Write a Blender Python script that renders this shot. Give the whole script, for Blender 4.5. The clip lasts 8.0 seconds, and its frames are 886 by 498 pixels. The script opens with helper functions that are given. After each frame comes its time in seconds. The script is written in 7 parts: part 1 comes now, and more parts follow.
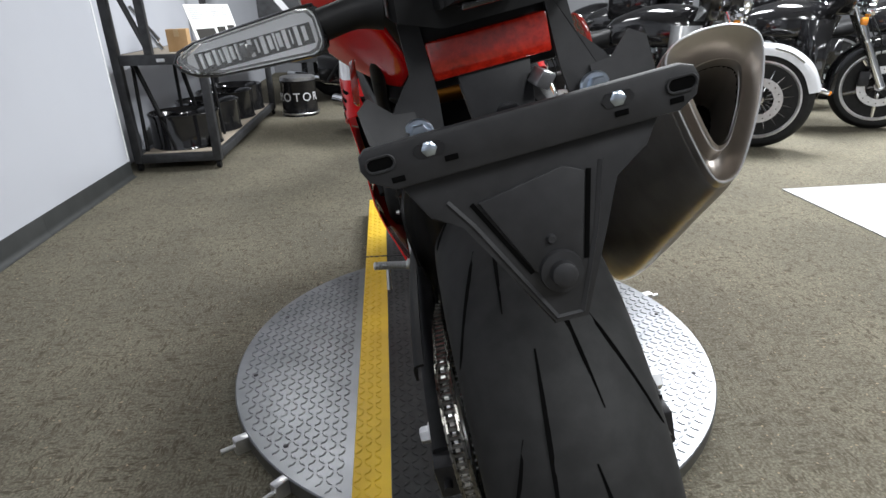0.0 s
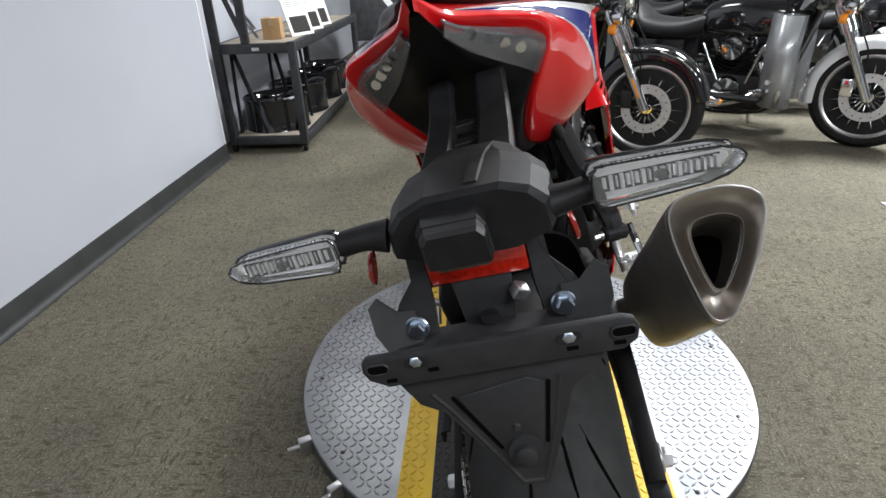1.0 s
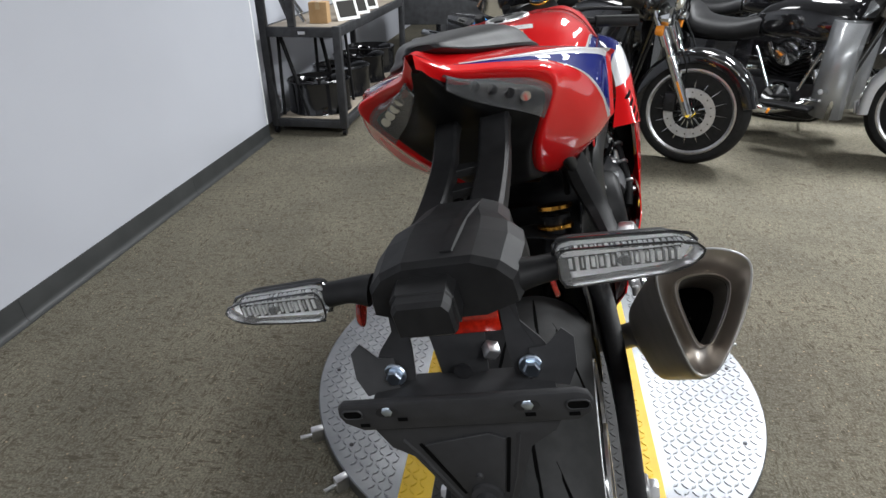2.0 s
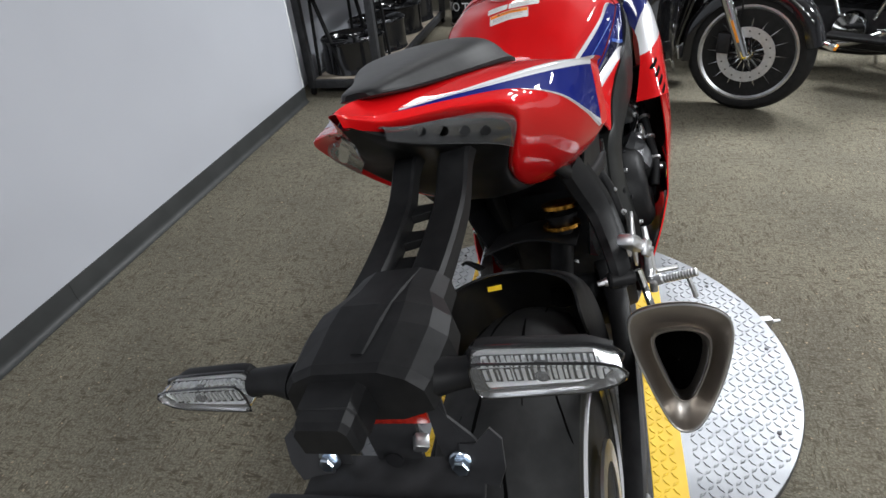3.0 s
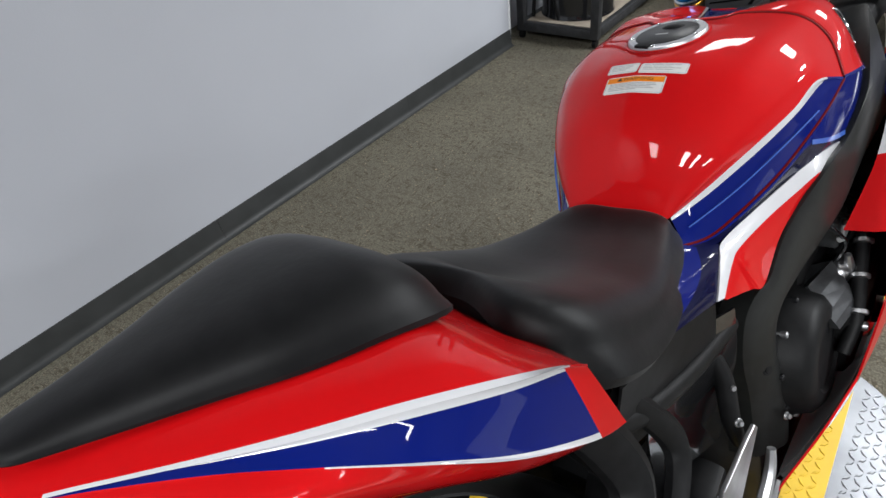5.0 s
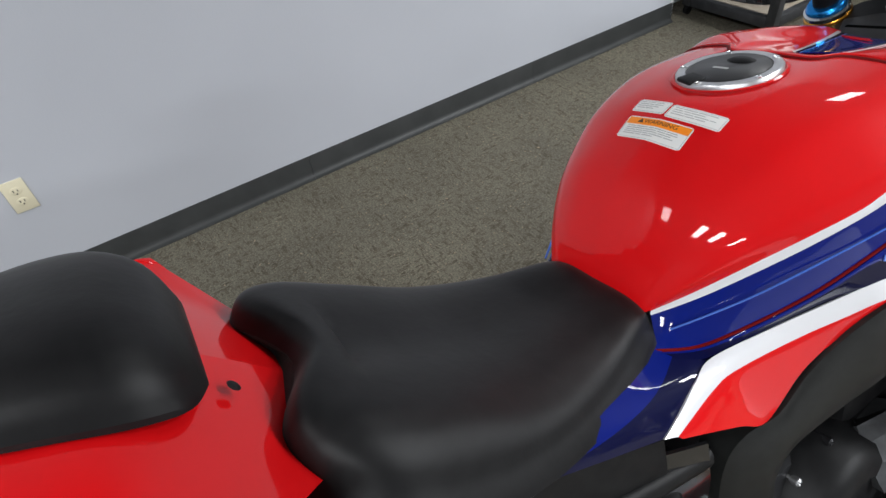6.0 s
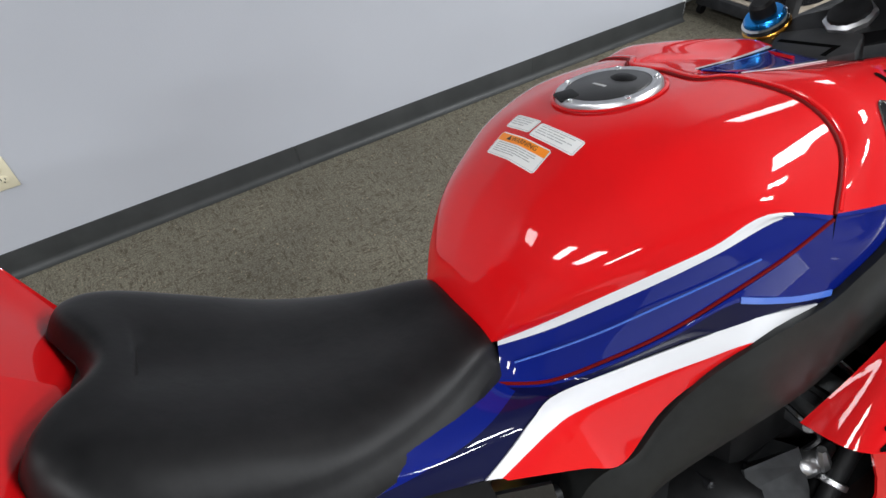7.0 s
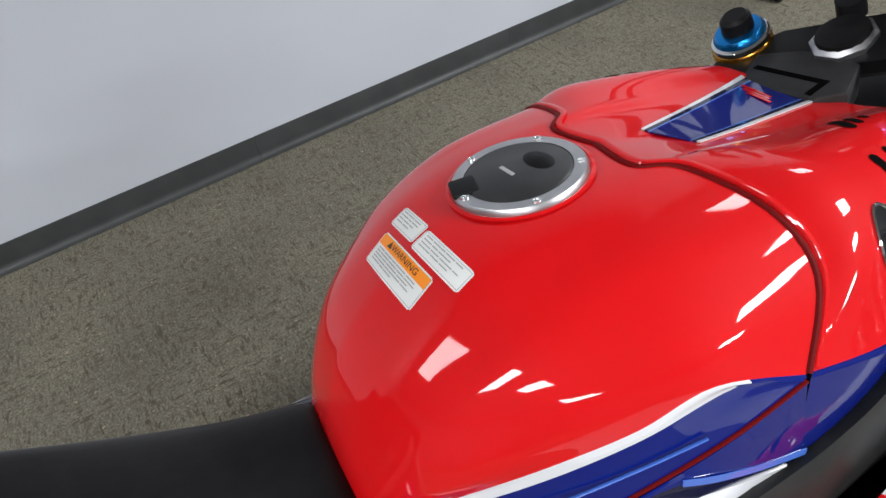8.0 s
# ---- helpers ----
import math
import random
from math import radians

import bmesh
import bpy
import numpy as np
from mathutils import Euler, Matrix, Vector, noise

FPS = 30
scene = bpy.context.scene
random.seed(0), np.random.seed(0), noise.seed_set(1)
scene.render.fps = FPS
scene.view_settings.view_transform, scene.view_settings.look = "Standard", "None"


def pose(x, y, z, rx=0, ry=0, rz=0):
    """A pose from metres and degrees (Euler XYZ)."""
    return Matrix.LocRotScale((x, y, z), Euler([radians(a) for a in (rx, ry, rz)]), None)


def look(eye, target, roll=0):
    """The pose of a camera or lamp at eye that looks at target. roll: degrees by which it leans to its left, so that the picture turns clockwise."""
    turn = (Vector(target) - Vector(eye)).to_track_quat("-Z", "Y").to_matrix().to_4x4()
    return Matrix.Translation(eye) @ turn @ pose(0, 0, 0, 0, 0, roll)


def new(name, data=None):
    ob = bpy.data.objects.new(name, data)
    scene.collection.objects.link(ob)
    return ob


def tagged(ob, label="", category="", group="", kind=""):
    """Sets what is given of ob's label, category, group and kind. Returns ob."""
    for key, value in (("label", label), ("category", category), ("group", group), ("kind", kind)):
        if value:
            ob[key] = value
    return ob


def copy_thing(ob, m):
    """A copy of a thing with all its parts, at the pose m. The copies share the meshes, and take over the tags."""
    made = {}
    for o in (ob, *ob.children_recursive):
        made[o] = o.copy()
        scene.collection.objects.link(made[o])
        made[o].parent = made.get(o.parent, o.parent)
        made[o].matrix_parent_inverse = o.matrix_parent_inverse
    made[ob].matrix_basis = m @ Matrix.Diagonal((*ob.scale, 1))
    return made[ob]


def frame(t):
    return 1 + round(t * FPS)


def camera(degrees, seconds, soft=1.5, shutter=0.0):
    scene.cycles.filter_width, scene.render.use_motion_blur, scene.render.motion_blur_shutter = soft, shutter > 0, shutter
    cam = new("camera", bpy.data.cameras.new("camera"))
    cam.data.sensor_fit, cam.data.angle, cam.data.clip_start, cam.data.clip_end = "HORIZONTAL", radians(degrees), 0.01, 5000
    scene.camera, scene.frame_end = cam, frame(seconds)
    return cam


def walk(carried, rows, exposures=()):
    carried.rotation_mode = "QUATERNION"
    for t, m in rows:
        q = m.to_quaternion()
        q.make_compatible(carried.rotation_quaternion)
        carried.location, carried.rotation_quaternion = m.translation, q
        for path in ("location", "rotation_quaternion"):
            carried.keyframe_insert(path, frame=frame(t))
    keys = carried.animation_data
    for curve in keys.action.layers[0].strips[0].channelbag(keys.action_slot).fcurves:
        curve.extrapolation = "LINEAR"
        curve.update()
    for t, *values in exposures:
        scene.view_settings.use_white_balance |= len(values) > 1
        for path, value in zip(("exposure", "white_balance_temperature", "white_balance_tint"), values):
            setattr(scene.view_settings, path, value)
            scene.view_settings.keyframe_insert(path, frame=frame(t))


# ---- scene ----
cam = camera(74.9, 8.0)
PATH = [
    (0, (0.181, 0.076, 0.978), (0.335, 1.91, 0.194), -1.5),
    (0.5, (0.216, 0.085, 1.066), (0.251, 1.889, 0.202), -1.8),
    (1, (0.256, 0.068, 1.178), (0.125, 1.851, 0.282), -2.2),
    (2.5, (0.345, 0.095, 1.275), (0.046, 1.791, 0.258), -1.1),
    (3, (0.404, 0.194, 1.33), (-0.036, 1.796, 0.217), -5.6),
    (3.5, (0.448, 0.3, 1.37), (-0.118, 1.778, 0.147), -6.0),
    (4, (0.491, 0.417, 1.398), (-0.345, 1.732, 0.144), -9.5),
    (4.5, (0.535, 0.566, 1.427), (-0.47, 1.771, 0.187), -10.4),
    (5, (0.519, 0.743, 1.404), (-0.526, 1.879, 0.132), -8.5),
    (6.5, (0.612, 1.098, 1.38), (-0.721, 1.71, 0.02), -7.6),
    (7, (0.634, 1.177, 1.372), (-0.677, 1.822, 0.006), -6.8),
    (7.5, (0.609, 1.273, 1.378), (-0.681, 1.985, 0.026), -5.6),
    (8, (0.52, 1.371, 1.371), (-0.704, 1.951, -0.1), -9.2),
]
EXPOSURE = [(0, 0.10), (1.2, 0.02), (2.5, -0.14), (3.5, -0.24), (4.5, -0.32), (6.5, -0.16), (8, -0.04)]
walk(cam, [(t, look(eye, target, roll)) for t, eye, target, roll in PATH], EXPOSURE)

# ---- world, lamps, exposure ----
FLOOR_T = 0.070          # top of the turntable
WALL_X = -1.482          # face of the grey wall
CEIL = 3.5

world = bpy.data.worlds.new("world")
scene.world = world
world.use_nodes = True
world.node_tree.nodes["Background"].inputs["Color"].default_value = (0.75, 0.85, 1.0, 1)
world.node_tree.nodes["Background"].inputs["Strength"].default_value = 0.25


def troffer_lamp(x, y, sx, sy, watts):
    data = bpy.data.lights.new("troffer_lamp", "AREA")
    data.shape, data.size, data.size_y, data.energy = "RECTANGLE", sx, sy, watts
    data.color = (0.93, 0.965, 1.0)
    ob = new("troffer_lamp", data)
    ob.matrix_world = pose(x, y, CEIL - 0.03, 0, 0, 0)
    return ob


# x = 5.9 pair is added, unseen; right-hand watts are raised to brighten the cruisers
TROFFERS = [(x, y) for y in (-1.6, 4.8) for x in (-0.7, 1.75, 3.4, 5.9)]
for tx, ty in TROFFERS:
    troffer_lamp(tx, ty, 0.56, 1.16, (33 if tx < 1 else 105 if tx < 3 else 120) * (1.0 if ty < 0 else 0.85 if tx < 1 else 1.3 if tx < 3 else 2.4))

# ---- materials ----
def mat(name, color, rough=0.5, metal=0.0, coat=0.0, spec=0.5, emit=None):
    m = bpy.data.materials.new(name)
    m.use_nodes = True
    b = m.node_tree.nodes["Principled BSDF"]
    b.inputs["Base Color"].default_value = (*color, 1)
    b.inputs["Roughness"].default_value = rough
    b.inputs["Metallic"].default_value = metal
    b.inputs["Coat Weight"].default_value = coat
    b.inputs["Coat Roughness"].default_value = 0.03
    b.inputs["Specular IOR Level"].default_value = spec
    if emit:
        b.inputs["Emission Color"].default_value = (*color, 1)
        b.inputs["Emission Strength"].default_value = emit
    return m


def node(m, kind, **values):
    n = m.node_tree.nodes.new(kind)
    for key, value in values.items():
        n.inputs[key.replace("_", " ")].default_value = value
    return n


def coords(m, scale=(1, 1, 1)):
    tc = m.node_tree.nodes.new("ShaderNodeTexCoord")
    mp = m.node_tree.nodes.new("ShaderNodeMapping")
    mp.inputs["Scale"].default_value = scale
    m.node_tree.links.new(tc.outputs["Object"], mp.inputs["Vector"])
    return mp.outputs["Vector"]


def noise_tex(m, vec, scale, detail=3.0, rough=0.55):
    n = node(m, "ShaderNodeTexNoise", Scale=scale, Detail=detail, Roughness=rough)
    m.node_tree.links.new(vec, n.inputs["Vector"])
    return n.outputs["Fac"]


def ramp(m, fac, *stops):
    r = m.node_tree.nodes.new("ShaderNodeValToRGB")
    e = r.color_ramp.elements
    while len(e) < len(stops):
        e.new(0.5)
    for el, (pos, col) in zip(e, stops):
        el.position, el.color = pos, (*col, 1)
    m.node_tree.links.new(fac, r.inputs["Fac"])
    return r.outputs["Color"]


def mix(m, fac, a, b, kind="MIX"):
    n = m.node_tree.nodes.new("ShaderNodeMix")
    n.data_type, n.blend_type = "RGBA", kind
    for socket, value in ((n.inputs[0], fac), (n.inputs[6], a), (n.inputs[7], b)):
        if hasattr(value, "links"):
            m.node_tree.links.new(value, socket)
        else:
            socket.default_value = value
    return n.outputs[2]


def to_base(m, out, socket="Base Color"):
    m.node_tree.links.new(out, m.node_tree.nodes["Principled BSDF"].inputs[socket])


def bump(m, height, strength, distance):
    n = node(m, "ShaderNodeBump", Strength=strength, Distance=distance)
    m.node_tree.links.new(height, n.inputs["Height"])
    to_base(m, n.outputs["Normal"], "Normal")


def rough_var(m, fac, lo, hi):
    n = m.node_tree.nodes.new("ShaderNodeMapRange")
    n.inputs["To Min"].default_value, n.inputs["To Max"].default_value = lo, hi
    m.node_tree.links.new(fac, n.inputs["Value"])
    to_base(m, n.outputs["Result"], "Roughness")


def carpet_mat():
    m = mat("carpet", (0.2, 0.18, 0.15), 0.95, spec=0.1)
    v = coords(m)
    base = ramp(m, noise_tex(m, v, 150, 3), (0.30, (0.098, 0.090, 0.070)), (0.5, (0.160, 0.149, 0.118)), (0.70, (0.238, 0.222, 0.180)))
    big = ramp(m, noise_tex(m, v, 2.2, 3), (0.3, (0.78, 0.775, 0.77)), (0.7, (1.07, 1.05, 1.0)))
    col = mix(m, 1.0, base, big, "MULTIPLY")
    # short dark curls of yarn, in patches of two directions
    patch = noise_tex(m, v, 9, 2)
    fade = noise_tex(m, v, 38, 2)
    for sc, lo, hi in (((25, 92, 1), 0.60, 0.42), ((92, 25, 1), 0.40, 0.58)):
        n = node(m, "ShaderNodeTexNoise", Scale=1.0, Detail=3.0, Roughness=0.65, Distortion=1.2)
        m.node_tree.links.new(coords(m, sc), n.inputs["Vector"])
        d = ramp(m, n.outputs["Fac"], (0.50, (0, 0, 0)), (0.59, (1, 1, 1)))
        w = node(m, "ShaderNodeMapRange", From_Min=lo, From_Max=hi)
        m.node_tree.links.new(patch, w.inputs["Value"])
        sel = node(m, "ShaderNodeMath")
        sel.operation = "MULTIPLY"
        m.node_tree.links.new(d, sel.inputs[0])
        m.node_tree.links.new(w.outputs["Result"], sel.inputs[1])
        fd = node(m, "ShaderNodeMapRange", From_Min=0.36, From_Max=0.52)
        m.node_tree.links.new(fade, fd.inputs["Value"])
        sel2 = node(m, "ShaderNodeMath")
        sel2.operation = "MULTIPLY"
        m.node_tree.links.new(sel.outputs[0], sel2.inputs[0])
        m.node_tree.links.new(fd.outputs["Result"], sel2.inputs[1])
        col = mix(m, sel2.outputs[0], col, (0.080, 0.069, 0.051, 1))
    # a few tan flecks
    fl = ramp(m, noise_tex(m, v, 70, 1), (0.70, (0, 0, 0)), (0.74, (1, 1, 1)))
    col = mix(m, fl, col, (0.30, 0.24, 0.17, 1))
    to_base(m, col)
    bump(m, noise_tex(m, v, 260, 2), 0.6, 0.004)
    return m


def wall_mat():
    m = mat("wall_paint", (0.47, 0.49, 0.535), 0.7, spec=0.25)
    v = coords(m)
    to_base(m, ramp(m, noise_tex(m, v, 1.3, 3), (0.3, (0.47, 0.485, 0.53)), (0.7, (0.50, 0.515, 0.56))))
    bump(m, noise_tex(m, v, 160, 3), 0.12, 0.002)
    return m


def speckle(name, c1, c2, scale, rough, metal=0.0, bump_s=0.0, bump_d=0.001, r2=None, coat=0.0, spec=0.5):
    m = mat(name, c1, rough, metal, coat, spec)
    v = coords(m)
    n = noise_tex(m, v, scale, 4)
    to_base(m, ramp(m, n, (0.35, c1), (0.65, c2)))
    if r2:
        rough_var(m, noise_tex(m, v, scale * 0.3, 3), rough, r2)
    if bump_s:
        bump(m, noise_tex(m, v, scale * 2, 2), bump_s, bump_d)
    return m


CARPET = carpet_mat()
WALL = wall_mat()
# grey of the added far walls, darkened so reflections in the paint stay dim
FARWALL = speckle("dimmed_wall_grey", (0.20, 0.205, 0.22), (0.23, 0.235, 0.25), 1.5, 0.7, spec=0.25)
BASE = speckle("cove_base", (0.026, 0.028, 0.028), (0.037, 0.039, 0.039), 8, 0.45, r2=0.6)
PLATE = speckle("tread_plate", (0.145, 0.15, 0.159), (0.20, 0.206, 0.216), 9, 0.30, 1.0, r2=0.44)
YELLOW = speckle("yellow_paint", (0.72, 0.46, 0.015), (0.82, 0.54, 0.02), 12, 0.42, r2=0.55)
GRIP = speckle("black_grip", (0.018, 0.018, 0.018), (0.035, 0.035, 0.035), 30, 0.7, bump_s=0.3)
RED = speckle("red_paint", (0.58, 0.004, 0.006), (0.63, 0.005, 0.007), 3, 0.5, coat=1.0, spec=0.05)
BLUE = speckle("blue_paint", (0.0008, 0.007, 0.135), (0.001, 0.009, 0.155), 3, 0.5, coat=1.0, spec=0.05)
NAVY = speckle("navy_paint", (0.002, 0.003, 0.028), (0.0025, 0.0035, 0.034), 3, 0.5, coat=1.0, spec=0.05)
WHITE = speckle("white_paint", (0.66, 0.66, 0.68), (0.70, 0.70, 0.72), 3, 0.32, coat=1.0)
for paint in (RED, BLUE, NAVY):
    paint.node_tree.nodes["Principled BSDF"].inputs["Coat IOR"].default_value = 1.36
BLACK = speckle("black_plastic", (0.006, 0.006, 0.0065), (0.010, 0.010, 0.0105), 60, 0.42, r2=0.56, bump_s=0.15, bump_d=0.0004, spec=0.17)
GLOSSBLACK = speckle("gloss_black", (0.008, 0.008, 0.009), (0.012, 0.012, 0.013), 5, 0.12, coat=0.6)
RUBBER = speckle("tyre_rubber", (0.008, 0.008, 0.008), (0.014, 0.014, 0.014), 40, 0.6, r2=0.72, bump_s=0.2, bump_d=0.0005, spec=0.26)
VINYL = speckle("seat_vinyl", (0.0045, 0.0045, 0.005), (0.0075, 0.0075, 0.008), 50, 0.44, r2=0.52, bump_s=0.35, bump_d=0.0005, spec=0.2)
CHROME = mat("chrome", (0.78, 0.79, 0.80), 0.08, 1.0)
ALU = speckle("cast_aluminium", (0.55, 0.55, 0.56), (0.66, 0.66, 0.67), 40, 0.32, 1.0, r2=0.45)
TITAN = speckle("brushed_titanium", (0.28, 0.265, 0.245), (0.37, 0.35, 0.33), 14, 0.36, 1.0, r2=0.48)
DARKMETAL = speckle("dark_metal", (0.022, 0.022, 0.024), (0.040, 0.040, 0.043), 25, 0.4, 0.7, r2=0.5)
STEEL = speckle("black_steel", (0.025, 0.026, 0.028), (0.045, 0.046, 0.05), 18, 0.5, 0.2, r2=0.6)
GOLD = mat("gold_anodised", (0.75, 0.36, 0.06), 0.25, 1.0)
ANOBLUE = mat("blue_anodised", (0.02, 0.28, 0.75), 0.25, 0.9)
ORANGE = mat("orange_lens", (0.85, 0.28, 0.02), 0.2, coat=0.6)
REFLECT = speckle("red_reflector", (0.24, 0.008, 0.003), (0.42, 0.016, 0.006), 260, 0.2, coat=0.8)
LABEL = mat("label_white", (0.78, 0.78, 0.76), 0.4)
LABELO = mat("label_orange", (0.95, 0.27, 0.01), 0.4)
INK = mat("label_ink", (0.36, 0.36, 0.36), 0.5)
CREAM = mat("cream_plastic", (0.74, 0.68, 0.50), 0.4)
CARD = speckle("cardboard", (0.42, 0.26, 0.12), (0.5, 0.32, 0.16), 14, 0.8)
WOOD = speckle("shelf_board", (0.26, 0.22, 0.17), (0.36, 0.31, 0.25), 9, 0.7)
TILE = speckle("white_floor_tile", (0.52, 0.53, 0.54), (0.60, 0.61, 0.62), 6, 0.25, r2=0.35)
# grey of the unseen ceiling, darkened to lessen bounce and reflections
CEILING = speckle("ceiling_board", (0.30, 0.30, 0.30), (0.36, 0.36, 0.355), 40, 0.9)
DIFFUSER = mat("lamp_diffuser", (1.0, 0.98, 0.95), 0.5, emit=6.0)
GROOVE_DARK = mat("slot_dark", (0.02, 0.018, 0.015), 0.8)
SILVER = speckle("silver_paint", (0.30, 0.31, 0.32), (0.34, 0.35, 0.36), 200, 0.35, 0.5, coat=1.0)
GLASS = mat("clear_lens", (0.9, 0.92, 0.95), 0.05)
GLASS.node_tree.nodes["Principled BSDF"].inputs["Transmission Weight"].default_value = 0.925
SMOKE = mat("smoked_lens", (0.055, 0.055, 0.058), 0.05, coat=0.5)
SMOKE.node_tree.nodes["Principled BSDF"].inputs["Transmission Weight"].default_value = 0.6
LAMPLENS = mat("grey_lamp_lens", (0.55, 0.56, 0.58), 0.04)
LAMPLENS.node_tree.nodes["Principled BSDF"].inputs["Transmission Weight"].default_value = 0.9
SATIN = speckle("satin_grey_spar", (0.010, 0.0105, 0.010), (0.014, 0.0145, 0.014), 80, 0.38, r2=0.48, bump_s=0.1, bump_d=0.0003, spec=0.3)
HAZE = mat("clear_grey_lens", (0.90, 0.91, 0.92), 0.04)
HAZE.node_tree.nodes["Principled BSDF"].inputs["Transmission Weight"].default_value = 0.925
DISCSTEEL = speckle("disc_steel", (0.58, 0.58, 0.59), (0.68, 0.68, 0.69), 50, 0.4, 0.75, r2=0.55)
ZINC = mat("zinc_plate", (0.50, 0.57, 0.66), 0.28, 1.0)
VINYL.node_tree.nodes["Principled BSDF"].inputs["Sheen Weight"].default_value = 0.07
VINYL.node_tree.nodes["Principled BSDF"].inputs["Sheen Roughness"].default_value = 0.35

# ---- mesh tools ----
from mathutils.bvhtree import BVHTree
def link_mesh(name, bm, material, parent=None, smooth=True):
    me = bpy.data.meshes.new(name)
    bmesh.ops.recalc_face_normals(bm, faces=bm.faces)
    bm.to_mesh(me)
    bm.free()
    for m in material if isinstance(material, (list, tuple)) else [material]:
        me.materials.append(m)
    if smooth:
        me.shade_smooth()
        me.set_sharp_from_angle(angle=radians(38))
    ob = new(name, me)
    if parent:
        ob.parent = parent
    return ob


def part(name, bm, material, parent, label="", smooth=True):
    ob = link_mesh(name, bm, material, parent, smooth)
    return tagged(ob, label) if label else ob


def thing(name, label, category, m=None, group="", kind=""):
    ob = new(name)
    if m is not None:
        ob.matrix_basis = m
    return tagged(ob, label, category, group, kind)


def box(bm, x0, x1, y0, y1, z0, z1, bevel=0.0, m=None, seg=2):
    vs = [bm.verts.new((x, y, z)) for z in (z0, z1) for x, y in ((x0, y0), (x1, y0), (x1, y1), (x0, y1))]
    fs = [bm.faces.new([vs[i] for i in f]) for f in ((3, 2, 1, 0), (4, 5, 6, 7), (0, 1, 5, 4), (1, 2, 6, 5), (2, 3, 7, 6), (3, 0, 4, 7))]
    out = vs
    if bevel:
        es = list({e for f in fs for e in f.edges})
        r = bmesh.ops.bevel(bm, geom=es, offset=bevel, segments=seg, profile=0.5, affect="EDGES", clamp_overlap=True)
        out = list({v for f in r["faces"] for v in f.verts} | {v for v in vs if v.is_valid})
    if m is not None:
        bmesh.ops.transform(bm, matrix=m, verts=[v for v in out if v.is_valid])
    return bm


def boxed(*a, **k):
    return box(bmesh.new(), *a, **k)


def spin(bm, profile, m=None, seg=32, closed=False):
    """Turns (radius, height) pairs round z."""
    rings = [[bm.verts.new((r * math.cos(2 * math.pi * i / seg), r * math.sin(2 * math.pi * i / seg), h)) for i in range(seg)] for r, h in profile]
    for a, b in zip(rings, rings[1:] + ([rings[0]] if closed else [])):
        for i in range(seg):
            j = (i + 1) % seg
            bm.faces.new((a[i], a[j], b[j], b[i]))
    if not closed:
        if profile[0][0] > 1e-5:
            bm.faces.new(rings[0][::-1])
        if profile[-1][0] > 1e-5:
            bm.faces.new(rings[-1])
    vs = [v for r in rings for v in r]
    if m is not None:
        bmesh.ops.transform(bm, matrix=m, verts=vs)
    return bm


def along(a, b):
    """A pose at a whose z runs to b."""
    a, b = Vector(a), Vector(b)
    return Matrix.Translation(a) @ (b - a).to_track_quat("Z", "Y").to_matrix().to_4x4()


def rod(bm, a, b, r, r2=None, seg=14, bevel=0.0):
    length = (Vector(b) - Vector(a)).length
    r2 = r if r2 is None else r2
    c = min(bevel, r * 0.6, r2 * 0.6)
    prof = [(r - c, 0), (r, c), (r2, length - c), (r2 - c, length)] if c else [(r, 0), (r2, length)]
    return spin(bm, prof, along(a, b), seg)


def catmull(pts, n, closed=False):
    """n steps between neighbours of a smooth curve through the points."""
    pts = [Vector(p) for p in pts]
    k = len(pts)
    out = []
    for i in range(k if closed else k - 1):
        p0, p1, p2, p3 = [pts[j % k] if closed else pts[max(0, min(k - 1, j))] for j in (i - 1, i, i + 1, i + 2)]
        for s in range(n):
            t = s / n
            out.append(0.5 * (2 * p1 + (p2 - p0) * t + (2 * p0 - 5 * p1 + 4 * p2 - p3) * t * t + (3 * p1 - p0 - 3 * p2 + p3) * t ** 3))
    if not closed:
        out.append(pts[-1])
    return out


def tube(bm, pts, r, seg=10, n=6, caps=True, closed=False, flat=1.0):
    """A round bar along a smooth curve. r: one radius, or one for each point."""
    rs = r if isinstance(r, (list, tuple)) else [r] * len(pts)
    line = catmull(pts, n, closed)
    rad = [v.x for v in catmull([(a, 0, 0) for a in rs], n, closed)]
    rings, side = [], None
    for i, p in enumerate(line):
        a = line[i - 1] if i or closed else p
        b = line[(i + 1) % len(line)] if i + 1 < len(line) or closed else p
        d = (b - a).normalized()
        if side is None:
            side = d.orthogonal().normalized() if abs(d.z) > 0.9 else d.cross(Vector((0, 0, 1))).normalized()
        side = (side - d * side.dot(d)).normalized()
        up = side.cross(d)
        rings.append([bm.verts.new(p + rad[i] * (math.cos(q) * side + flat * math.sin(q) * up)) for q in (2 * math.pi * j / seg for j in range(seg))])
    for a, b in zip(rings, rings[1:] + ([rings[0]] if closed else [])):
        for j in range(seg):
            k = (j + 1) % seg
            bm.faces.new((a[j], a[k], b[k], b[j]))
    if caps and not closed:
        bm.faces.new(rings[0][::-1]), bm.faces.new(rings[-1])
    return bm


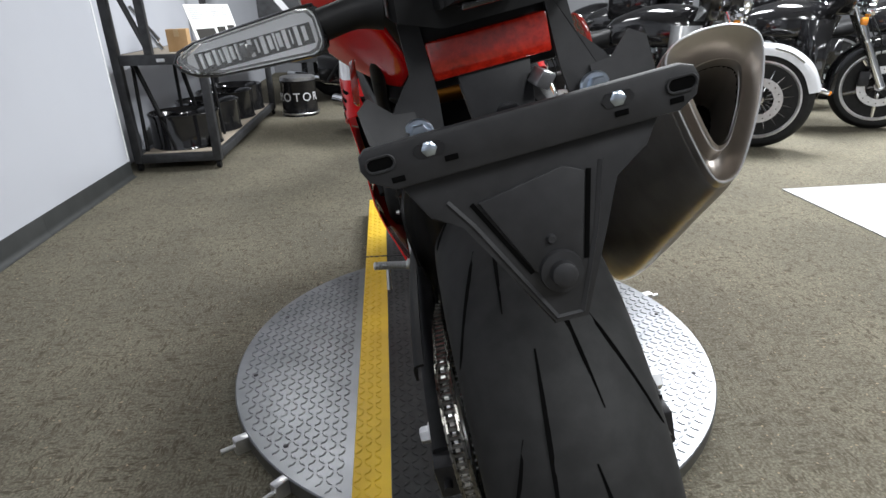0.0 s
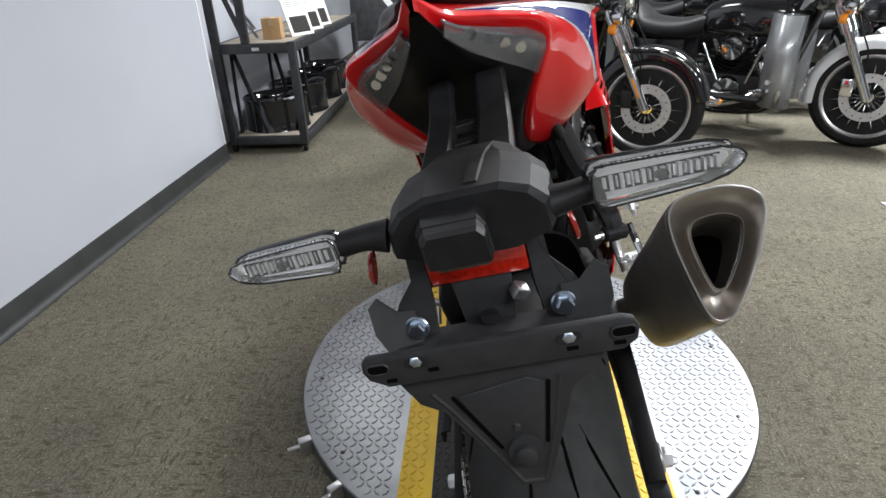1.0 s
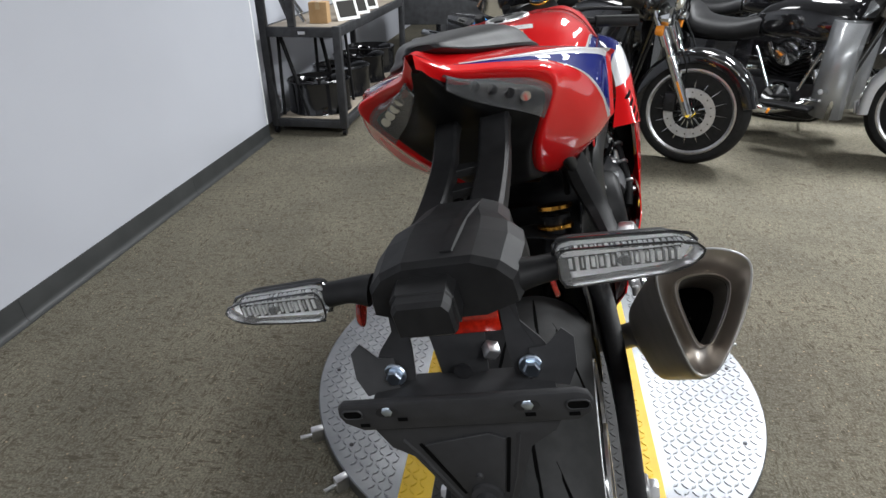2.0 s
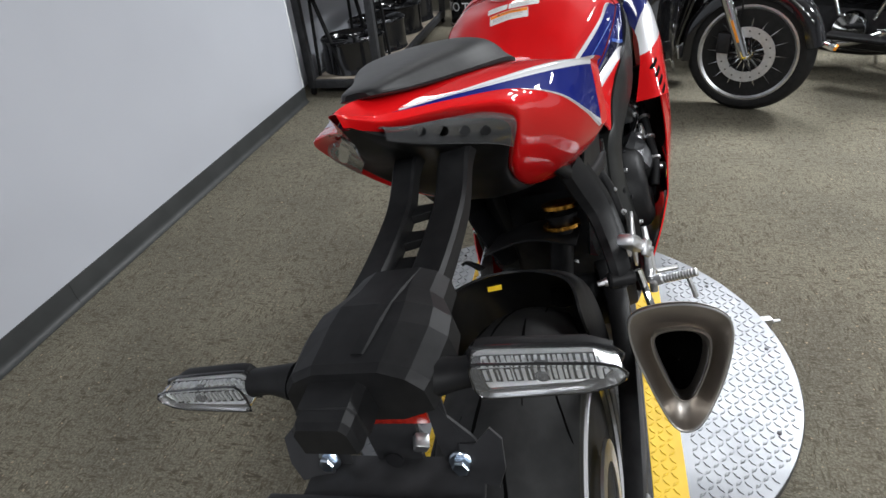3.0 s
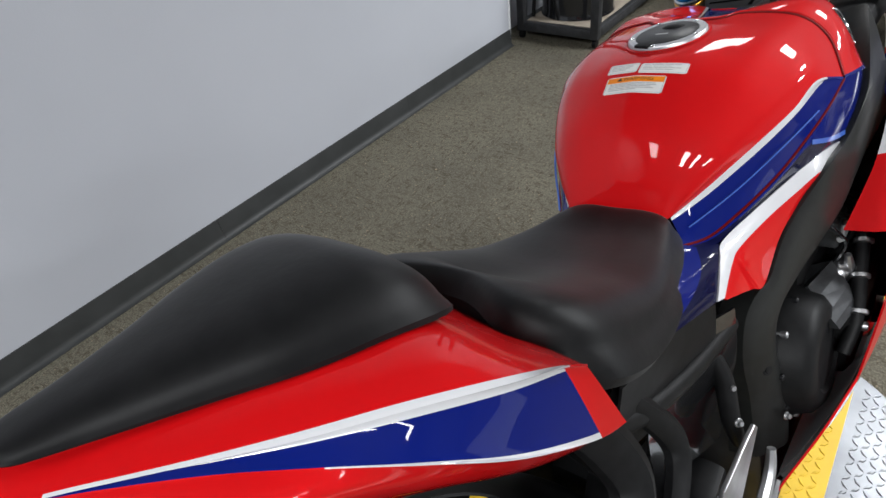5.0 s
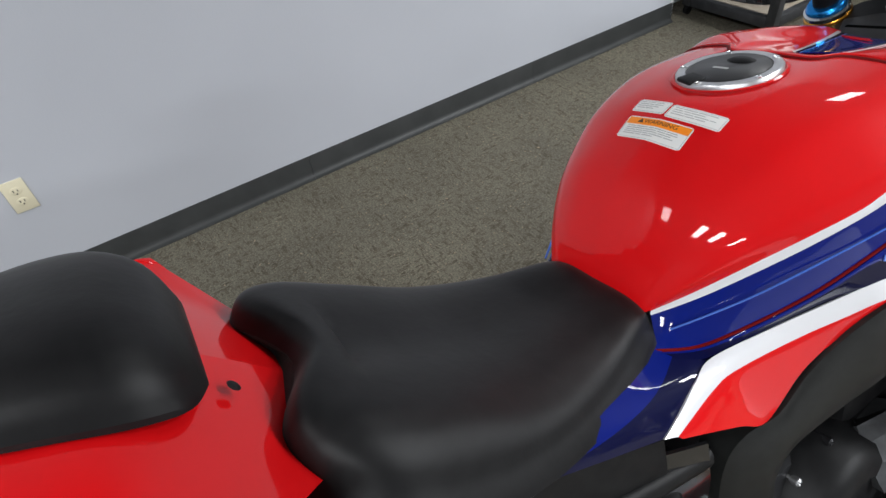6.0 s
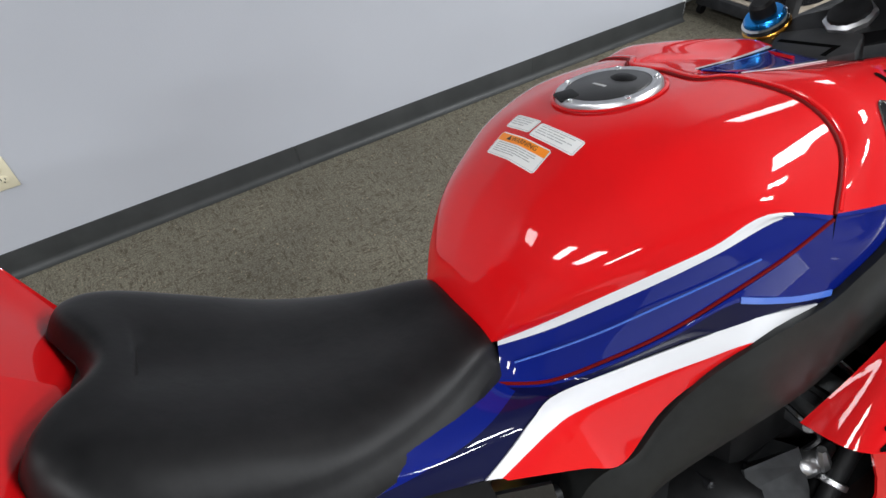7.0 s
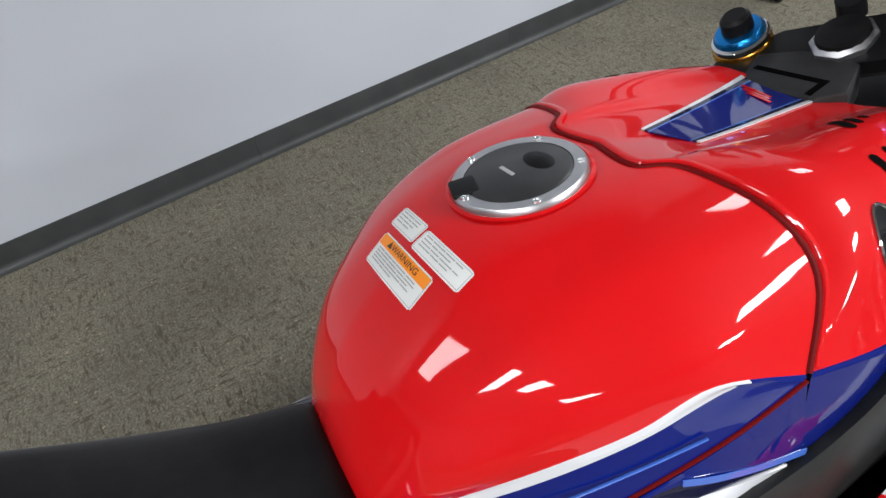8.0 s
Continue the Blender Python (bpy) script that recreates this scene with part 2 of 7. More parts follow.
def skin(bm, sections, nu=4, nv=4, caps=True, ring=True):
    """A smooth skin over cross-sections of equal point count. ring: the sections are closed."""
    k = len(sections[0])
    dense = [catmull(s, nu, ring) for s in sections]
    cols = [catmull([d[j] for d in dense], nv) for j in range(len(dense[0]))]
    rows = [[bm.verts.new(c[i]) for c in cols] for i in range(len(cols[0]))]
    m = len(cols)
    for a, b in zip(rows, rows[1:]):
        for j in range(m if ring else m - 1):
            bm.faces.new((a[j], a[(j + 1) % m], b[(j + 1) % m], b[j]))
    if caps and ring:
        bm.faces.new(rows[0][::-1]), bm.faces.new(rows[-1])
    return bm


def plate(bm, outline, z0, z1, m=None, bevel=0.0):
    """A flat piece with this (x, y) outline from z0 to z1."""
    lo = [bm.verts.new((x, y, z0)) for x, y in outline]
    hi = [bm.verts.new((x, y, z1)) for x, y in outline]
    n = len(outline)
    fs = [bm.faces.new(lo[::-1]), bm.faces.new(hi)] + [bm.faces.new((lo[i], lo[(i + 1) % n], hi[(i + 1) % n], hi[i])) for i in range(n)]
    vs = lo + hi
    if bevel:
        es = list(fs[1].edges) + list(fs[0].edges)
        r = bmesh.ops.bevel(bm, geom=es, offset=bevel, segments=2, profile=0.5, affect="EDGES", clamp_overlap=True)
        vs = list({v for f in r["faces"] for v in f.verts} | {v for v in vs if v.is_valid})
    if m is not None:
        bmesh.ops.transform(bm, matrix=m, verts=[v for v in vs if v.is_valid])
    return bm


def solid(bm, thick):
    """Gives an open sheet thickness inwards."""
    bmesh.ops.recalc_face_normals(bm, faces=bm.faces)
    bmesh.ops.solidify(bm, geom=bm.faces[:], thickness=thick)
    return bm


def bars(parent, name, m, width, lines, height, material):
    """Unreadable lines of print as thin bars on the xy plane of m."""
    bm = bmesh.new()
    for i, w in enumerate(lines):
        box(bm, -width / 2, -width / 2 + width * w, -i * height * 1.9 - height / 2, -i * height * 1.9 + height / 2, 0, 0.0003)
    bmesh.ops.transform(bm, matrix=m, verts=bm.verts)
    return part(name, bm, material, parent, smooth=False)

# ---- the room ----
def slab(name, label, category, material, *ext, bevel=0.0):
    ob = link_mesh(name, boxed(*ext, bevel=bevel), material, smooth=False)
    return tagged(ob, label, category, kind="structure")


XR, YB, YF, YC = 9.0, -4.5, 10.0, 3.835
slab("floor", "grey-brown flecked carpet floor of the showroom", "floor", CARPET, WALL_X - 0.4, XR, YB, YF, -0.1, 0.0)
slab("wall_west", "plain pale blue-grey painted wall", "wall", WALL, WALL_X - 0.15, WALL_X, YB, YC, 0.0, CEIL)
slab("wall_recess", "pale grey painted wall behind the steel rack", "wall", WALL, WALL_X - 0.30, WALL_X - 0.151, YC - 0.1, YF, 0.0, CEIL)
slab("trim", "white corner bead at the end of the wall", "trim", mat("corner_white", (0.78, 0.79, 0.8), 0.5), WALL_X - 0.02, WALL_X + 0.002, YC - 0.014, YC + 0.004, 0.0, CEIL)
# the next three walls are added to close the room
slab("wall_east", "added wall closing the room, darkened to dim reflections", "wall", FARWALL, XR, XR + 0.15, YB, YF, 0.0, CEIL)
slab("wall_south", "added wall closing the room, darkened to dim reflections", "wall", FARWALL, WALL_X - 0.15, XR, YB - 0.15, YB, 0.0, CEIL)
slab("wall_north", "added wall closing the room, darkened to dim reflections", "wall", FARWALL, WALL_X - 0.3, XR, YF, YF + 0.15, 0.0, CEIL)
slab("ceiling", "unseen grey ceiling, darkened to dim reflections and bounce", "ceiling", CEILING, WALL_X - 0.4, XR + 0.15, YB - 0.15, YF + 0.15, CEIL, CEIL + 0.1)
slab("floor_tile", "white glossy floor tiles beside the carpet", "floor", TILE, 2.285, 5.2, 0.4, 2.885, 0.0, 0.004)
slab("trim", "thin metal edge strip round the tiles", "trim", ALU, 2.268, 2.285, 0.4, 2.902, 0.0, 0.006)
slab("trim", "thin metal edge strip round the tiles", "trim", ALU, 2.285, 5.2, 2.885, 2.902, 0.0, 0.006)


def cove_base(y0, y1, x):
    """A rubber cove base with a curved toe."""
    prof = [(0.0, 0.102), (0.003, 0.102), (0.0038, 0.100), (0.005, 0.030), (0.009, 0.014), (0.017, 0.005), (0.028, 0.002), (0.028, 0.0), (0.0, 0.0)]
    bm = bmesh.new()
    a = [bm.verts.new((x + px, y0, pz)) for px, pz in prof]
    b = [bm.verts.new((x + px, y1, pz)) for px, pz in prof]
    for i in range(len(prof)):
        j = (i + 1) % len(prof)
        bm.faces.new((a[i], a[j], b[j], b[i]))
    bm.faces.new(a[::-1]), bm.faces.new(b)
    return bm


y = YB
while y < YC - 0.01:
    y1 = min(y + 1.219, YC - 0.0)
    tagged(link_mesh("baseboard", cove_base(y + 0.0006, y1 - 0.0006, WALL_X), BASE), "dark grey rubber cove base along the wall", "baseboard", kind="structure")
    y = y1
tagged(link_mesh("baseboard", boxed(WALL_X - 0.151, WALL_X + 0.001, YC + 0.0045, YC + 0.008, 0, 0.102), BASE), "dark grey rubber cove base round the corner", "baseboard", kind="structure")

# duplex outlet
outlet = thing("wall_outlet", "cream plastic duplex power outlet on the grey wall", "outlet", Matrix.Translation((WALL_X, 0.6465, 0.384)) @ pose(0, 0, 0, 90, 0, 90))
part("cover_plate", boxed(-0.035, 0.035, -0.057, 0.057, 0.0, 0.006, bevel=0.003), CREAM, outlet)
for sy in (-0.0195, 0.0195):
    face = part("socket", spin(bmesh.new(), [(0.0165, 0.005), (0.0165, 0.0078), (0.0155, 0.0082)], Matrix.Translation((0, sy, 0)) @ Matrix.Diagonal((1, 0.82, 1, 1)), 24), CREAM, outlet)
    for sx, h in ((-0.0063, 0.0045), (0.0063, 0.0036)):
        part("slot", boxed(sx - 0.0013, sx + 0.0013, sy + 0.002 - h, sy + 0.002 + h, 0.0075, 0.0085), GROOVE_DARK, face)
    part("ground_hole", spin(bmesh.new(), [(0.0026, 0.0075), (0.0026, 0.0085)], Matrix.Translation((0, sy - 0.009, 0)), 12), GROOVE_DARK, face)
part("screw", spin(bmesh.new(), [(0.003, 0.006), (0.003, 0.0068), (0.0015, 0.0072)], None, 12), CREAM, outlet)

# ceiling troffers
tro = None
for tx, ty in TROFFERS:
    if tro is None:
        tro = thing("ceiling_light", "recessed fluorescent ceiling light with white diffuser", "ceiling light", pose(tx, ty, CEIL), group="ceiling lights")
        bm = boxed(-0.31, 0.31, -0.61, -0.585, -0.012, -0.0005)
        box(bm, -0.31, 0.31, 0.585, 0.61, -0.012, -0.0005), box(bm, -0.31, -0.285, -0.585, 0.585, -0.012, -0.0005), box(bm, 0.285, 0.31, -0.585, 0.585, -0.012, -0.0005)
        part("frame", bm, CEILING, tro, smooth=False)
        part("diffuser", boxed(-0.284, 0.284, -0.584, 0.584, -0.006, -0.001), DIFFUSER, tro, smooth=False)
    else:
        copy_thing(tro, pose(tx, ty, CEIL))

# ---- turntable ----
DISC, DISC_R = (0.375, 1.500), 0.652
TURN = pose(0, 0, 0, 0, 0, 0.2)
table = thing("turntable", "round silver tread-plate turntable with yellow-edged black track", "turntable", Matrix.Translation((*DISC, 0)) @ TURN)


part("table_top", spin(bmesh.new(), [(DISC_R - 0.009, FLOOR_T - 0.040), (DISC_R, FLOOR_T - 0.038), (DISC_R, FLOOR_T - 0.003), (DISC_R - 0.003, FLOOR_T)], None, 120), PLATE, table)
part("table_base", spin(bmesh.new(), [(0.56, 0.0), (0.56, FLOOR_T - 0.041)], None, 64), DARKMETAL, table, "dark steel base ring")


def treads(x0, x1, ya, yb, pitch, inside, seed):
    """Raised lozenge bars in alternating directions."""
    bm = bmesh.new()
    rows, cols = int((yb - ya) / pitch), int((x1 - x0) / pitch)
    for i in range(rows):
        for j in range(cols):
            x, y = x0 + (j + 0.5) * pitch, ya + (i + 0.5) * pitch
            if not inside(x, y):
                continue
            a = radians(45 if (i + j) % 2 else -45)
            ux, uy = math.cos(a), math.sin(a)
            h, w = pitch * 0.52, pitch * 0.19
            base = [bm.verts.new((x + s * h * ux - q * w * uy, y + s * h * uy + q * w * ux, 0)) for s, q in ((-1, 0), (0, -1), (1, 0), (0, 1))]
            top = [bm.verts.new((x + s * h * 0.72 * ux - q * w * 0.4 * uy, y + s * h * 0.72 * uy + q * w * 0.4 * ux, 0.0022)) for s, q in ((-1, 0), (0, -1), (1, 0), (0, 1))]
            bm.faces.new(top)
            for k in range(4):
                bm.faces.new((base[k], base[(k + 1) % 4], top[(k + 1) % 4], top[k]))
    return bm


IN0, IN1, YEL = 0.238, 0.318, 0.0025
for s in (1, -1):
    bm = treads(-0.65, 0.65, -0.65, 0.65, 0.021, lambda x, y: s * x > IN1 + 0.012 and math.hypot(x, y) < DISC_R - 0.016, 1)
    bmesh.ops.translate(bm, vec=(0, 0, FLOOR_T), verts=bm.verts)
    tagged(part("tread", bm, PLATE, table, smooth=False), kind="stuff")
    # yellow edge of the track, running past the disc towards the front
    strip = part("yellow_strip", boxed(s * IN0 if s > 0 else -IN1, s * IN1 if s > 0 else -IN0, -0.70, 1.38, FLOOR_T - 0.012, FLOOR_T + YEL, bevel=0.0015), YELLOW, table, "yellow painted tread-plate strip", smooth=False)
    bm = treads(min(s * IN0, s * IN1), max(s * IN0, s * IN1), -0.695, 1.375, 0.021, lambda x, y: True, 2)
    bmesh.ops.translate(bm, vec=(0, 0, FLOOR_T + YEL), verts=bm.verts)
    tagged(part("tread", bm, YELLOW, strip, smooth=False), kind="stuff")
track = part("track", boxed(-IN0 + 0.001, IN0 - 0.001, -0.70, 1.38, FLOOR_T - 0.012, FLOOR_T + 0.002, bevel=0.001), GRIP, table, "black painted tread-plate track", smooth=False)
bm = treads(-IN0, IN0, -0.695, 1.375, 0.021, lambda x, y: True, 3)
bmesh.ops.translate(bm, vec=(0, 0, FLOOR_T + 0.002), verts=bm.verts)
tagged(part("tread", bm, GRIP, track, smooth=False), kind="stuff")
for y in (0.72, 1.30):
    part("cross_beam", boxed(-0.28, 0.28, y - 0.03, y + 0.03, 0.0, FLOOR_T - 0.0125, bevel=0.004), DARKMETAL, table)
part("cross_beam", boxed(-0.28, 0.28, -0.695, -0.66, 0.0, FLOOR_T - 0.0125, bevel=0.004), DARKMETAL, table)
part("joint", boxed(-0.318, 0.318, 0.655, 0.664, FLOOR_T - 0.01, FLOOR_T + 0.0045), DARKMETAL, table, "dark joint across the track", smooth=False)
# clamp with a wing bolt at the rim, and screws in the plate
for a in (209, 225, 20):
    c = Vector(((DISC_R + 0.012) * math.cos(radians(a)), (DISC_R + 0.012) * math.sin(radians(a)), FLOOR_T - 0.022))
    bm = boxed(-0.02, 0.02, -0.012, 0.012, -0.02, 0.02, bevel=0.004)
    rod(bm, (0.012, 0, 0), (0.05, 0, 0), 0.006, seg=10)
    bmesh.ops.transform(bm, matrix=Matrix.Translation(c) @ pose(0, 0, 0, 0, 0, a), verts=bm.verts)
    part("clamp", bm, ALU, table, "bright metal clamp")
for a in range(0, 360, 30):
    for rr in (0.60,):
        x, y = rr * math.cos(radians(a + 8)), rr * math.sin(radians(a + 8))
        if abs(x) > IN1 + 0.02:
            part("screw", spin(bmesh.new(), [(0.006, 0), (0.006, 0.0015), (0.003, 0.0028)], pose(x, y, FLOOR_T), 10), DARKMETAL, table)

# ---- the red motorcycle: upright in its own frame, origin under the rear axle ----
BIKE = Matrix.Translation((0.458, 0.770, 0.070)) @ pose(0, 0, 0, 0, 0, -2.0) @ pose(0, 0, 0, 0, -13.0, 0)
bike = thing("sport_motorcycle", "red, white and blue sport motorcycle leaning on its side stand", "motorcycle", BIKE)
SIDES = (1, -1)


def flip(pts, s):
    return [(s * x, y, z) for x, y, z in pts]


def strips(curves, slots, s=1, nu=6, nv=5, thick=0.0):
    """A smooth panel over rows of equal length; slots[i] is the material slot between rows i and i + 1."""
    bm = bmesh.new()
    dense = [catmull(flip(c, s), nu) for c in curves]
    cols = [catmull([d[j] for d in dense], nv) for j in range(len(dense[0]))]
    grid = [[bm.verts.new(c[i]) for c in cols] for i in range(len(cols[0]))]
    for i, (a, b) in enumerate(zip(grid, grid[1:])):
        for j in range(len(a) - 1):
            f = bm.faces.new((a[j], a[j + 1], b[j + 1], b[j]))
            f.material_index = slots[i // nv]
    if thick:
        solid(bm, thick)
    return bm


def whole(curves, slots, nu=6, nv=5, left=None):
    """The same for both flanks, joined at the centre line (the first row has x = 0)."""
    bm = strips(curves, slots, 1, nu, nv)
    other = strips(left or curves, slots, -1, nu, nv)
    me = bpy.data.meshes.new("half")
    other.to_mesh(me)
    other.free()
    bm.from_mesh(me)
    bpy.data.meshes.remove(me)
    bmesh.ops.remove_doubles(bm, verts=bm.verts, dist=1e-5)
    return bm


def bolt_on(parent, p, d, r=0.006, h=0.005, material=None, name="bolt", label=""):
    """A flanged hexagon bolt head at p that points along d."""
    p, d = Vector(p), Vector(d)
    bm = spin(bmesh.new(), [(r * 1.45, 0), (r * 1.45, h * 0.2), (r * 1.3, h * 0.35)], along(p, p + d), 18)
    spin(bm, [(r, h * 0.3), (r, h), (r * 0.82, h * 1.2)], along(p, p + d), 6)
    return part(name, bm, material or ALU, parent, label)


# wheels
AX = (0.010, 0.0, 0.346)
WHEEL = Matrix.Translation(AX) @ pose(0, 0, 0, 0, 90, 0)


def tyre_profile(r, w, rim_r):
    half = [(rim_r, 0.40), (rim_r + 0.012, 0.47), (rim_r + 0.045, 0.475), (r - 0.058, 0.485), (r - 0.040, 0.43), (r - 0.020, 0.31), (r - 0.006, 0.165), (r, 0.0)]
    return [(a, -b * w) for a, b in half] + [(a, b * w) for a, b in half[-2::-1]]


def wheel_parts(parent, prefix, m, r, w, rim_r, spokes, rim_mat):
    tyre = part(prefix + "_tyre", spin(bmesh.new(), [(v.x, v.y) for v in catmull([(a, b, 0) for a, b in tyre_profile(r, w, rim_r)], 3)], m, 96), RUBBER, parent, "black rubber tyre")
    rim = spin(bmesh.new(), [(rim_r + 0.006, -0.45 * w), (rim_r - 0.004, -0.46 * w), (rim_r - 0.02, -0.30 * w), (rim_r - 0.02, 0.30 * w), (rim_r - 0.004, 0.46 * w), (rim_r + 0.006, 0.45 * w)], m, 72, closed=True)
    spin(rim, [(0.0, -0.05), (0.045, -0.05), (0.05, -0.03), (0.05, 0.03), (0.045, 0.05), (0.0, 0.05)], m, 24)
    for i in range(spokes):
        a = 2 * math.pi * i / spokes
        for da in (-0.12, 0.12):
            p = m @ Vector((0.045 * math.cos(a), 0.045 * math.sin(a), 0))
            q = m @ Vector(((rim_r - 0.018) * math.cos(a + da), (rim_r - 0.018) * math.sin(a + da), 0))
            tube(rim, [p, q], [0.016, 0.011], 8, 1)
    part(prefix + "_rim", rim, rim_mat, parent, "glossy black cast rim")
    return tyre


R_TYRE, W_TYRE = 0.338, 0.206
rear_tyre = wheel_parts(bike, "rear", WHEEL, R_TYRE, W_TYRE, 0.222, 5, GLOSSBLACK)


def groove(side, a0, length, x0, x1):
    """A tread cut as a thin sliver that follows the crown, its shade put into black."""
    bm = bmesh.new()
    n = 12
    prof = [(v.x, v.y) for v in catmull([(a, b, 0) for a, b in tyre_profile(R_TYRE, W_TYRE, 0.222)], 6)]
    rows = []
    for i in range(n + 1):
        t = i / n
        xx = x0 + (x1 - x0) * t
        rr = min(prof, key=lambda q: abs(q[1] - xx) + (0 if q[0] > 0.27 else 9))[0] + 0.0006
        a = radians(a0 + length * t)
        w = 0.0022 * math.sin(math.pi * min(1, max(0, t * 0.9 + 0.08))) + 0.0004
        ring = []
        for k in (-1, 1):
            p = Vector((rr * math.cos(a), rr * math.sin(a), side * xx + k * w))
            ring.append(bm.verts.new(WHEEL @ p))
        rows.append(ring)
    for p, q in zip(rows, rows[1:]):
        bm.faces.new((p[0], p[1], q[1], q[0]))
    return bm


# flat black that stands for the shade inside cuts, slots and the muffler bore
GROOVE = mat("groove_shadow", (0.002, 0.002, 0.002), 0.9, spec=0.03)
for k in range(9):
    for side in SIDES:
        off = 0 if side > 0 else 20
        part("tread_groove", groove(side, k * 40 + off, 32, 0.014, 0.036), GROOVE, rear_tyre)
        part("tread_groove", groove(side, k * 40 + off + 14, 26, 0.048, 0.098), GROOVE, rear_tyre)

# sprocket, chain and brake disc on the rear wheel
SPX = -0.124
bm = bmesh.new()
for i in range(40):
    a = 2 * math.pi * i / 40
    spin(bm, [(0.004, -0.003), (0.004, 0.003)], Matrix.Translation((SPX, AX[1] + 0.110 * math.cos(a), AX[2] + 0.110 * math.sin(a))) @ pose(0, 0, 0, 0, 90, 0), 5)
spin(bm, [(0.062, -0.0025), (0.110, -0.0025), (0.110, 0.0025), (0.062, 0.0025)], Matrix.Translation((SPX, AX[1], AX[2])) @ pose(0, 0, 0, 0, 90, 0), 60, closed=True)
part("sprocket", bm, ALU, bike, "bright steel chain sprocket")
chain = bmesh.new()
path = []
R1, R2, FR = 0.110, 0.045, (0.56, 0.37)
for i in range(30):
    a = radians(96 + i * 6.1)
    path.append((AX[1] + R1 * math.cos(a), AX[2] + R1 * math.sin(a)))
for i in range(1, 37):
    t = i / 37
    path.append((AX[1] + (FR[0] - AX[1]) * t, AX[2] - R1 + (FR[1] - R2 - AX[2] + R1) * t))
for i in range(36, 0, -1):
    t = i / 37
    path.append((AX[1] + (FR[0] - AX[1]) * t, AX[2] + R1 + (FR[1] + R2 - AX[2] - R1) * t))
for i, (y, z) in enumerate(path):
    y2, z2 = path[(i + 1) % len(path)]
    a = math.degrees(math.atan2(z2 - z, y2 - y))
    w = 0.0105 if i % 2 else 0.0078
    for sx in (-w, w):
        m4 = Matrix.Translation((SPX + sx, (y + y2) / 2, (z + z2) / 2)) @ pose(0, 0, 0, a, 0, 0)
        box(chain, -0.0011, 0.0011, -0.0115, 0.0115, -0.0062, 0.0062, m=m4)
    spin(chain, [(0.0044, -0.0125), (0.0044, 0.0125)], Matrix.Translation((SPX, y, z)) @ pose(0, 0, 0, 0, 90, 0), 8)
tagged(part("chain", chain, speckle("chain_steel", (0.10, 0.095, 0.085), (0.30, 0.29, 0.27), 60, 0.25, 1.0), bike, "oiled steel drive chain"), kind="stuff")
bm = spin(bmesh.new(), [(0.075, -0.0025), (0.11, -0.0025), (0.11, 0.0025), (0.075, 0.0025)], Matrix.Translation((0.112, AX[1], AX[2])) @ pose(0, 0, 0, 0, 90, 0), 56, closed=True)
part("brake_disc", bm, ALU, bike, "steel rear brake disc")
bm = spin(bmesh.new(), [(0.213, -0.003), (0.219, -0.002), (0.219, 0.002), (0.213, 0.003)], Matrix.Translation((AX[0] + 0.096, AX[1], AX[2])) @ pose(0, 0, 0, 0, 90, 0), 72, closed=True)
part("rim_tape", bm, WHITE, bike, "white stripe round the rim")

# swingarm
bm = bmesh.new()
for s in SIDES:
    secs = []
    for (x, y, z, hx, hz) in ((0.150, -0.07, 0.346, 0.014, 0.034), (0.150, 0.05, 0.365, 0.016, 0.045), (0.148, 0.2, 0.400, 0.018, 0.055), (0.135, 0.38, 0.425, 0.022, 0.062), (0.11, 0.53, 0.415, 0.03, 0.06)):
        secs.append([(s * (x + a * hx), y, z + b * hz) for a, b in ((-1, -0.7), (-0.7, -1), (0.7, -1), (1, -0.7), (1, 0.7), (0.7, 1), (-0.7, 1), (-1, 0.7))])
    skin(bm, secs, 2, 5)
box(bm, -0.12, 0.12, 0.42, 0.52, 0.37, 0.46, bevel=0.02)
swing = part("swingarm", bm, BLACK, bike, "matt black swingarm")
for s in SIDES:
    bolt_on(swing, (s * 0.165, 0.0, 0.350), (s, 0, 0), 0.017 if s > 0 else 0.013, 0.017, ALU, "axle_nut", "bright axle nut")
    part("chain_adjuster", box(rod(bmesh.new(), (s * 0.15, -0.115, 0.346), (s * 0.15, -0.06, 0.346), 0.006), s * 0.15 - 0.015, s * 0.15 + 0.015, -0.10, -0.066, 0.318, 0.374, bevel=0.004), DARKMETAL, swing)
bm = strips([[(-0.160, -0.03, 0.470), (-0.161, 0.1, 0.485), (-0.160, 0.25, 0.492), (-0.155, 0.40, 0.492)], [(-0.157, -0.036, 0.496), (-0.157, 0.1, 0.511), (-0.155, 0.25, 0.517), (-0.150, 0.40, 0.514)],
             [(-0.142, -0.038, 0.500), (-0.142, 0.1, 0.515), (-0.141, 0.25, 0.521), (-0.137, 0.40, 0.518)]], [0, 0], thick=0.004)
part("chain_guard", bm, BLACK, bike, "black plastic chain guard")

# hugger over the tyre: an arch with two legs that reach back
curves = []
for k, rr in ((-1.0, 0.255), (-0.985, 0.330), (-0.84, 0.382), (-0.45, 0.400), (0.0, 0.404), (0.45, 0.400), (0.84, 0.382), (0.985, 0.330), (1.0, 0.255)):
    top = 54 + 24 * abs(k) ** 1.7 - (16 if abs(k) == 1.0 else 0) - (8 if k > 0.8 else 0)
    curves.append([(-0.006 + k * 0.120, AX[1] + rr * math.cos(radians(q)), AX[2] + rr * math.sin(radians(q))) for q in (4 + (top - 4) * i / 6 for i in range(7))])
hug = part("hugger", strips(curves, [0] * 8, 1, 5, 4, thick=0.004), BLACK, bike, "black plastic rear wheel hugger")
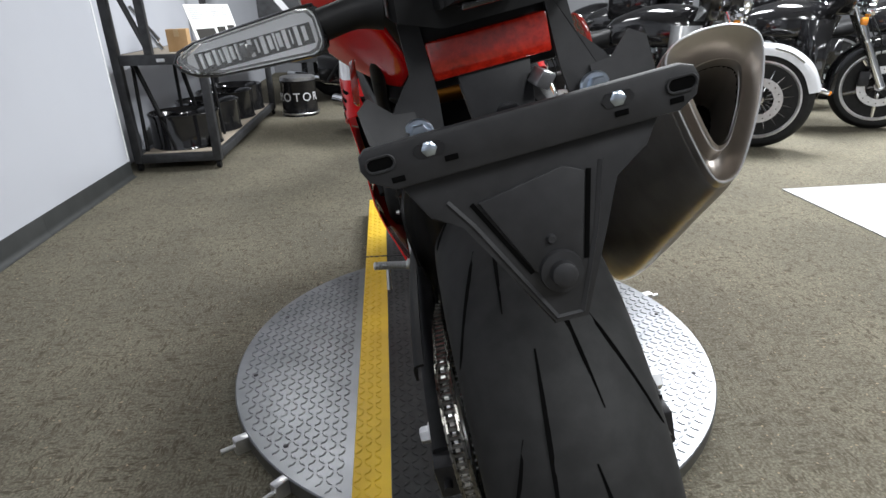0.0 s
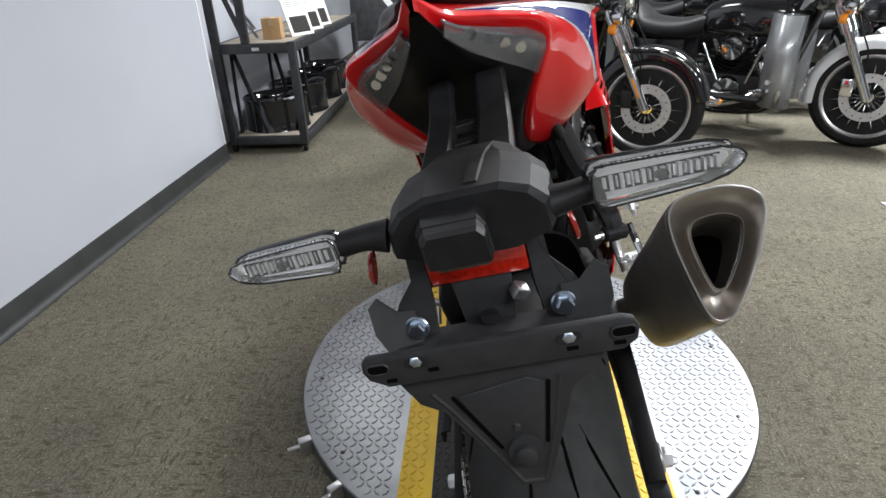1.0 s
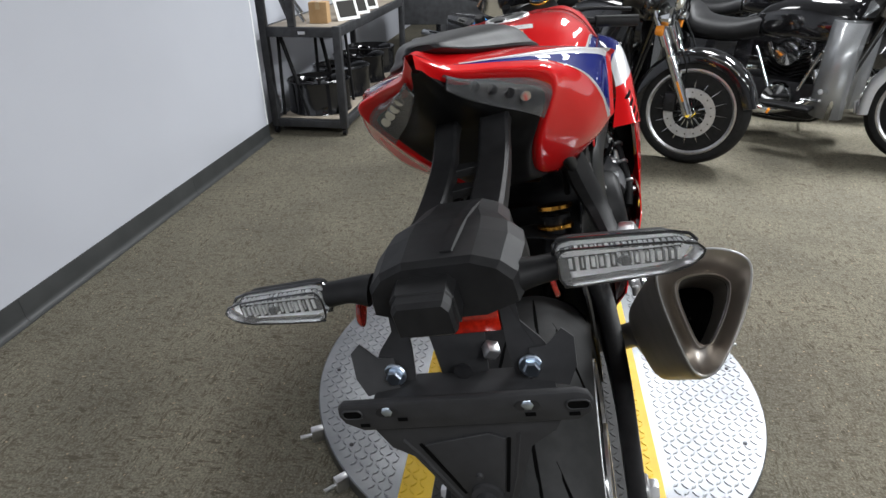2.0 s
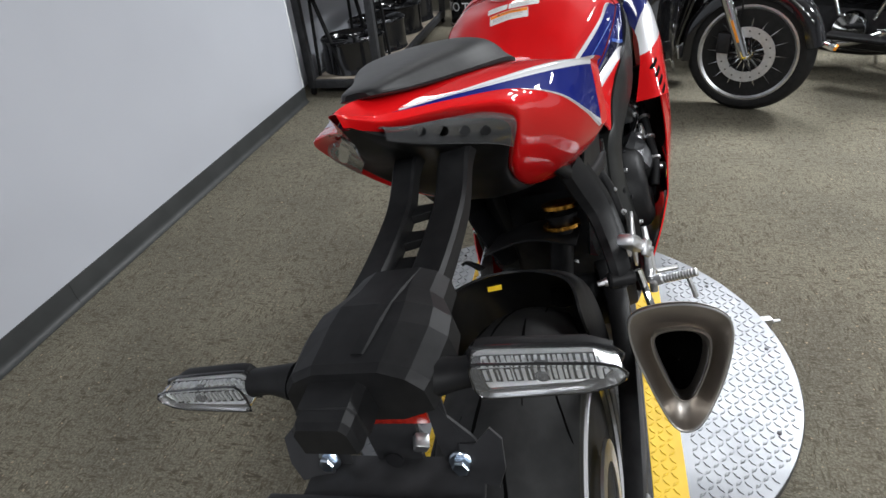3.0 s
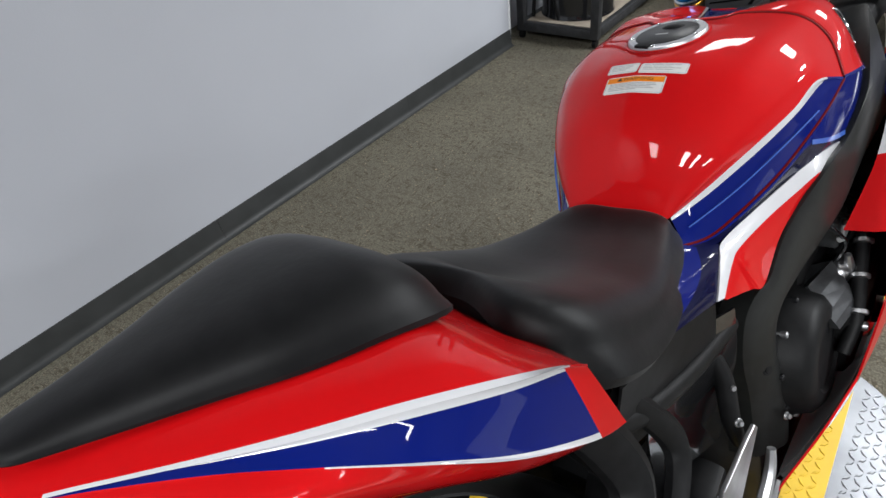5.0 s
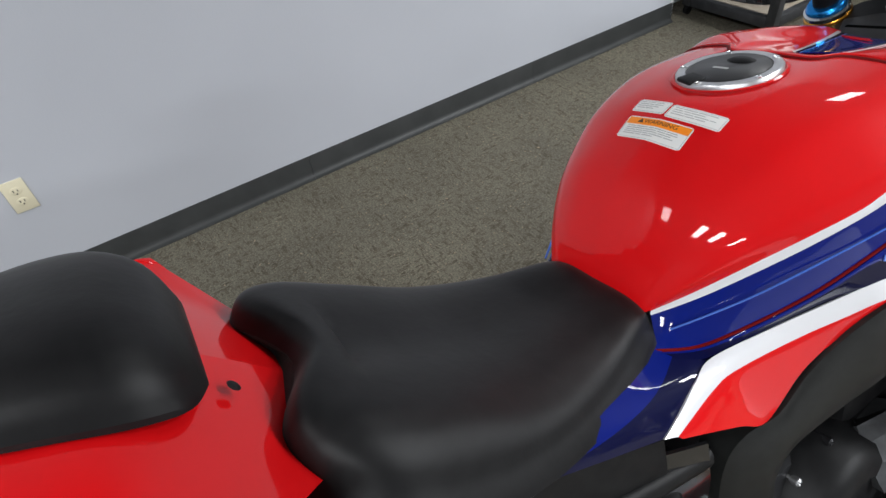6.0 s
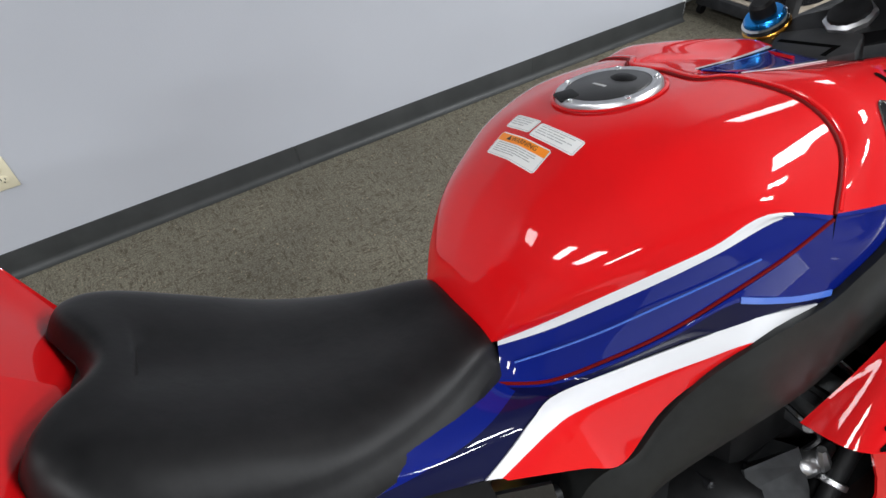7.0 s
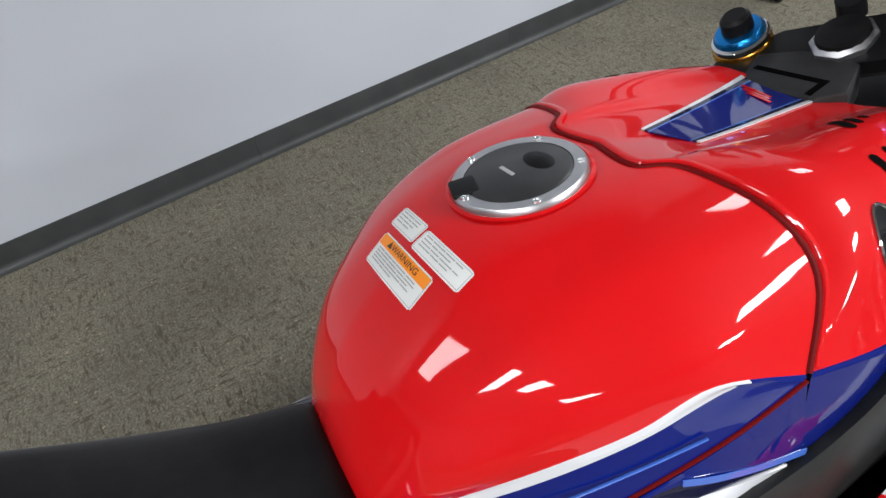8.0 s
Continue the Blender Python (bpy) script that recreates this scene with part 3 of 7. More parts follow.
for x, y, z in ((-0.112, 0.320, 0.606), (0.079, 0.341, 0.606)):
    bolt_on(hug, (x, y, z), (0.5 * (1 if x > 0 else -1), 0.5, 0.7), 0.004, 0.004, ALU)
part("warning_sticker", box(bmesh.new(), -0.013, 0.013, -0.005, 0.005, 0, 0.0006, m=Matrix.Translation((-0.055, 0.235, 0.640)) @ pose(0, 0, 0, 30, 0, 10)), YELLOW, hug, "yellow warning sticker")
part("hugger_wing", strips([[(-0.118, 0.36, 0.60), (-0.135, 0.345, 0.632), (-0.142, 0.33, 0.638)], [(-0.118, 0.39, 0.585), (-0.145, 0.375, 0.615), (-0.155, 0.355, 0.622)]], [0], 1, 4, 3, thick=0.006), BLACK, hug)

# tail cowl
def axis_x(y):
    """The body sits a little to the left of the wheel towards the rear."""
    return -0.016 * min(1.0, max(0.0, (0.20 - y) / 0.25))


def sway(bm):
    for v in bm.verts:
        v.co.x += axis_x(v.co.y)
    return bm


def centred(rows):
    return [[(x - axis_x(y), y, z) for x, y, z in row] for row in rows]


TAIL = centred([
    [(-0.016, -0.127, 1.112), (-0.016, -0.095, 1.110), (-0.016, -0.05, 1.101), (-0.0128, 0.0, 1.090), (-0.0096, 0.05, 1.078), (-0.0058, 0.11, 1.062), (-0.0013, 0.18, 1.035), (0.0, 0.262, 0.955)],
    [(-0.013, -0.127, 1.1118), (-0.010, -0.090, 1.103), (-0.004, -0.045, 1.096), (0.027, 0.000, 1.083), (0.056, 0.050, 1.074), (0.082, 0.105, 1.062), (0.100, 0.165, 1.040), (0.075, 0.245, 0.962)],
    [(-0.0122, -0.127, 1.1115), (0.000, -0.095, 1.096), (0.012, -0.070, 1.087), (0.060, -0.008, 1.074), (0.098, 0.043, 1.064), (0.132, 0.095, 1.053), (0.162, 0.145, 1.038), (0.178, 0.182, 1.021)],
    [(-0.0121, -0.127, 1.1113), (0.001, -0.0955, 1.0955), (0.013, -0.0695, 1.0863), (0.063, -0.007, 1.071), (0.104, 0.043, 1.058), (0.139, 0.095, 1.044), (0.168, 0.147, 1.028), (0.181, 0.185, 1.015)],
    [(-0.012, -0.127, 1.111), (0.002, -0.096, 1.095), (0.0145, -0.070, 1.0855), (0.068, -0.008, 1.067), (0.111, 0.035, 1.051), (0.147, 0.085, 1.020), (0.168, 0.140, 0.977), (0.180, 0.206, 0.932)],
    [(-0.0119, -0.127, 1.1108), (0.0022, -0.0965, 1.0947), (0.0148, -0.0705, 1.0850), (0.0685, -0.0085, 1.0662), (0.1115, 0.0352, 1.0500), (0.148, 0.0855, 1.0175), (0.1685, 0.142, 0.970), (0.176, 0.211, 0.919)],
    [(-0.012, -0.127, 1.110), (0.001, -0.100, 1.094), (0.0165, -0.073, 1.082), (0.068, -0.018, 1.065), (0.117, 0.026, 1.044), (0.132, 0.082, 0.988), (0.138, 0.160, 0.915), (0.152, 0.232, 0.882)],
    [(-0.012, -0.127, 1.109), (0.000, -0.102, 1.092), (0.017, -0.076, 1.078), (0.066, -0.024, 1.061), (0.114, 0.017, 1.034), (0.084, 0.080, 0.944), (0.074, 0.180, 0.866), (0.092, 0.268, 0.826)],
    [(-0.014, -0.120, 1.096), (-0.004, -0.092, 1.079), (0.010, -0.063, 1.064), (0.052, -0.011, 1.045), (0.098, 0.028, 1.017), (0.068, 0.092, 0.936), (0.058, 0.186, 0.862), (0.076, 0.270, 0.828)],
])
RETURN = centred([[(0.0, 0.292, 0.925), (0.072, 0.272, 0.930), (0.186, 0.197, 1.012), (0.188, 0.199, 1.008), (0.187, 0.228, 0.930), (0.184, 0.234, 0.916), (0.150, 0.262, 0.872), (0.090, 0.290, 0.822), (0.074, 0.292, 0.824)]])[0]
TAIL = [row + [end] for row, end in zip(TAIL, RETURN)]
bm = sway(whole(TAIL, [0, 0, 1, 2, 3, 0, 0, 0]))
for f in bm.faces:   # the stripes run out towards the rear
    c = f.calc_center_median()
    edge = f.material_index and (c.y - 0.183) + 0.27 * (c.z - 1.018) > 0.0005
    if edge or (c.x < axis_x(c.y) and c.y > 0.05 and f.material_index == 1):
        f.material_index = 0
    if f.material_index == 3:
        f.material_index = 1 if c.y > 0.045 else 0
    elif c.y < -0.066:
        f.material_index = 0
tail = part("tail_cowl", bm, [RED, WHITE, BLUE], bike, "glossy red tail cowl with white and blue stripes")
part("rubber_plug", spin(bmesh.new(), [(0.004, 0), (0.0055, 0.001), (0.003, 0.002)], along((0.046, 0.2175, 1.0065), (0.056, 0.30, 1.075)), 12), BLACK, tail)


# tail lamps under the rear edge, black undertail between and below
RIMLINE = TAIL[-1]
MIDLINE = centred([[(-0.010, -0.112, 1.092), (0.000, -0.080, 1.066), (0.016, -0.045, 1.038), (0.044, 0.006, 1.008), (0.070, 0.052, 0.976), (0.054, 0.100, 0.918), (0.044, 0.190, 0.850), (0.056, 0.275, 0.815)]])[0]
CORELINE = [(0, -0.110, 1.090), (0, -0.075, 1.064), (0, -0.035, 1.036), (0, 0.012, 1.004), (0, 0.055, 0.970), (0, 0.110, 0.915), (0, 0.190, 0.845), (0, 0.28, 0.805)]
part("undertail", sway(whole([CORELINE, MIDLINE, RIMLINE], [0, 0], 5, 5)), BLACK, bike, "black undertail panel")
for s in SIDES:
    L0 = [(0.006, -0.091, 1.081), (0.022, -0.065, 1.068), (0.062, -0.017, 1.051), (0.089, 0.004, 1.041), (0.107, 0.021, 1.026)]
    L1 = [(0.008, -0.087, 1.076), (0.031, -0.053, 1.058), (0.068, -0.010, 1.038), (0.094, 0.014, 1.024), (0.107, 0.028, 1.012)]
    L2 = [(0.003, -0.080, 1.062), (0.024, -0.040, 1.036), (0.052, 0.002, 1.012), (0.076, 0.030, 0.994), (0.092, 0.046, 0.980)]
    L0, L1, L2 = centred([L0, L1, L2])
    lamp = part("tail_lamp", sway(strips([L0, L1, L2], [0, 0], s, 6, 4, thick=0.003)), LAMPLENS, bike, "clear grey tail lamp lens")
    inner = [[(x * 0.95, y + 0.008, z - 0.003) for x, y, z in c[1:]] for c in (L0, L1)]
    # bright metal left, dark right: reflected ceiling light put into the material
    part("light_guide", sway(strips(inner, [0], s, 4, 2, thick=0.001)), DISCSTEEL if s < 0 else DARKMETAL, lamp, "lamp reflector")
    for q in (0.1, 0.3, 0.5, 0.7):
        p = Vector(L0[1]).lerp(Vector(L1[4]), q)
        part("reflector_cup", sway(spin(bmesh.new(), [(0.002, 0), (0.006, 0.004), (0.0065, 0.006)], along((s * p.x * 0.95, p.y + 0.010, p.z - 0.006), (s * p.x, p.y - 0.05, p.z - 0.016)), 10)), CHROME, lamp)

# seats
PAD = []
for y, hw, zt, zb in ((-0.071, 0.012, 1.112, 1.106), (-0.060, 0.022, 1.113, 1.102), (-0.020, 0.034, 1.111, 1.090), (0.030, 0.054, 1.108, 1.078), (0.080, 0.077, 1.105, 1.067), (0.130, 0.090, 1.101, 1.055), (0.168, 0.091, 1.092, 1.041), (0.194, 0.080, 1.070, 1.028), (0.206, 0.054, 1.040, 1.020)):
    h = zt - zb
    dx = -0.010 * min(1.0, max(0.0, y / 0.13))
    PAD.append([(x * hw + dx, y, zb + h * q) for x, q in ((-1, 0), (-1.03, 0.40), (-0.88, 0.84), (-0.50, 0.98), (0, 1.0), (0.46, 0.95), (0.82, 0.76), (1.02, 0.38), (1, 0))])
part("pillion_pad", sway(skin(bmesh.new(), PAD, 4, 5, caps=True, ring=True)), VINYL, bike, "black vinyl pillion pad")
SEAT = []
for y, pts in ((0.586, ((0.0, 0.872), (0.036, 0.872), (0.058, 0.868), (0.068, 0.856), (0.070, 0.83))),
               (0.568, ((0.0, 0.882), (0.040, 0.883), (0.066, 0.877), (0.078, 0.864), (0.078, 0.83))),
               (0.50, ((0.0, 0.884), (0.055, 0.886), (0.090, 0.880), (0.108, 0.862), (0.104, 0.832))),
               (0.42, ((0.0, 0.902), (0.065, 0.906), (0.112, 0.899), (0.134, 0.878), (0.124, 0.842))),
               (0.345, ((0.0, 0.938), (0.070, 0.946), (0.120, 0.940), (0.145, 0.906), (0.136, 0.862))),
               (0.285, ((0.0, 0.972), (0.070, 0.983), (0.118, 0.977), (0.145, 0.944), (0.142, 0.892))),
               (0.25, ((0.0, 0.982), (0.065, 0.994), (0.106, 0.988), (0.127, 0.960), (0.130, 0.905))),
               (0.228, ((0.0, 0.968), (0.060, 0.976), (0.095, 0.968), (0.112, 0.940), (0.116, 0.90)))):
    SEAT.append([(-x, y, z) for x, z in pts[::-1]] + [(x, y, z) for x, z in pts[1:]])
bm = skin(bmesh.new(), SEAT, 5, 6, caps=True, ring=True)
for v in bm.verts:   # notch at the back for the nose of the tail cowl
    if v.co.y < 0.30 and abs(v.co.x) < 0.10:
        v.co.y += 0.034 * (0.5 + 0.5 * math.cos(math.pi * v.co.x / 0.10)) * min(1.0, (0.31 - v.co.y) / 0.06)
part("rider_seat", bm, VINYL, bike, "black vinyl rider seat")

# fuel tank: it ends below and ahead in one long seam
TX = -0.007


def set_over(bm):
    bmesh.ops.translate(bm, vec=(TX, 0, 0), verts=bm.verts)
    return bm


def off_axis(rows):
    return [[(x - TX if x else 0, y, z) for x, y, z in row] for row in rows]


TANK = off_axis([
    [(0, 0.578, 0.862), (0, 0.592, 0.915), (0, 0.626, 0.970), (0, 0.672, 1.004), (0, 0.722, 1.026), (0, 0.800, 1.033), (0, 0.868, 1.029)],
    [(0.026, 0.578, 0.862), (0.034, 0.593, 0.912), (0.040, 0.628, 0.965), (0.044, 0.675, 0.999), (0.046, 0.725, 1.023), (0.048, 0.800, 1.032), (0.040, 0.862, 1.030)],
    [(0.043, 0.578, 0.863), (0.056, 0.596, 0.908), (0.069, 0.631, 0.957), (0.077, 0.677, 0.990), (0.083, 0.727, 1.014), (0.086, 0.800, 1.026), (0.066, 0.885, 1.028)],
    [(0.056, 0.579, 0.864), (0.074, 0.600, 0.902), (0.094, 0.636, 0.943), (0.108, 0.680, 0.974), (0.118, 0.728, 0.999), (0.124, 0.800, 1.016), (0.128, 0.897, 1.014)],
    [(0.064, 0.583, 0.866), (0.088, 0.608, 0.892), (0.114, 0.645, 0.922), (0.134, 0.690, 0.948), (0.150, 0.738, 0.969), (0.164, 0.800, 0.985), (0.166, 0.897, 0.981)],
    [(0.068, 0.588, 0.867), (0.094, 0.622, 0.886), (0.122, 0.662, 0.909), (0.146, 0.705, 0.928), (0.165, 0.752, 0.943), (0.1775, 0.800, 0.9590), (0.193, 0.861, 0.9388)],
    [(0.0695, 0.587, 0.863), (0.097, 0.623, 0.879), (0.125, 0.664, 0.900), (0.149, 0.708, 0.919), (0.168, 0.756, 0.936), (0.1805, 0.815, 0.9500), (0.1935, 0.8605, 0.9384)],
    [(0.080, 0.580, 0.847), (0.101, 0.618, 0.853), (0.129, 0.664, 0.873), (0.153, 0.711, 0.894), (0.171, 0.760, 0.915), (0.184, 0.812, 0.933), (0.194, 0.860, 0.9380)],
    [(0.086, 0.572, 0.838), (0.105, 0.615, 0.829), (0.132, 0.664, 0.847), (0.156, 0.714, 0.869), (0.174, 0.764, 0.894), (0.187, 0.814, 0.916), (0.1945, 0.8595, 0.9375)],
])
bm = set_over(whole(TANK, [0, 0, 0, 0, 0, 1, 2, 2]))
for f in bm.faces:   # the white stripe stops short of the seam
    if f.material_index == 1 and f.calc_center_median().y > 0.818:
        f.material_index = 2
tank = part("fuel_tank", bm, [RED, WHITE, BLUE, NAVY], bike, "glossy red fuel tank with white and blue stripes")
COVER = off_axis([
    [(0, 0.872, 1.0285), (0, 0.92, 1.013), (0, 0.995, 0.996), (0, 1.07, 0.980), (0, 1.145, 0.964)],
    [(0.040, 0.866, 1.0295), (0.042, 0.915, 1.020), (0.040, 0.997, 1.000), (0.038, 1.07, 0.984), (0.036, 1.14, 0.968)],
    [(0.066, 0.889, 1.0275), (0.066, 0.928, 1.024), (0.062, 1.002, 1.004), (0.058, 1.072, 0.988), (0.055, 1.14, 0.971)],
    [(0.128, 0.901, 1.0135), (0.124, 0.940, 1.022), (0.110, 1.00, 1.014), (0.100, 1.06, 1.002), (0.094, 1.105, 0.990)],
    [(0.1665, 0.901, 0.9805), (0.170, 0.930, 0.988), (0.160, 0.975, 0.993), (0.150, 1.010, 0.986), (0.136, 1.055, 0.972)],
    [(0.1938, 0.865, 0.9388), (0.199, 0.900, 0.932), (0.201, 0.930, 0.926), (0.198, 0.960, 0.918), (0.186, 1.000, 0.912)],
    [(0.1945, 0.864, 0.9370), (0.1995, 0.900, 0.930), (0.2015, 0.930, 0.924), (0.1985, 0.960, 0.916), (0.1865, 1.000, 0.910)],
    [(0.196, 0.861, 0.898), (0.201, 0.892, 0.893), (0.202, 0.920, 0.890), (0.199, 0.950, 0.886), (0.188, 0.985, 0.882)],
    [(0.193, 0.858, 0.850), (0.198, 0.882, 0.856), (0.200, 0.905, 0.858), (0.198, 0.93, 0.858), (0.188, 0.960, 0.854)],
])
cover = part("tank_cover", set_over(whole(COVER, [0, 0, 0, 0, 0, 1, 1, 1])), [RED, BLUE], bike, "glossy red front tank cover with blue flanks")
# seam line between tank and cover, running on along the tank's lower edge
# the shade of the recessed seam is put into this dark red
SEAM = mat("seam_shade_red", (0.13, 0.0015, 0.002), 0.55, spec=0.1)
PALEBLUE = mat("pale_blue_line", (0.06, 0.16, 0.60), 0.4, coat=1.0)
for s in SIDES:
    lip = [(s * c[-1][0] + TX, c[-1][1] + 0.002, c[-1][2] - 0.0004) for c in TANK[:6]]
    part("seam_lip", tube(bmesh.new(), lip, 0.0024, 8, 5), SEAM, cover)
    part("cover_ridge", tube(bmesh.new(), [(x, y + 0.007, z + 0.0008) for x, y, z in lip], 0.0032, 8, 5, flat=0.6), RED, cover, "raised rim of the cover")
    low = [(s * (x + 0.0005) + TX, y, z - 0.0015) for x, y, z in TANK[-1]]
    part("seam_lip", tube(bmesh.new(), low, 0.0018, 8, 5), SEAM, tank)
    pin = [(0.088, 0.592, 0.853), (0.104, 0.618, 0.862), (0.129, 0.657, 0.879), (0.151, 0.700, 0.897), (0.170, 0.752, 0.912), (0.182, 0.790, 0.922)]
    part("pin_stripe", tube(bmesh.new(), [(s * (x - TX + 0.0008) + TX, y, z) for x, y, z in pin], 0.0014, 6, 5, flat=0.5), PALEBLUE, tank, "pale blue pin stripe")
# blue stripe with white edges along the cover
SHELL = BVHTree.FromPolygons([v.co.copy() for v in cover.data.vertices], [tuple(p.vertices) for p in cover.data.polygons])
VESSEL = BVHTree.FromPolygons([v.co.copy() for v in tank.data.vertices], [tuple(p.vertices) for p in tank.data.polygons])


def laid(tree, p, n, lift):
    """The point of a shell under p along the normal n, raised by lift."""
    n = Vector(n).normalized()
    hit = tree.ray_cast(Vector(p) + n * 0.06, -n)
    return (hit[0] if hit[0] else Vector(p)) + n * lift


def on_cover(p, n, lift):
    return laid(SHELL, p, n, lift)


BAND = []
for k in (-1.0, -0.88, -0.74, -0.69, 0.69, 0.74, 0.88, 1.0):
    row = []
    for i in range(7):
        t = i / 6
        x = (0.005 - 0.041 * t) + k * (0.027 + 0.014 * t)
        row.append(tuple(on_cover((x, 0.9375 + 0.0055 * k + (0.184 - 0.0065 * k) * t, 1.0), (0, 0, 1), 0.0016)))
    BAND.append(row)
part("centre_stripe", strips(BAND, [1, 2, 3, 0, 3, 2, 1], 1, 3, 1, thick=0.0012), [BLUE, WHITE, NAVY, PALEBLUE], cover, "blue centre stripe with white edges")
for x0, w, y in ((-0.040, 0.040, 1.098), (-0.034, 0.034, 1.091), (-0.026, 0.030, 1.085)):
    c = on_cover((x0, y, 1.0), (0, 0, 1), 0.0030)
    part("emblem", box(bmesh.new(), -w / 2, w / 2, -0.0018, 0.0018, 0, 0.0007, m=Matrix.Translation(c) @ pose(0, 0, 0, -13, 0, -12)), RED, cover, "red emblem shape")
# louvres and oval ports laid on the cover; louvre black paints the slots' shade
for s in SIDES:
    for xa, ya, xb, yb, hw in ((0.066, 1.052, 0.097, 1.030, 0.0044), (0.071, 1.062, 0.093, 1.046, 0.0034), (0.074, 1.074, 0.087, 1.064, 0.0022), (0.128, 1.000, 0.148, 1.003, 0.0050), (0.124, 1.022, 0.140, 1.022, 0.0038))[0 if s > 0 else 3:]:
        bm = bmesh.new()
        side = Vector((ya - yb, xb - xa)).normalized() * hw
        grid = [[bm.verts.new(on_cover((s * (xa + (xb - xa) * i / 8 + side.x * k * w), ya + (yb - ya) * i / 8 + side.y * k * w, 0.99), (0, 0, 1), 0.0007)) for k in (-1, 0, 1)] for i in range(9) for w in ((0.45 if i in (0, 8) else 1.0),)]
        for i in range(8):
            for k in range(2):
                bm.faces.new((grid[i][k], grid[i + 1][k], grid[i + 1][k + 1], grid[i][k + 1]))
        part("louvre", bm, GROOVE, cover, "dark louvre slot")
    nrm = Vector((0.72, 0.14, 0.68)).normalized()
    up = Vector((-0.034, 0.003, 0.045)).normalized()
    out = up.cross(nrm)
    mid = Vector((0.176, 0.962, 0.978))
    ovals = []
    for r in (0.0, 0.5, 1.0):
        ovals.append([on_cover([q * f for q, f in zip(mid + up * 0.0285 * r * math.cos(radians(15 * j)) + out * 0.0135 * r * math.sin(radians(15 * j)), (s, 1, 1))], (s * nrm.x, nrm.y, nrm.z), 0.0010) for j in range(24)])
    bm = bmesh.new()
    rings = [[bm.verts.new(p) for p in ring] for ring in ovals[1:]]
    hub = bm.verts.new(ovals[0][0])
    for j in range(24):
        bm.faces.new((hub, rings[0][j], rings[0][(j + 1) % 24]))
        bm.faces.new((rings[0][j], rings[1][j], rings[1][(j + 1) % 24], rings[0][(j + 1) % 24]))
    port = part("oval_port", bm, GLOSSBLACK, cover, "glossy black oval port")
    part("port_rim", tube(bmesh.new(), ovals[2], 0.0013, 6, 2, closed=True), CHROME, port, "bright oval rim")

# filler cap
CAPGREY = speckle("cap_enamel", (0.022, 0.022, 0.023), (0.03, 0.03, 0.031), 40, 0.34, 0.0, r2=0.42, spec=0.5)
CAPM = Matrix.Translation((-0.009, 0.797, 1.0325)) @ pose(0, 0, 0, 2, 0, 0) @ Matrix.Diagonal((1.1, 1.1, 1.1, 1))
cap = part("fuel_cap", spin(bmesh.new(), [(0.0, 0.006), (0.0365, 0.006), (0.0385, 0.0045), (0.0385, 0.001)], CAPM, 48), CAPGREY, bike, "black fuel filler cap")
part("cap_ring", spin(bmesh.new(), [(0.0385, 0.002), (0.039, 0.005), (0.047, 0.005), (0.0485, 0.003), (0.0485, -0.003), (0.0385, -0.003)], CAPM, 64, closed=True), ALU, cap, "bright metal cap ring")
part("cap_lock", box(bmesh.new(), -0.011, 0.011, -0.049, -0.030, 0.003, 0.0075, 0.002, CAPM @ pose(0, 0, 0, 0, 0, -18)), BLACK, cap)
part("cap_key_cover", spin(bmesh.new(), [(0.0, 0.0085), (0.007, 0.0082), (0.011, 0.0062)], CAPM @ Matrix.Translation((0.002, 0.017, 0)) @ Matrix.Diagonal((1.35, 0.8, 1, 1)), 24), BLACK, cap)
part("cap_mark", box(bmesh.new(), -0.008, 0.008, -0.0015, 0.0015, 0.006, 0.0065, m=CAPM @ Matrix.Translation((-0.004, -0.006, 0))), INK, cap)
for i in range(5):
    a = radians(54 + 72 * i)
    p = CAPM @ Vector((0.0435 * math.cos(a), 0.0435 * math.sin(a), 0.005))
    part("cap_screw", spin(bmesh.new(), [(0.0034, 0), (0.0034, 0.0012), (0.0017, 0.0014), (0.0014, 0.0004)], Matrix.Translation(p), 12), CHROME, cap)
part("cap_recess", spin(bmesh.new(), [(0.049, 0.0006), (0.0505, 0.0014), (0.053, 0.0004)], CAPM, 64, closed=True), RED, cap)


# labels on the tank
def corners(a, b, r):
    """Outline of a rectangle with rounded corners."""
    out = []
    for k, (sx, sy) in enumerate(((1, 1), (-1, 1), (-1, -1), (1, -1))):
        for j in range(5):
            an = radians(90 * k + 22.5 * j)
            out.append((sx * (a - r) + r * math.cos(an), sy * (b - r) + r * math.sin(an)))
    return out


class Sheet:
    """A flat drawing, w wide and h high round (cx, cy), that lies on the curved tank."""

    def __init__(self, cx, cy, turn=0.0, slope=1.0):
        self.c, self.turn, self.slope = Vector((cx, cy)), radians(turn), slope

    def at(self, x, y, lift):
        c, s = math.cos(self.turn), math.sin(self.turn)
        return laid(VESSEL, (self.c.x + c * x - s * y, self.c.y + (s * x + c * y) * self.slope, 1.0), (0, -0.35, 0.94), lift)

    def patch(self, bm, x0, x1, y0, y1, lift, r=0.0, nx=10, ny=5):
        grid = []
        for j in range(ny + 1):
            y = y0 + (y1 - y0) * j / ny
            d = max(0.0, r - min(y - y0, y1 - y)) if r else 0.0
            cut = r - math.sqrt(max(0.0, r * r - d * d)) if r else 0.0
            grid.append([bm.verts.new(self.at(x0 + cut + (x1 - x0 - 2 * cut) * i / nx, y, lift)) for i in range(nx + 1)])
        for p, q in zip(grid, grid[1:]):
            for i in range(nx):
                bm.faces.new((p[i], p[i + 1], q[i + 1], q[i]))
        return bm


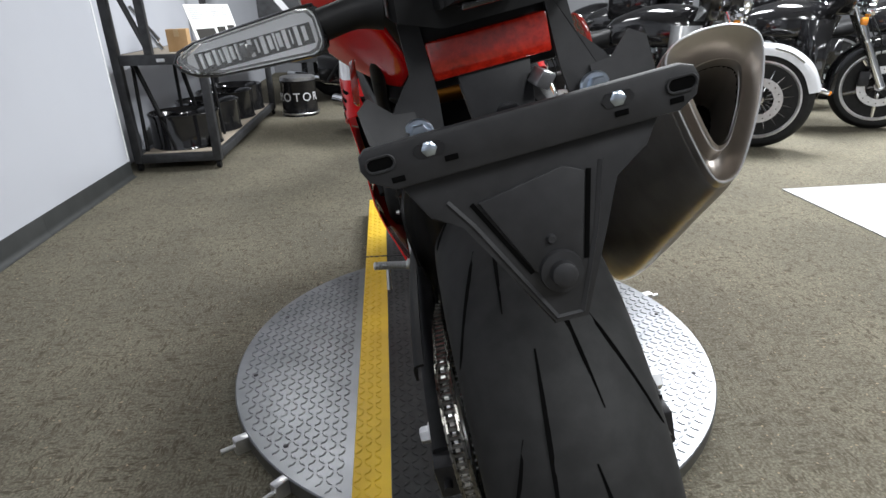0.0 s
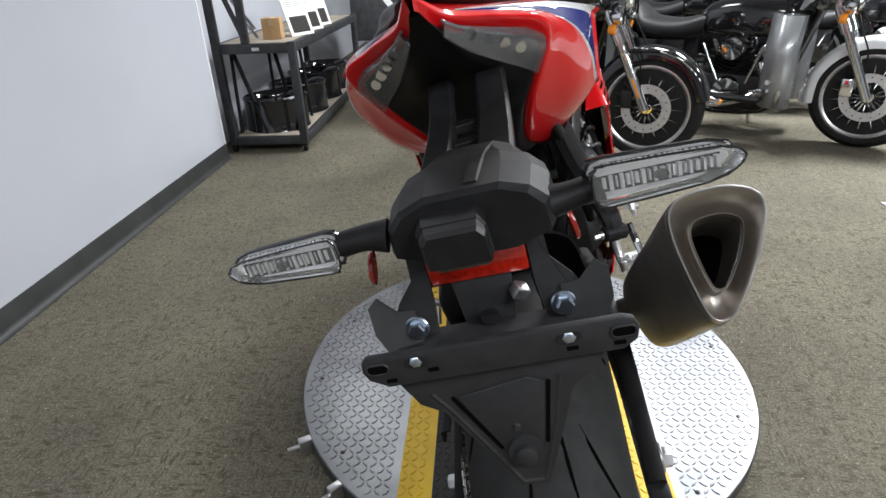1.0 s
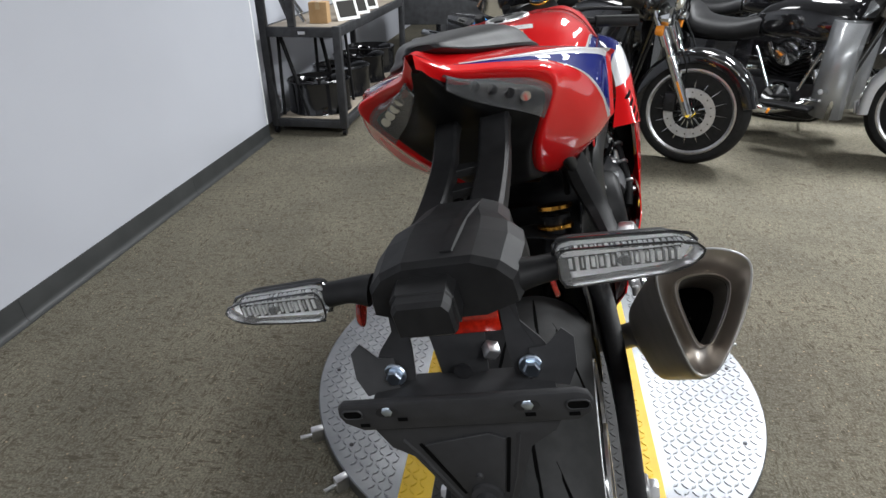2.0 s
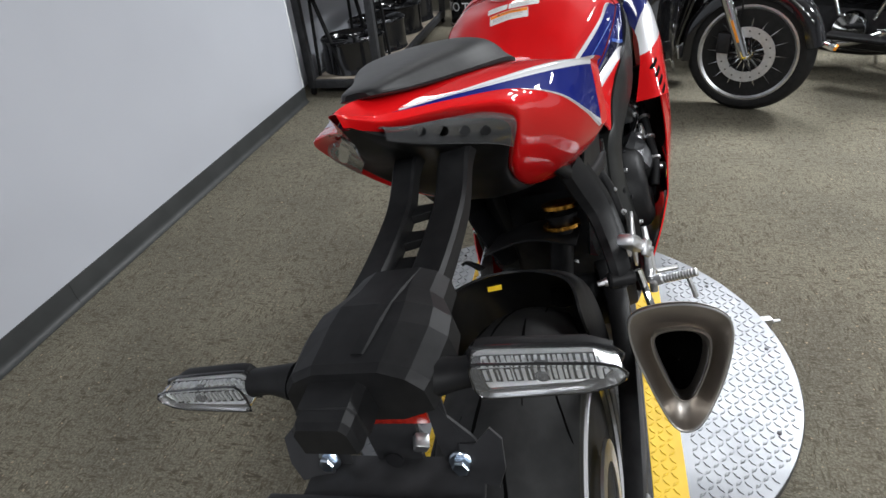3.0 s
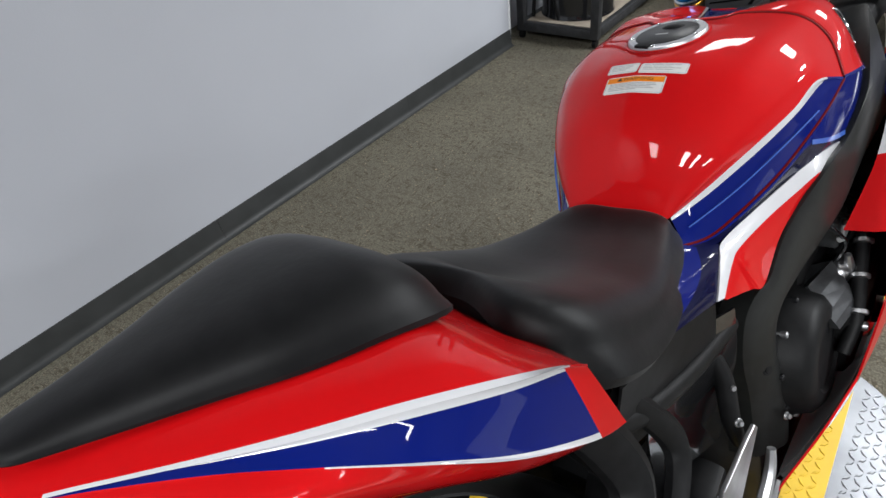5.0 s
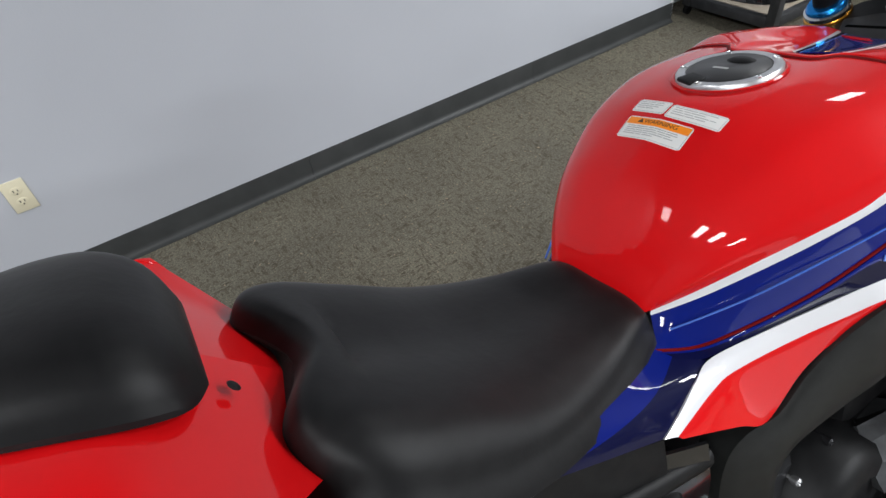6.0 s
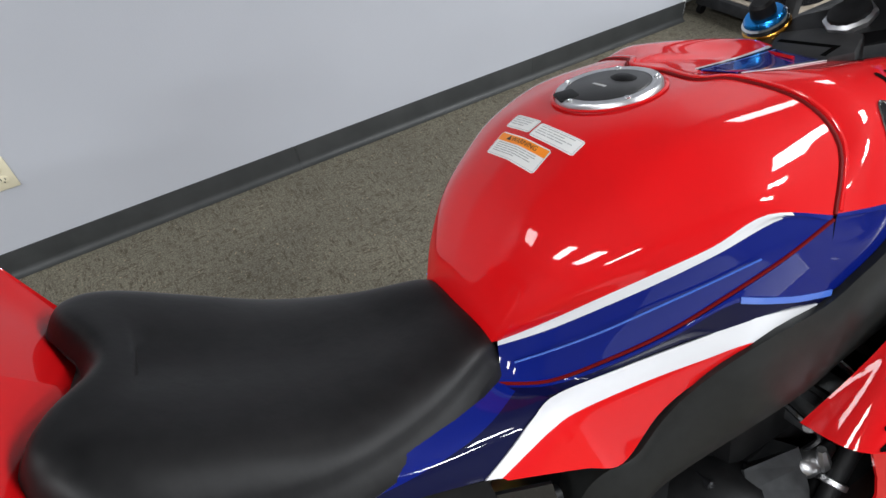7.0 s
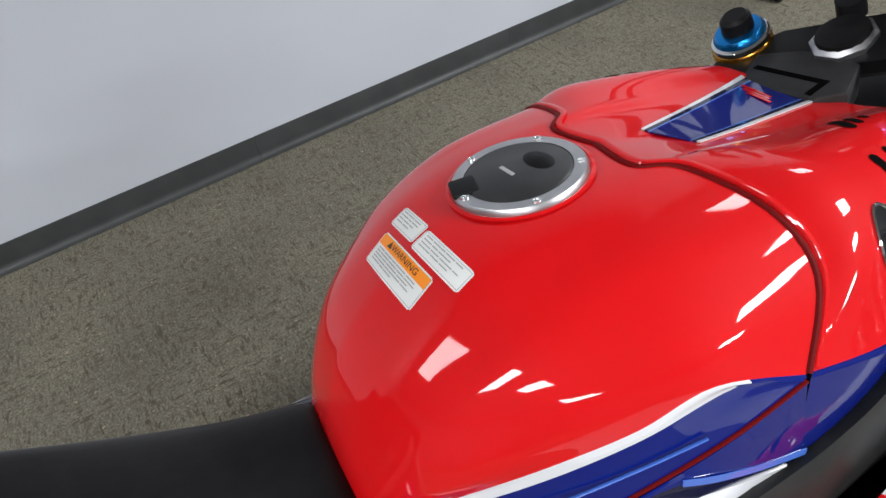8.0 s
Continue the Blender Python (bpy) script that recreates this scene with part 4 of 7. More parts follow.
def sticker(name, sheet, w, h):
    ob = part(name, sheet.patch(bmesh.new(), -w / 2, w / 2, -h / 2, h / 2, 0.0006, r=0.003, ny=16), LABEL, tank, "white warning label with fine black print")
    bm, b = bmesh.new(), 0.0013
    for x0, x1, y0, y1 in ((-w / 2 + b, w / 2 - b, h / 2 - 1.6 * b, h / 2 - 1.2 * b), (-w / 2 + b, w / 2 - b, -h / 2 + 1.2 * b, -h / 2 + 1.6 * b), (-w / 2 + b, -w / 2 + 1.4 * b, -h / 2 + 1.2 * b, h / 2 - 1.2 * b), (w / 2 - 1.4 * b, w / 2 - b, -h / 2 + 1.2 * b, h / 2 - 1.2 * b)):
        sheet.patch(bm, x0, x1, y0, y1, 0.0009, ny=2)
    part("label_border", bm, INK, ob, smooth=False)
    return ob


def print_lines(ob, sheet, width, top, step, lines, height=0.0011):
    bm = bmesh.new()
    for i, line in enumerate(lines):
        x = -width / 2
        for k, w in enumerate(line):   # words as short bars
            sheet.patch(bm, x, x + w * width, top - i * step - height, top - i * step, 0.0010, nx=3, ny=1)
            x += w * width + 0.0012
    part("fine_print", bm, INK, ob, smooth=False)


S1 = Sheet(-0.009, 0.685, 0.5, 0.87)
w1 = sticker("warning_label", S1, 0.083, 0.034)
part("label_header", S1.patch(bmesh.new(), -0.0400, 0.0400, 0.0045, 0.0153, 0.0010), LABELO, w1, "orange label header")
print_lines(w1, S1, 0.070, 0.0025, 0.0030, ((0.16, 0.22, 0.1, 0.2, 0.18), (0.1, 0.24, 0.2, 0.14, 0.2), (0.2, 0.12, 0.26, 0.22), (0.14, 0.2, 0.1, 0.24, 0.16), (0.24, 0.1, 0.2)))
text = bpy.data.curves.new("warning_text", "FONT")
text.body, text.size, text.align_x, text.align_y = "\u25b2WARNING", 0.0088, "CENTER", "CENTER"
tob = new("warning_text", text)
bpy.context.view_layer.update()
tme = bpy.data.meshes.new_from_object(tob)
bpy.data.objects.remove(tob)
for v in tme.vertices:
    v.co = S1.at(v.co.x, v.co.y + 0.0099, 0.0015)
tme.materials.append(mat("header_ink", (0.05, 0.03, 0.02), 0.5))
tob = new("header_text", tme)
tob.parent = w1
S2 = Sheet(-0.034, 0.7165, 0.5, 0.92)
w2 = sticker("fuel_label", S2, 0.044, 0.0215)
print_lines(w2, S2, 0.036, 0.0070, 0.0034, ((0.2, 0.3, 0.3), (0.34, 0.16, 0.3), (0.2, 0.3, 0.2), (0.3, 0.3)))
S3 = Sheet(0.0225, 0.7145, 0.5, 0.92)
w3 = sticker("battery_label", S3, 0.064, 0.0215)
print_lines(w3, S3, 0.054, 0.0070, 0.0034, ((0.16, 0.3, 0.22, 0.16), (0.2, 0.14, 0.3), (0.24, 0.2, 0.3, 0.12), (0.3, 0.2, 0.2)))

# side panels below the tank
for s in SIDES:
    FLANK = [
        [(0.088, 0.573, 0.835), (0.107, 0.615, 0.826), (0.1345, 0.664, 0.844), (0.1585, 0.714, 0.866), (0.1765, 0.764, 0.891), (0.189, 0.814, 0.913), (0.1958, 0.8590, 0.9350)],
        [(0.092, 0.576, 0.833), (0.110, 0.616, 0.825), (0.137, 0.667, 0.841), (0.160, 0.717, 0.862), (0.179, 0.768, 0.884), (0.190, 0.818, 0.866), (0.197, 0.868, 0.852)],
        [(0.112, 0.590, 0.826), (0.121, 0.620, 0.8235), (0.138, 0.678, 0.8335), (0.158, 0.730, 0.846), (0.175, 0.765, 0.854), (0.186, 0.80, 0.857), (0.194, 0.868, 0.843)],
    ]
    part("flank_panel", strips([flip(off, 1) for off in FLANK], [0, 1], s, 5, 4, thick=0.003), [BLUE, NAVY], bike, "blue and navy flank panel")
    PALE = [(0.1800, 0.772, 0.886), (0.1860, 0.795, 0.877), (0.1915, 0.832, 0.863), (0.1970, 0.872, 0.853)]
    part("pin_stripe", strips([[(x + 0.0012, y, z + dz) for x, y, z in PALE] for dz in (0.0035, -0.0035)], [0], s, 4, 2, thick=0.0008), PALEBLUE, bike, "pale blue stripe")
    A = [
        [(0.084, 0.576, 0.838), (0.099, 0.535, 0.848), (0.115, 0.490, 0.856), (0.131, 0.440, 0.866), (0.143, 0.352, 0.884)],
        [(0.100, 0.582, 0.831), (0.120, 0.545, 0.834), (0.132, 0.508, 0.838), (0.140, 0.455, 0.845), (0.146, 0.380, 0.861)],
        [(0.119, 0.607, 0.8225), (0.128, 0.580, 0.8195), (0.137, 0.550, 0.812), (0.143, 0.530, 0.808), (0.146, 0.516, 0.804)],
    ]
    part("side_panel", strips(A, [0, 1], s, 5, 4, thick=0.003), [BLUE, NAVY], bike, "blue and navy side panel below the seat")
    P = [
        [(0.146, 0.516, 0.804), (0.137, 0.550, 0.812), (0.128, 0.580, 0.8195), (0.1205, 0.613, 0.8225), (0.138, 0.678, 0.833), (0.162, 0.740, 0.847), (0.184, 0.80, 0.857), (0.194, 0.868, 0.843)],
        [(0.1485, 0.530, 0.799), (0.142, 0.562, 0.803), (0.137, 0.592, 0.807), (0.135, 0.625, 0.8085), (0.151, 0.690, 0.818), (0.172, 0.744, 0.830), (0.188, 0.786, 0.838), (0.186, 0.862, 0.805)],
        [(0.1495, 0.534, 0.795), (0.151, 0.572, 0.775), (0.152, 0.612, 0.753), (0.154, 0.655, 0.730), (0.160, 0.697, 0.778), (0.170, 0.735, 0.806), (0.183, 0.782, 0.826), (0.182, 0.862, 0.790)],
    ]
    part("side_panel", strips(P, [1, 0], s, 6, 4, thick=0.003), [RED, WHITE], bike, "white and red side panel")

# frame spars
for s in SIDES:
    U = [(0.170, 1.10, 0.962), (0.189, 1.02, 0.935), (0.203, 0.957, 0.900), (0.205, 0.925, 0.882), (0.203, 0.893, 0.866), (0.197, 0.860, 0.846), (0.191, 0.785, 0.840), (0.173, 0.735, 0.808), (0.161, 0.700, 0.772), (0.156, 0.668, 0.735), (0.147, 0.635, 0.725), (0.141, 0.612, 0.70), (0.139, 0.602, 0.65), (0.139, 0.606, 0.60), (0.143, 0.615, 0.53), (0.150, 0.605, 0.42)]
    W = [(0.215, 1.10, 0.80), (0.212, 1.02, 0.79), (0.206, 0.96, 0.775), (0.205, 0.93, 0.768), (0.204, 0.895, 0.76), (0.201, 0.85, 0.743), (0.190, 0.79, 0.722), (0.180, 0.755, 0.705), (0.172, 0.712, 0.690), (0.167, 0.685, 0.675), (0.165, 0.668, 0.65), (0.165, 0.664, 0.625), (0.166, 0.668, 0.59), (0.170, 0.678, 0.55), (0.178, 0.680, 0.505), (0.185, 0.66, 0.42)]
    rows = [[(x - 0.035, y + 0.004, z - 0.012) for x, y, z in U], U]
    for q, lift in ((0.06, 0.006), (0.30, 0.009), (0.75, 0.009), (0.95, 0.005)):
        rows.append([tuple(Vector(a).lerp(Vector(b), q) + Vector((lift, -0.3 * lift, 0.3 * lift))) for a, b in zip(U, W)])
    rows += [W, [(x - 0.03, y + 0.01, z - 0.01) for x, y, z in W]]
    spar = part("frame_spar", strips(rows, [0] * 7, s, 4, 2, thick=0.004), SATIN, bike, "satin dark grey frame spar")
    bolt_on(spar, (s * 0.164, 0.642, 0.585), (s, -0.3, 0.3), 0.007, 0.002, BLACK)
    bolt_on(spar, (s * 0.187, 0.648, 0.49), (s, -0.2, 0.2), 0.0045, 0.006, ALU, label="bright bolt")
    lug = part("frame_lug", tube(bmesh.new(), [(s * 0.120, 0.545, 0.700), (s * 0.140, 0.540, 0.650), (s * 0.152, 0.526, 0.595), (s * 0.158, 0.535, 0.540)], [0.010, 0.013, 0.013, 0.010], 10, 4), BLACK, bike, "black frame lug")
    for p in ((0.150, 0.536, 0.644), (0.163, 0.521, 0.597)):
        bolt_on(lug, (s * p[0], p[1], p[2]), (s, -0.5, 0.4), 0.0045, 0.006, ALU, label="bright bolt")
    part("under_seat_cover", strips([[(0.144, 0.520, 0.798), (0.141, 0.42, 0.838), (0.143, 0.30, 0.868)], [(0.138, 0.53, 0.74), (0.134, 0.42, 0.77), (0.128, 0.30, 0.80)], [(0.125, 0.54, 0.68), (0.12, 0.42, 0.70), (0.115, 0.30, 0.74)]], [0, 0], s, 4, 3, thick=0.003), BLACK, bike, "black cover below the seat")
    # black subframe cover between seat panel and spar
    part("subframe_cover", strips([[(0.13, 0.36, 0.735), (0.14, 0.45, 0.72), (0.155, 0.55, 0.69)], [(0.12, 0.35, 0.66), (0.13, 0.45, 0.63), (0.15, 0.56, 0.60)], [(0.10, 0.38, 0.55), (0.11, 0.45, 0.5), (0.12, 0.55, 0.45)]], [0, 0], s, 4, 3, thick=0.004), GLOSSBLACK, bike, "black inner panel")
    part("subframe_tube", tube(bmesh.new(), [(s * 0.10, 0.18, 0.80), (s * 0.125, 0.30, 0.725), (s * 0.14, 0.42, 0.69), (s * 0.145, 0.56, 0.66)], 0.011, 10, 5), BLACK, bike)

# engine: block, head, clutch cover and what hangs round it
bm = boxed(-0.165, 0.165, 0.62, 1.09, 0.25, 0.62, bevel=0.03)
engine = part("engine", bm, DARKMETAL, bike, "dark cast engine block")
part("cylinder_head", boxed(-0.165, 0.165, 0.80, 1.10, 0.60, 0.80, bevel=0.02), BLACK, engine, "black cylinder head")
FACET = speckle("cast_grey", (0.060, 0.062, 0.066), (0.085, 0.088, 0.092), 60, 0.34, 0.6, r2=0.46)
for s in SIDES:
    CM = Matrix.Translation((s * 0.15, 0.765, 0.515)) @ pose(0, 0, 0, 0, s * 84, 0)
    part("clutch_cover", spin(bmesh.new(), [(0.108, 0.0), (0.108, 0.022), (0.102, 0.030), (0.094, 0.052), (0.078, 0.064), (0.060, 0.066), (0.054, 0.061), (0.0, 0.063)], CM, 40), BLACK, engine, "round black clutch cover")
    for i in range(10):
        a = radians(36 * i)
        q = CM @ Vector((0.103 * math.cos(a), 0.103 * math.sin(a), 0.022))
        part("cover_bolt", spin(bmesh.new(), [(0.0055, -0.01), (0.0055, 0.009), (0.003, 0.011), (0.0, 0.009)], Matrix.Translation(q) @ pose(0, 0, 0, 0, s * 84, 0), 10), ALU if i % 3 == 0 else DARKMETAL, engine)
    part("case_facet", skin(bmesh.new(), [[(s * 0.172, 0.815, 0.612), (s * 0.190, 0.880, 0.622), (s * 0.150, 0.880, 0.60), (s * 0.150, 0.815, 0.59)], [(s * 0.205, 0.795, 0.580), (s * 0.218, 0.865, 0.590), (s * 0.150, 0.865, 0.57), (s * 0.150, 0.80, 0.56)], [(s * 0.222, 0.797, 0.552), (s * 0.232, 0.850, 0.556), (s * 0.150, 0.850, 0.54), (s * 0.150, 0.80, 0.54)]], 1, 2), FACET, engine, "angled grey engine case", smooth=False)
    part("engine_case", boxed(min(s * 0.14, s * 0.236), max(s * 0.14, s * 0.236), 0.82, 1.08, 0.42, 0.565, bevel=0.025), BLACK, engine, "black engine side case")
    part("throttle_body", boxed(min(s * 0.15, s * 0.196), max(s * 0.15, s * 0.196), 0.885, 0.945, 0.640, 0.690, bevel=0.006), FACET, engine, "grey throttle unit")
    part("throttle_plate", boxed(s * 0.199 - 0.003, s * 0.199 + 0.003, 0.897, 0.933, 0.650, 0.681, bevel=0.002), DISCSTEEL, engine)
    part("coolant_pipe", tube(bmesh.new(), [(s * 0.190, 0.985, 0.690), (s * 0.215, 0.960, 0.650), (s * 0.226, 0.900, 0.600), (s * 0.235, 0.845, 0.545), (s * 0.228, 0.800, 0.500)], 0.011, 10, 5), BLACK, engine, "black coolant hose")
    for k, (x, y, z, r, tilt) in enumerate(((0.222, 0.935, 0.630, 0.0125, 30), (0.228, 0.890, 0.592, 0.0125, 35), (0.235, 0.850, 0.550, 0.0130, 40))):
        part("hose_clamp", spin(bmesh.new(), [(r, -0.004), (r + 0.002, -0.003), (r + 0.002, 0.003), (r, 0.004)], along((s * x, y, z), (s * (x + 0.01), y - 0.05, z - 0.045)), 16), ALU, engine, "bright hose clamp")
    part("fitting", skin(bmesh.new(), [[(s * (0.200 + 0.014 * math.cos(a) * w), y, 0.600 + 0.014 * math.sin(a) * w) for a in (0.4, 1.4, 2.5, 3.6, 4.7, 5.6)] for y, w in ((0.868, 0.5), (0.876, 1.0), (0.898, 1.1), (0.910, 0.8), (0.926, 0.45))], 2, 3), ALU, engine, "bright cast fitting")
    part("fitting", tube(bmesh.new(), [(s * 0.205, 0.905, 0.570), (s * 0.212, 0.895, 0.600), (s * 0.210, 0.888, 0.632)], [0.007, 0.009, 0.005], 8, 4), ALU, engine, "bright cast fitting")
    part("fitting", rod(bmesh.new(), (s * 0.232, 0.838, 0.532), (s * 0.252, 0.842, 0.530), 0.008, bevel=0.002), ALU, engine, "bright cast fitting")
    for k in range(5):
        y0 = 0.86 + 0.045 * k
        part("cable", tube(bmesh.new(), [(s * 0.175, y0 - 0.02, 0.725 - 0.01 * (k % 2)), (s * (0.200 + 0.006 * (k % 3)), y0, 0.690), (s * 0.205, y0 + 0.03, 0.645), (s * 0.180, y0 + 0.03, 0.590)], 0.0035 + 0.0015 * (k % 2), 6, 5), BLACK if k % 2 else GLOSSBLACK, engine)
        part("cable_end", spin(bmesh.new(), [(0.0, 0.004), (0.005, 0.003), (0.006, -0.004), (0.0, -0.006)], Matrix.Translation((s * (0.202 + 0.006 * (k % 3)), y0 + 0.012, 0.672)) @ pose(0, 0, 0, 20 * k, s * 60, 0), 10), CHROME if k % 2 else DISCSTEEL, engine)

# fairings
for s in SIDES:
    Fp = [
        [(0.190, 1.120, 0.850), (0.205, 1.165, 0.880), (0.212, 1.230, 0.890), (0.19, 1.38, 0.88), (0.10, 1.56, 0.85)],
        [(0.225, 1.010, 0.832), (0.243, 1.060, 0.856), (0.264, 1.160, 0.868), (0.23, 1.37, 0.83), (0.13, 1.58, 0.80)],
        [(0.231, 0.920, 0.795), (0.2585, 0.948, 0.798), (0.283, 1.085, 0.800), (0.25, 1.34, 0.77), (0.14, 1.56, 0.73)],
        [(0.223, 0.880, 0.756), (0.263, 0.910, 0.764), (0.287, 1.060, 0.755), (0.26, 1.31, 0.70), (0.15, 1.51, 0.63)],
        [(0.210, 0.838, 0.711), (0.269, 0.858, 0.708), (0.289, 0.990, 0.670), (0.26, 1.26, 0.60), (0.16, 1.46, 0.51)],
    ]
    fair = part("side_fairing", strips(Fp, [1, 2, 0, 0], s, 6, 4, thick=0.003), [RED, BLUE, WHITE], bike, "glossy red side fairing with white and blue bands")
    HULL = BVHTree.FromPolygons([v.co.copy() for v in fair.data.vertices], [tuple(p.vertices) for p in fair.data.polygons])
    # vents are flat patches, the shade inside them painted black
    for i in range(4):
        q = i / 3
        bm = bmesh.new()
        grid = []
        for j in range(7):
            hw = 0.0046 * (0.35 if j == 0 else 0.8 if j == 6 else 1.0)
            y, z = 0.866 + 0.026 * q + 0.0075 * j, 0.709 + 0.058 * q + 0.0012 * j
            grid.append([bm.verts.new(laid(HULL, (s * 0.262, y + 0.15 * k * hw, z + k * hw), (s, -0.1, 0.12), 0.0008)) for k in (-1, 0, 1)])
        for j in range(6):
            for k in range(2):
                bm.faces.new((grid[j][k], grid[j + 1][k], grid[j + 1][k + 1], grid[j][k + 1]))
        part("vent_slot", bm, GROOVE, fair, "dark vent slot")
    Lo = [
        [(0.256, 0.757, 0.490), (0.264, 0.90, 0.50), (0.25, 1.15, 0.50)],
        [(0.233, 0.662, 0.458), (0.246, 0.86, 0.40), (0.23, 1.15, 0.38)],
        [(0.206, 0.580, 0.425), (0.205, 0.80, 0.31), (0.19, 1.12, 0.27)],
        [(0.188, 0.530, 0.395), (0.150, 0.75, 0.22), (0.13, 1.08, 0.18)],
    ]
    Mi = [
        [(0.268, 0.860, 0.708), (0.288, 0.985, 0.671), (0.282, 1.110, 0.635), (0.26, 1.26, 0.60)],
        [(0.270, 0.885, 0.590), (0.285, 0.980, 0.580), (0.281, 1.060, 0.567), (0.256, 1.20, 0.545)],
        [(0.257, 0.765, 0.492), (0.267, 0.870, 0.497), (0.269, 0.950, 0.503), (0.25, 1.15, 0.50)],
    ]
    part("middle_fairing", strips(Mi, [0, 0], s, 5, 4, thick=0.003), RED, bike, "glossy red middle fairing")
    part("lower_fairing", strips(Lo, [0, 0, 0], s, 5, 4, thick=0.003), RED, bike, "glossy red lower fairing")
for s in SIDES:
    part("radiator_shroud", boxed(min(s * 0.15, s * 0.270), max(s * 0.15, s * 0.270), 1.02, 1.07, 0.45, 0.73, bevel=0.01), BLACK, bike, "black radiator shroud")
part("radiator", boxed(-0.215, 0.215, 1.10, 1.16, 0.32, 0.80, bevel=0.01), BLACK, bike, "black radiator and shroud")

# muffler
TIP = [(-0.040, 0.046), (-0.022, 0.056), (0.012, 0.058), (0.038, 0.050), (0.046, 0.034), (0.038, -0.004), (0.018, -0.046), (0.004, -0.058), (-0.010, -0.054), (-0.024, -0.026), (-0.040, 0.020)]
E0, E1 = Vector((0.243, -0.106, 0.761)), Vector((0.222, 0.315, 0.405))
axis = (E1 - E0).normalized()
side_v = Vector((1, 0, 0))
side_v = (side_v - axis * side_v.dot(axis)).normalized()
up_v = side_v.cross(axis) * -1
if up_v.z < 0:
    up_v = -up_v
# the mouth stands nearly upright
MU = Vector((0.03, 0.16, 0.985)).normalized()
MS = Vector((0.995, -0.06, 0.0)).normalized()


def tip_ring(scale, off, k=1.0, shift=(0, 0)):
    return [tuple(E0 + axis * off + MS * (x * scale * 1.12 + shift[0]) + MU * (z * scale * 1.38 + shift[1])) for x, z in TIP]


def body_ring(t, scale):
    c = E0.lerp(E1, t)
    return [tuple(c + side_v * x * scale * 1.10 + up_v * z * scale * 1.12) for x, z in TIP]


muffler = part("muffler", skin(bmesh.new(), [tip_ring(1.0, 0.004), tip_ring(1.04, 0.02), body_ring(0.25, 1.10), body_ring(0.5, 1.12), body_ring(0.75, 1.10), body_ring(0.92, 0.95), body_ring(1.0, 0.65), body_ring(1.005, 0.02)], 4, 5, caps=False), TITAN, bike, "brushed titanium muffler")
bm = skin(bmesh.new(), [tip_ring(1.0, 0.004), tip_ring(1.0, -0.006), tip_ring(0.96, -0.008), tip_ring(0.80, 0.010), tip_ring(0.60, 0.024, shift=(0.002, 0.006)), tip_ring(0.585, 0.004, shift=(0.002, 0.006)), tip_ring(0.53, 0.004, shift=(0.002, 0.006)), tip_ring(0.52, 0.09, shift=(0.002, 0.006))], 4, 3, caps=False)
part("muffler_tip", bm, speckle("tip_metal", (0.40, 0.37, 0.335), (0.47, 0.435, 0.40), 20, 0.36, 1.0, r2=0.46), muffler, "brown-grey flared muffler mouth")
for scale, off, shift, r in ((0.985, -0.0085, (0, 0), 0.0012), (0.56, 0.0035, (0.002, 0.006), 0.0018)):
    part("mouth_edge", tube(bmesh.new(), tip_ring(scale, off, shift=shift), r, 6, 4, closed=True), ALU, muffler, "bright rolled edge")
# the shade inside the mouth is painted on as a black lining
part("muffler_bore", skin(bmesh.new(), [tip_ring(0.528, 0.007, shift=(0.002, 0.006)), tip_ring(0.515, 0.09, shift=(0.002, 0.006)), tip_ring(0.02, 0.091, shift=(0.002, 0.006))], 3, 2, caps=False), GROOVE, muffler, "bore painted black for its inner shade")
part("exhaust_pipe", tube(bmesh.new(), [tuple(E1 - axis * 0.02), (0.20, 0.40, 0.37), (0.12, 0.50, 0.28), (0.05, 0.64, 0.22)], [0.034, 0.03, 0.027, 0.027], 14, 6), TITAN, bike)

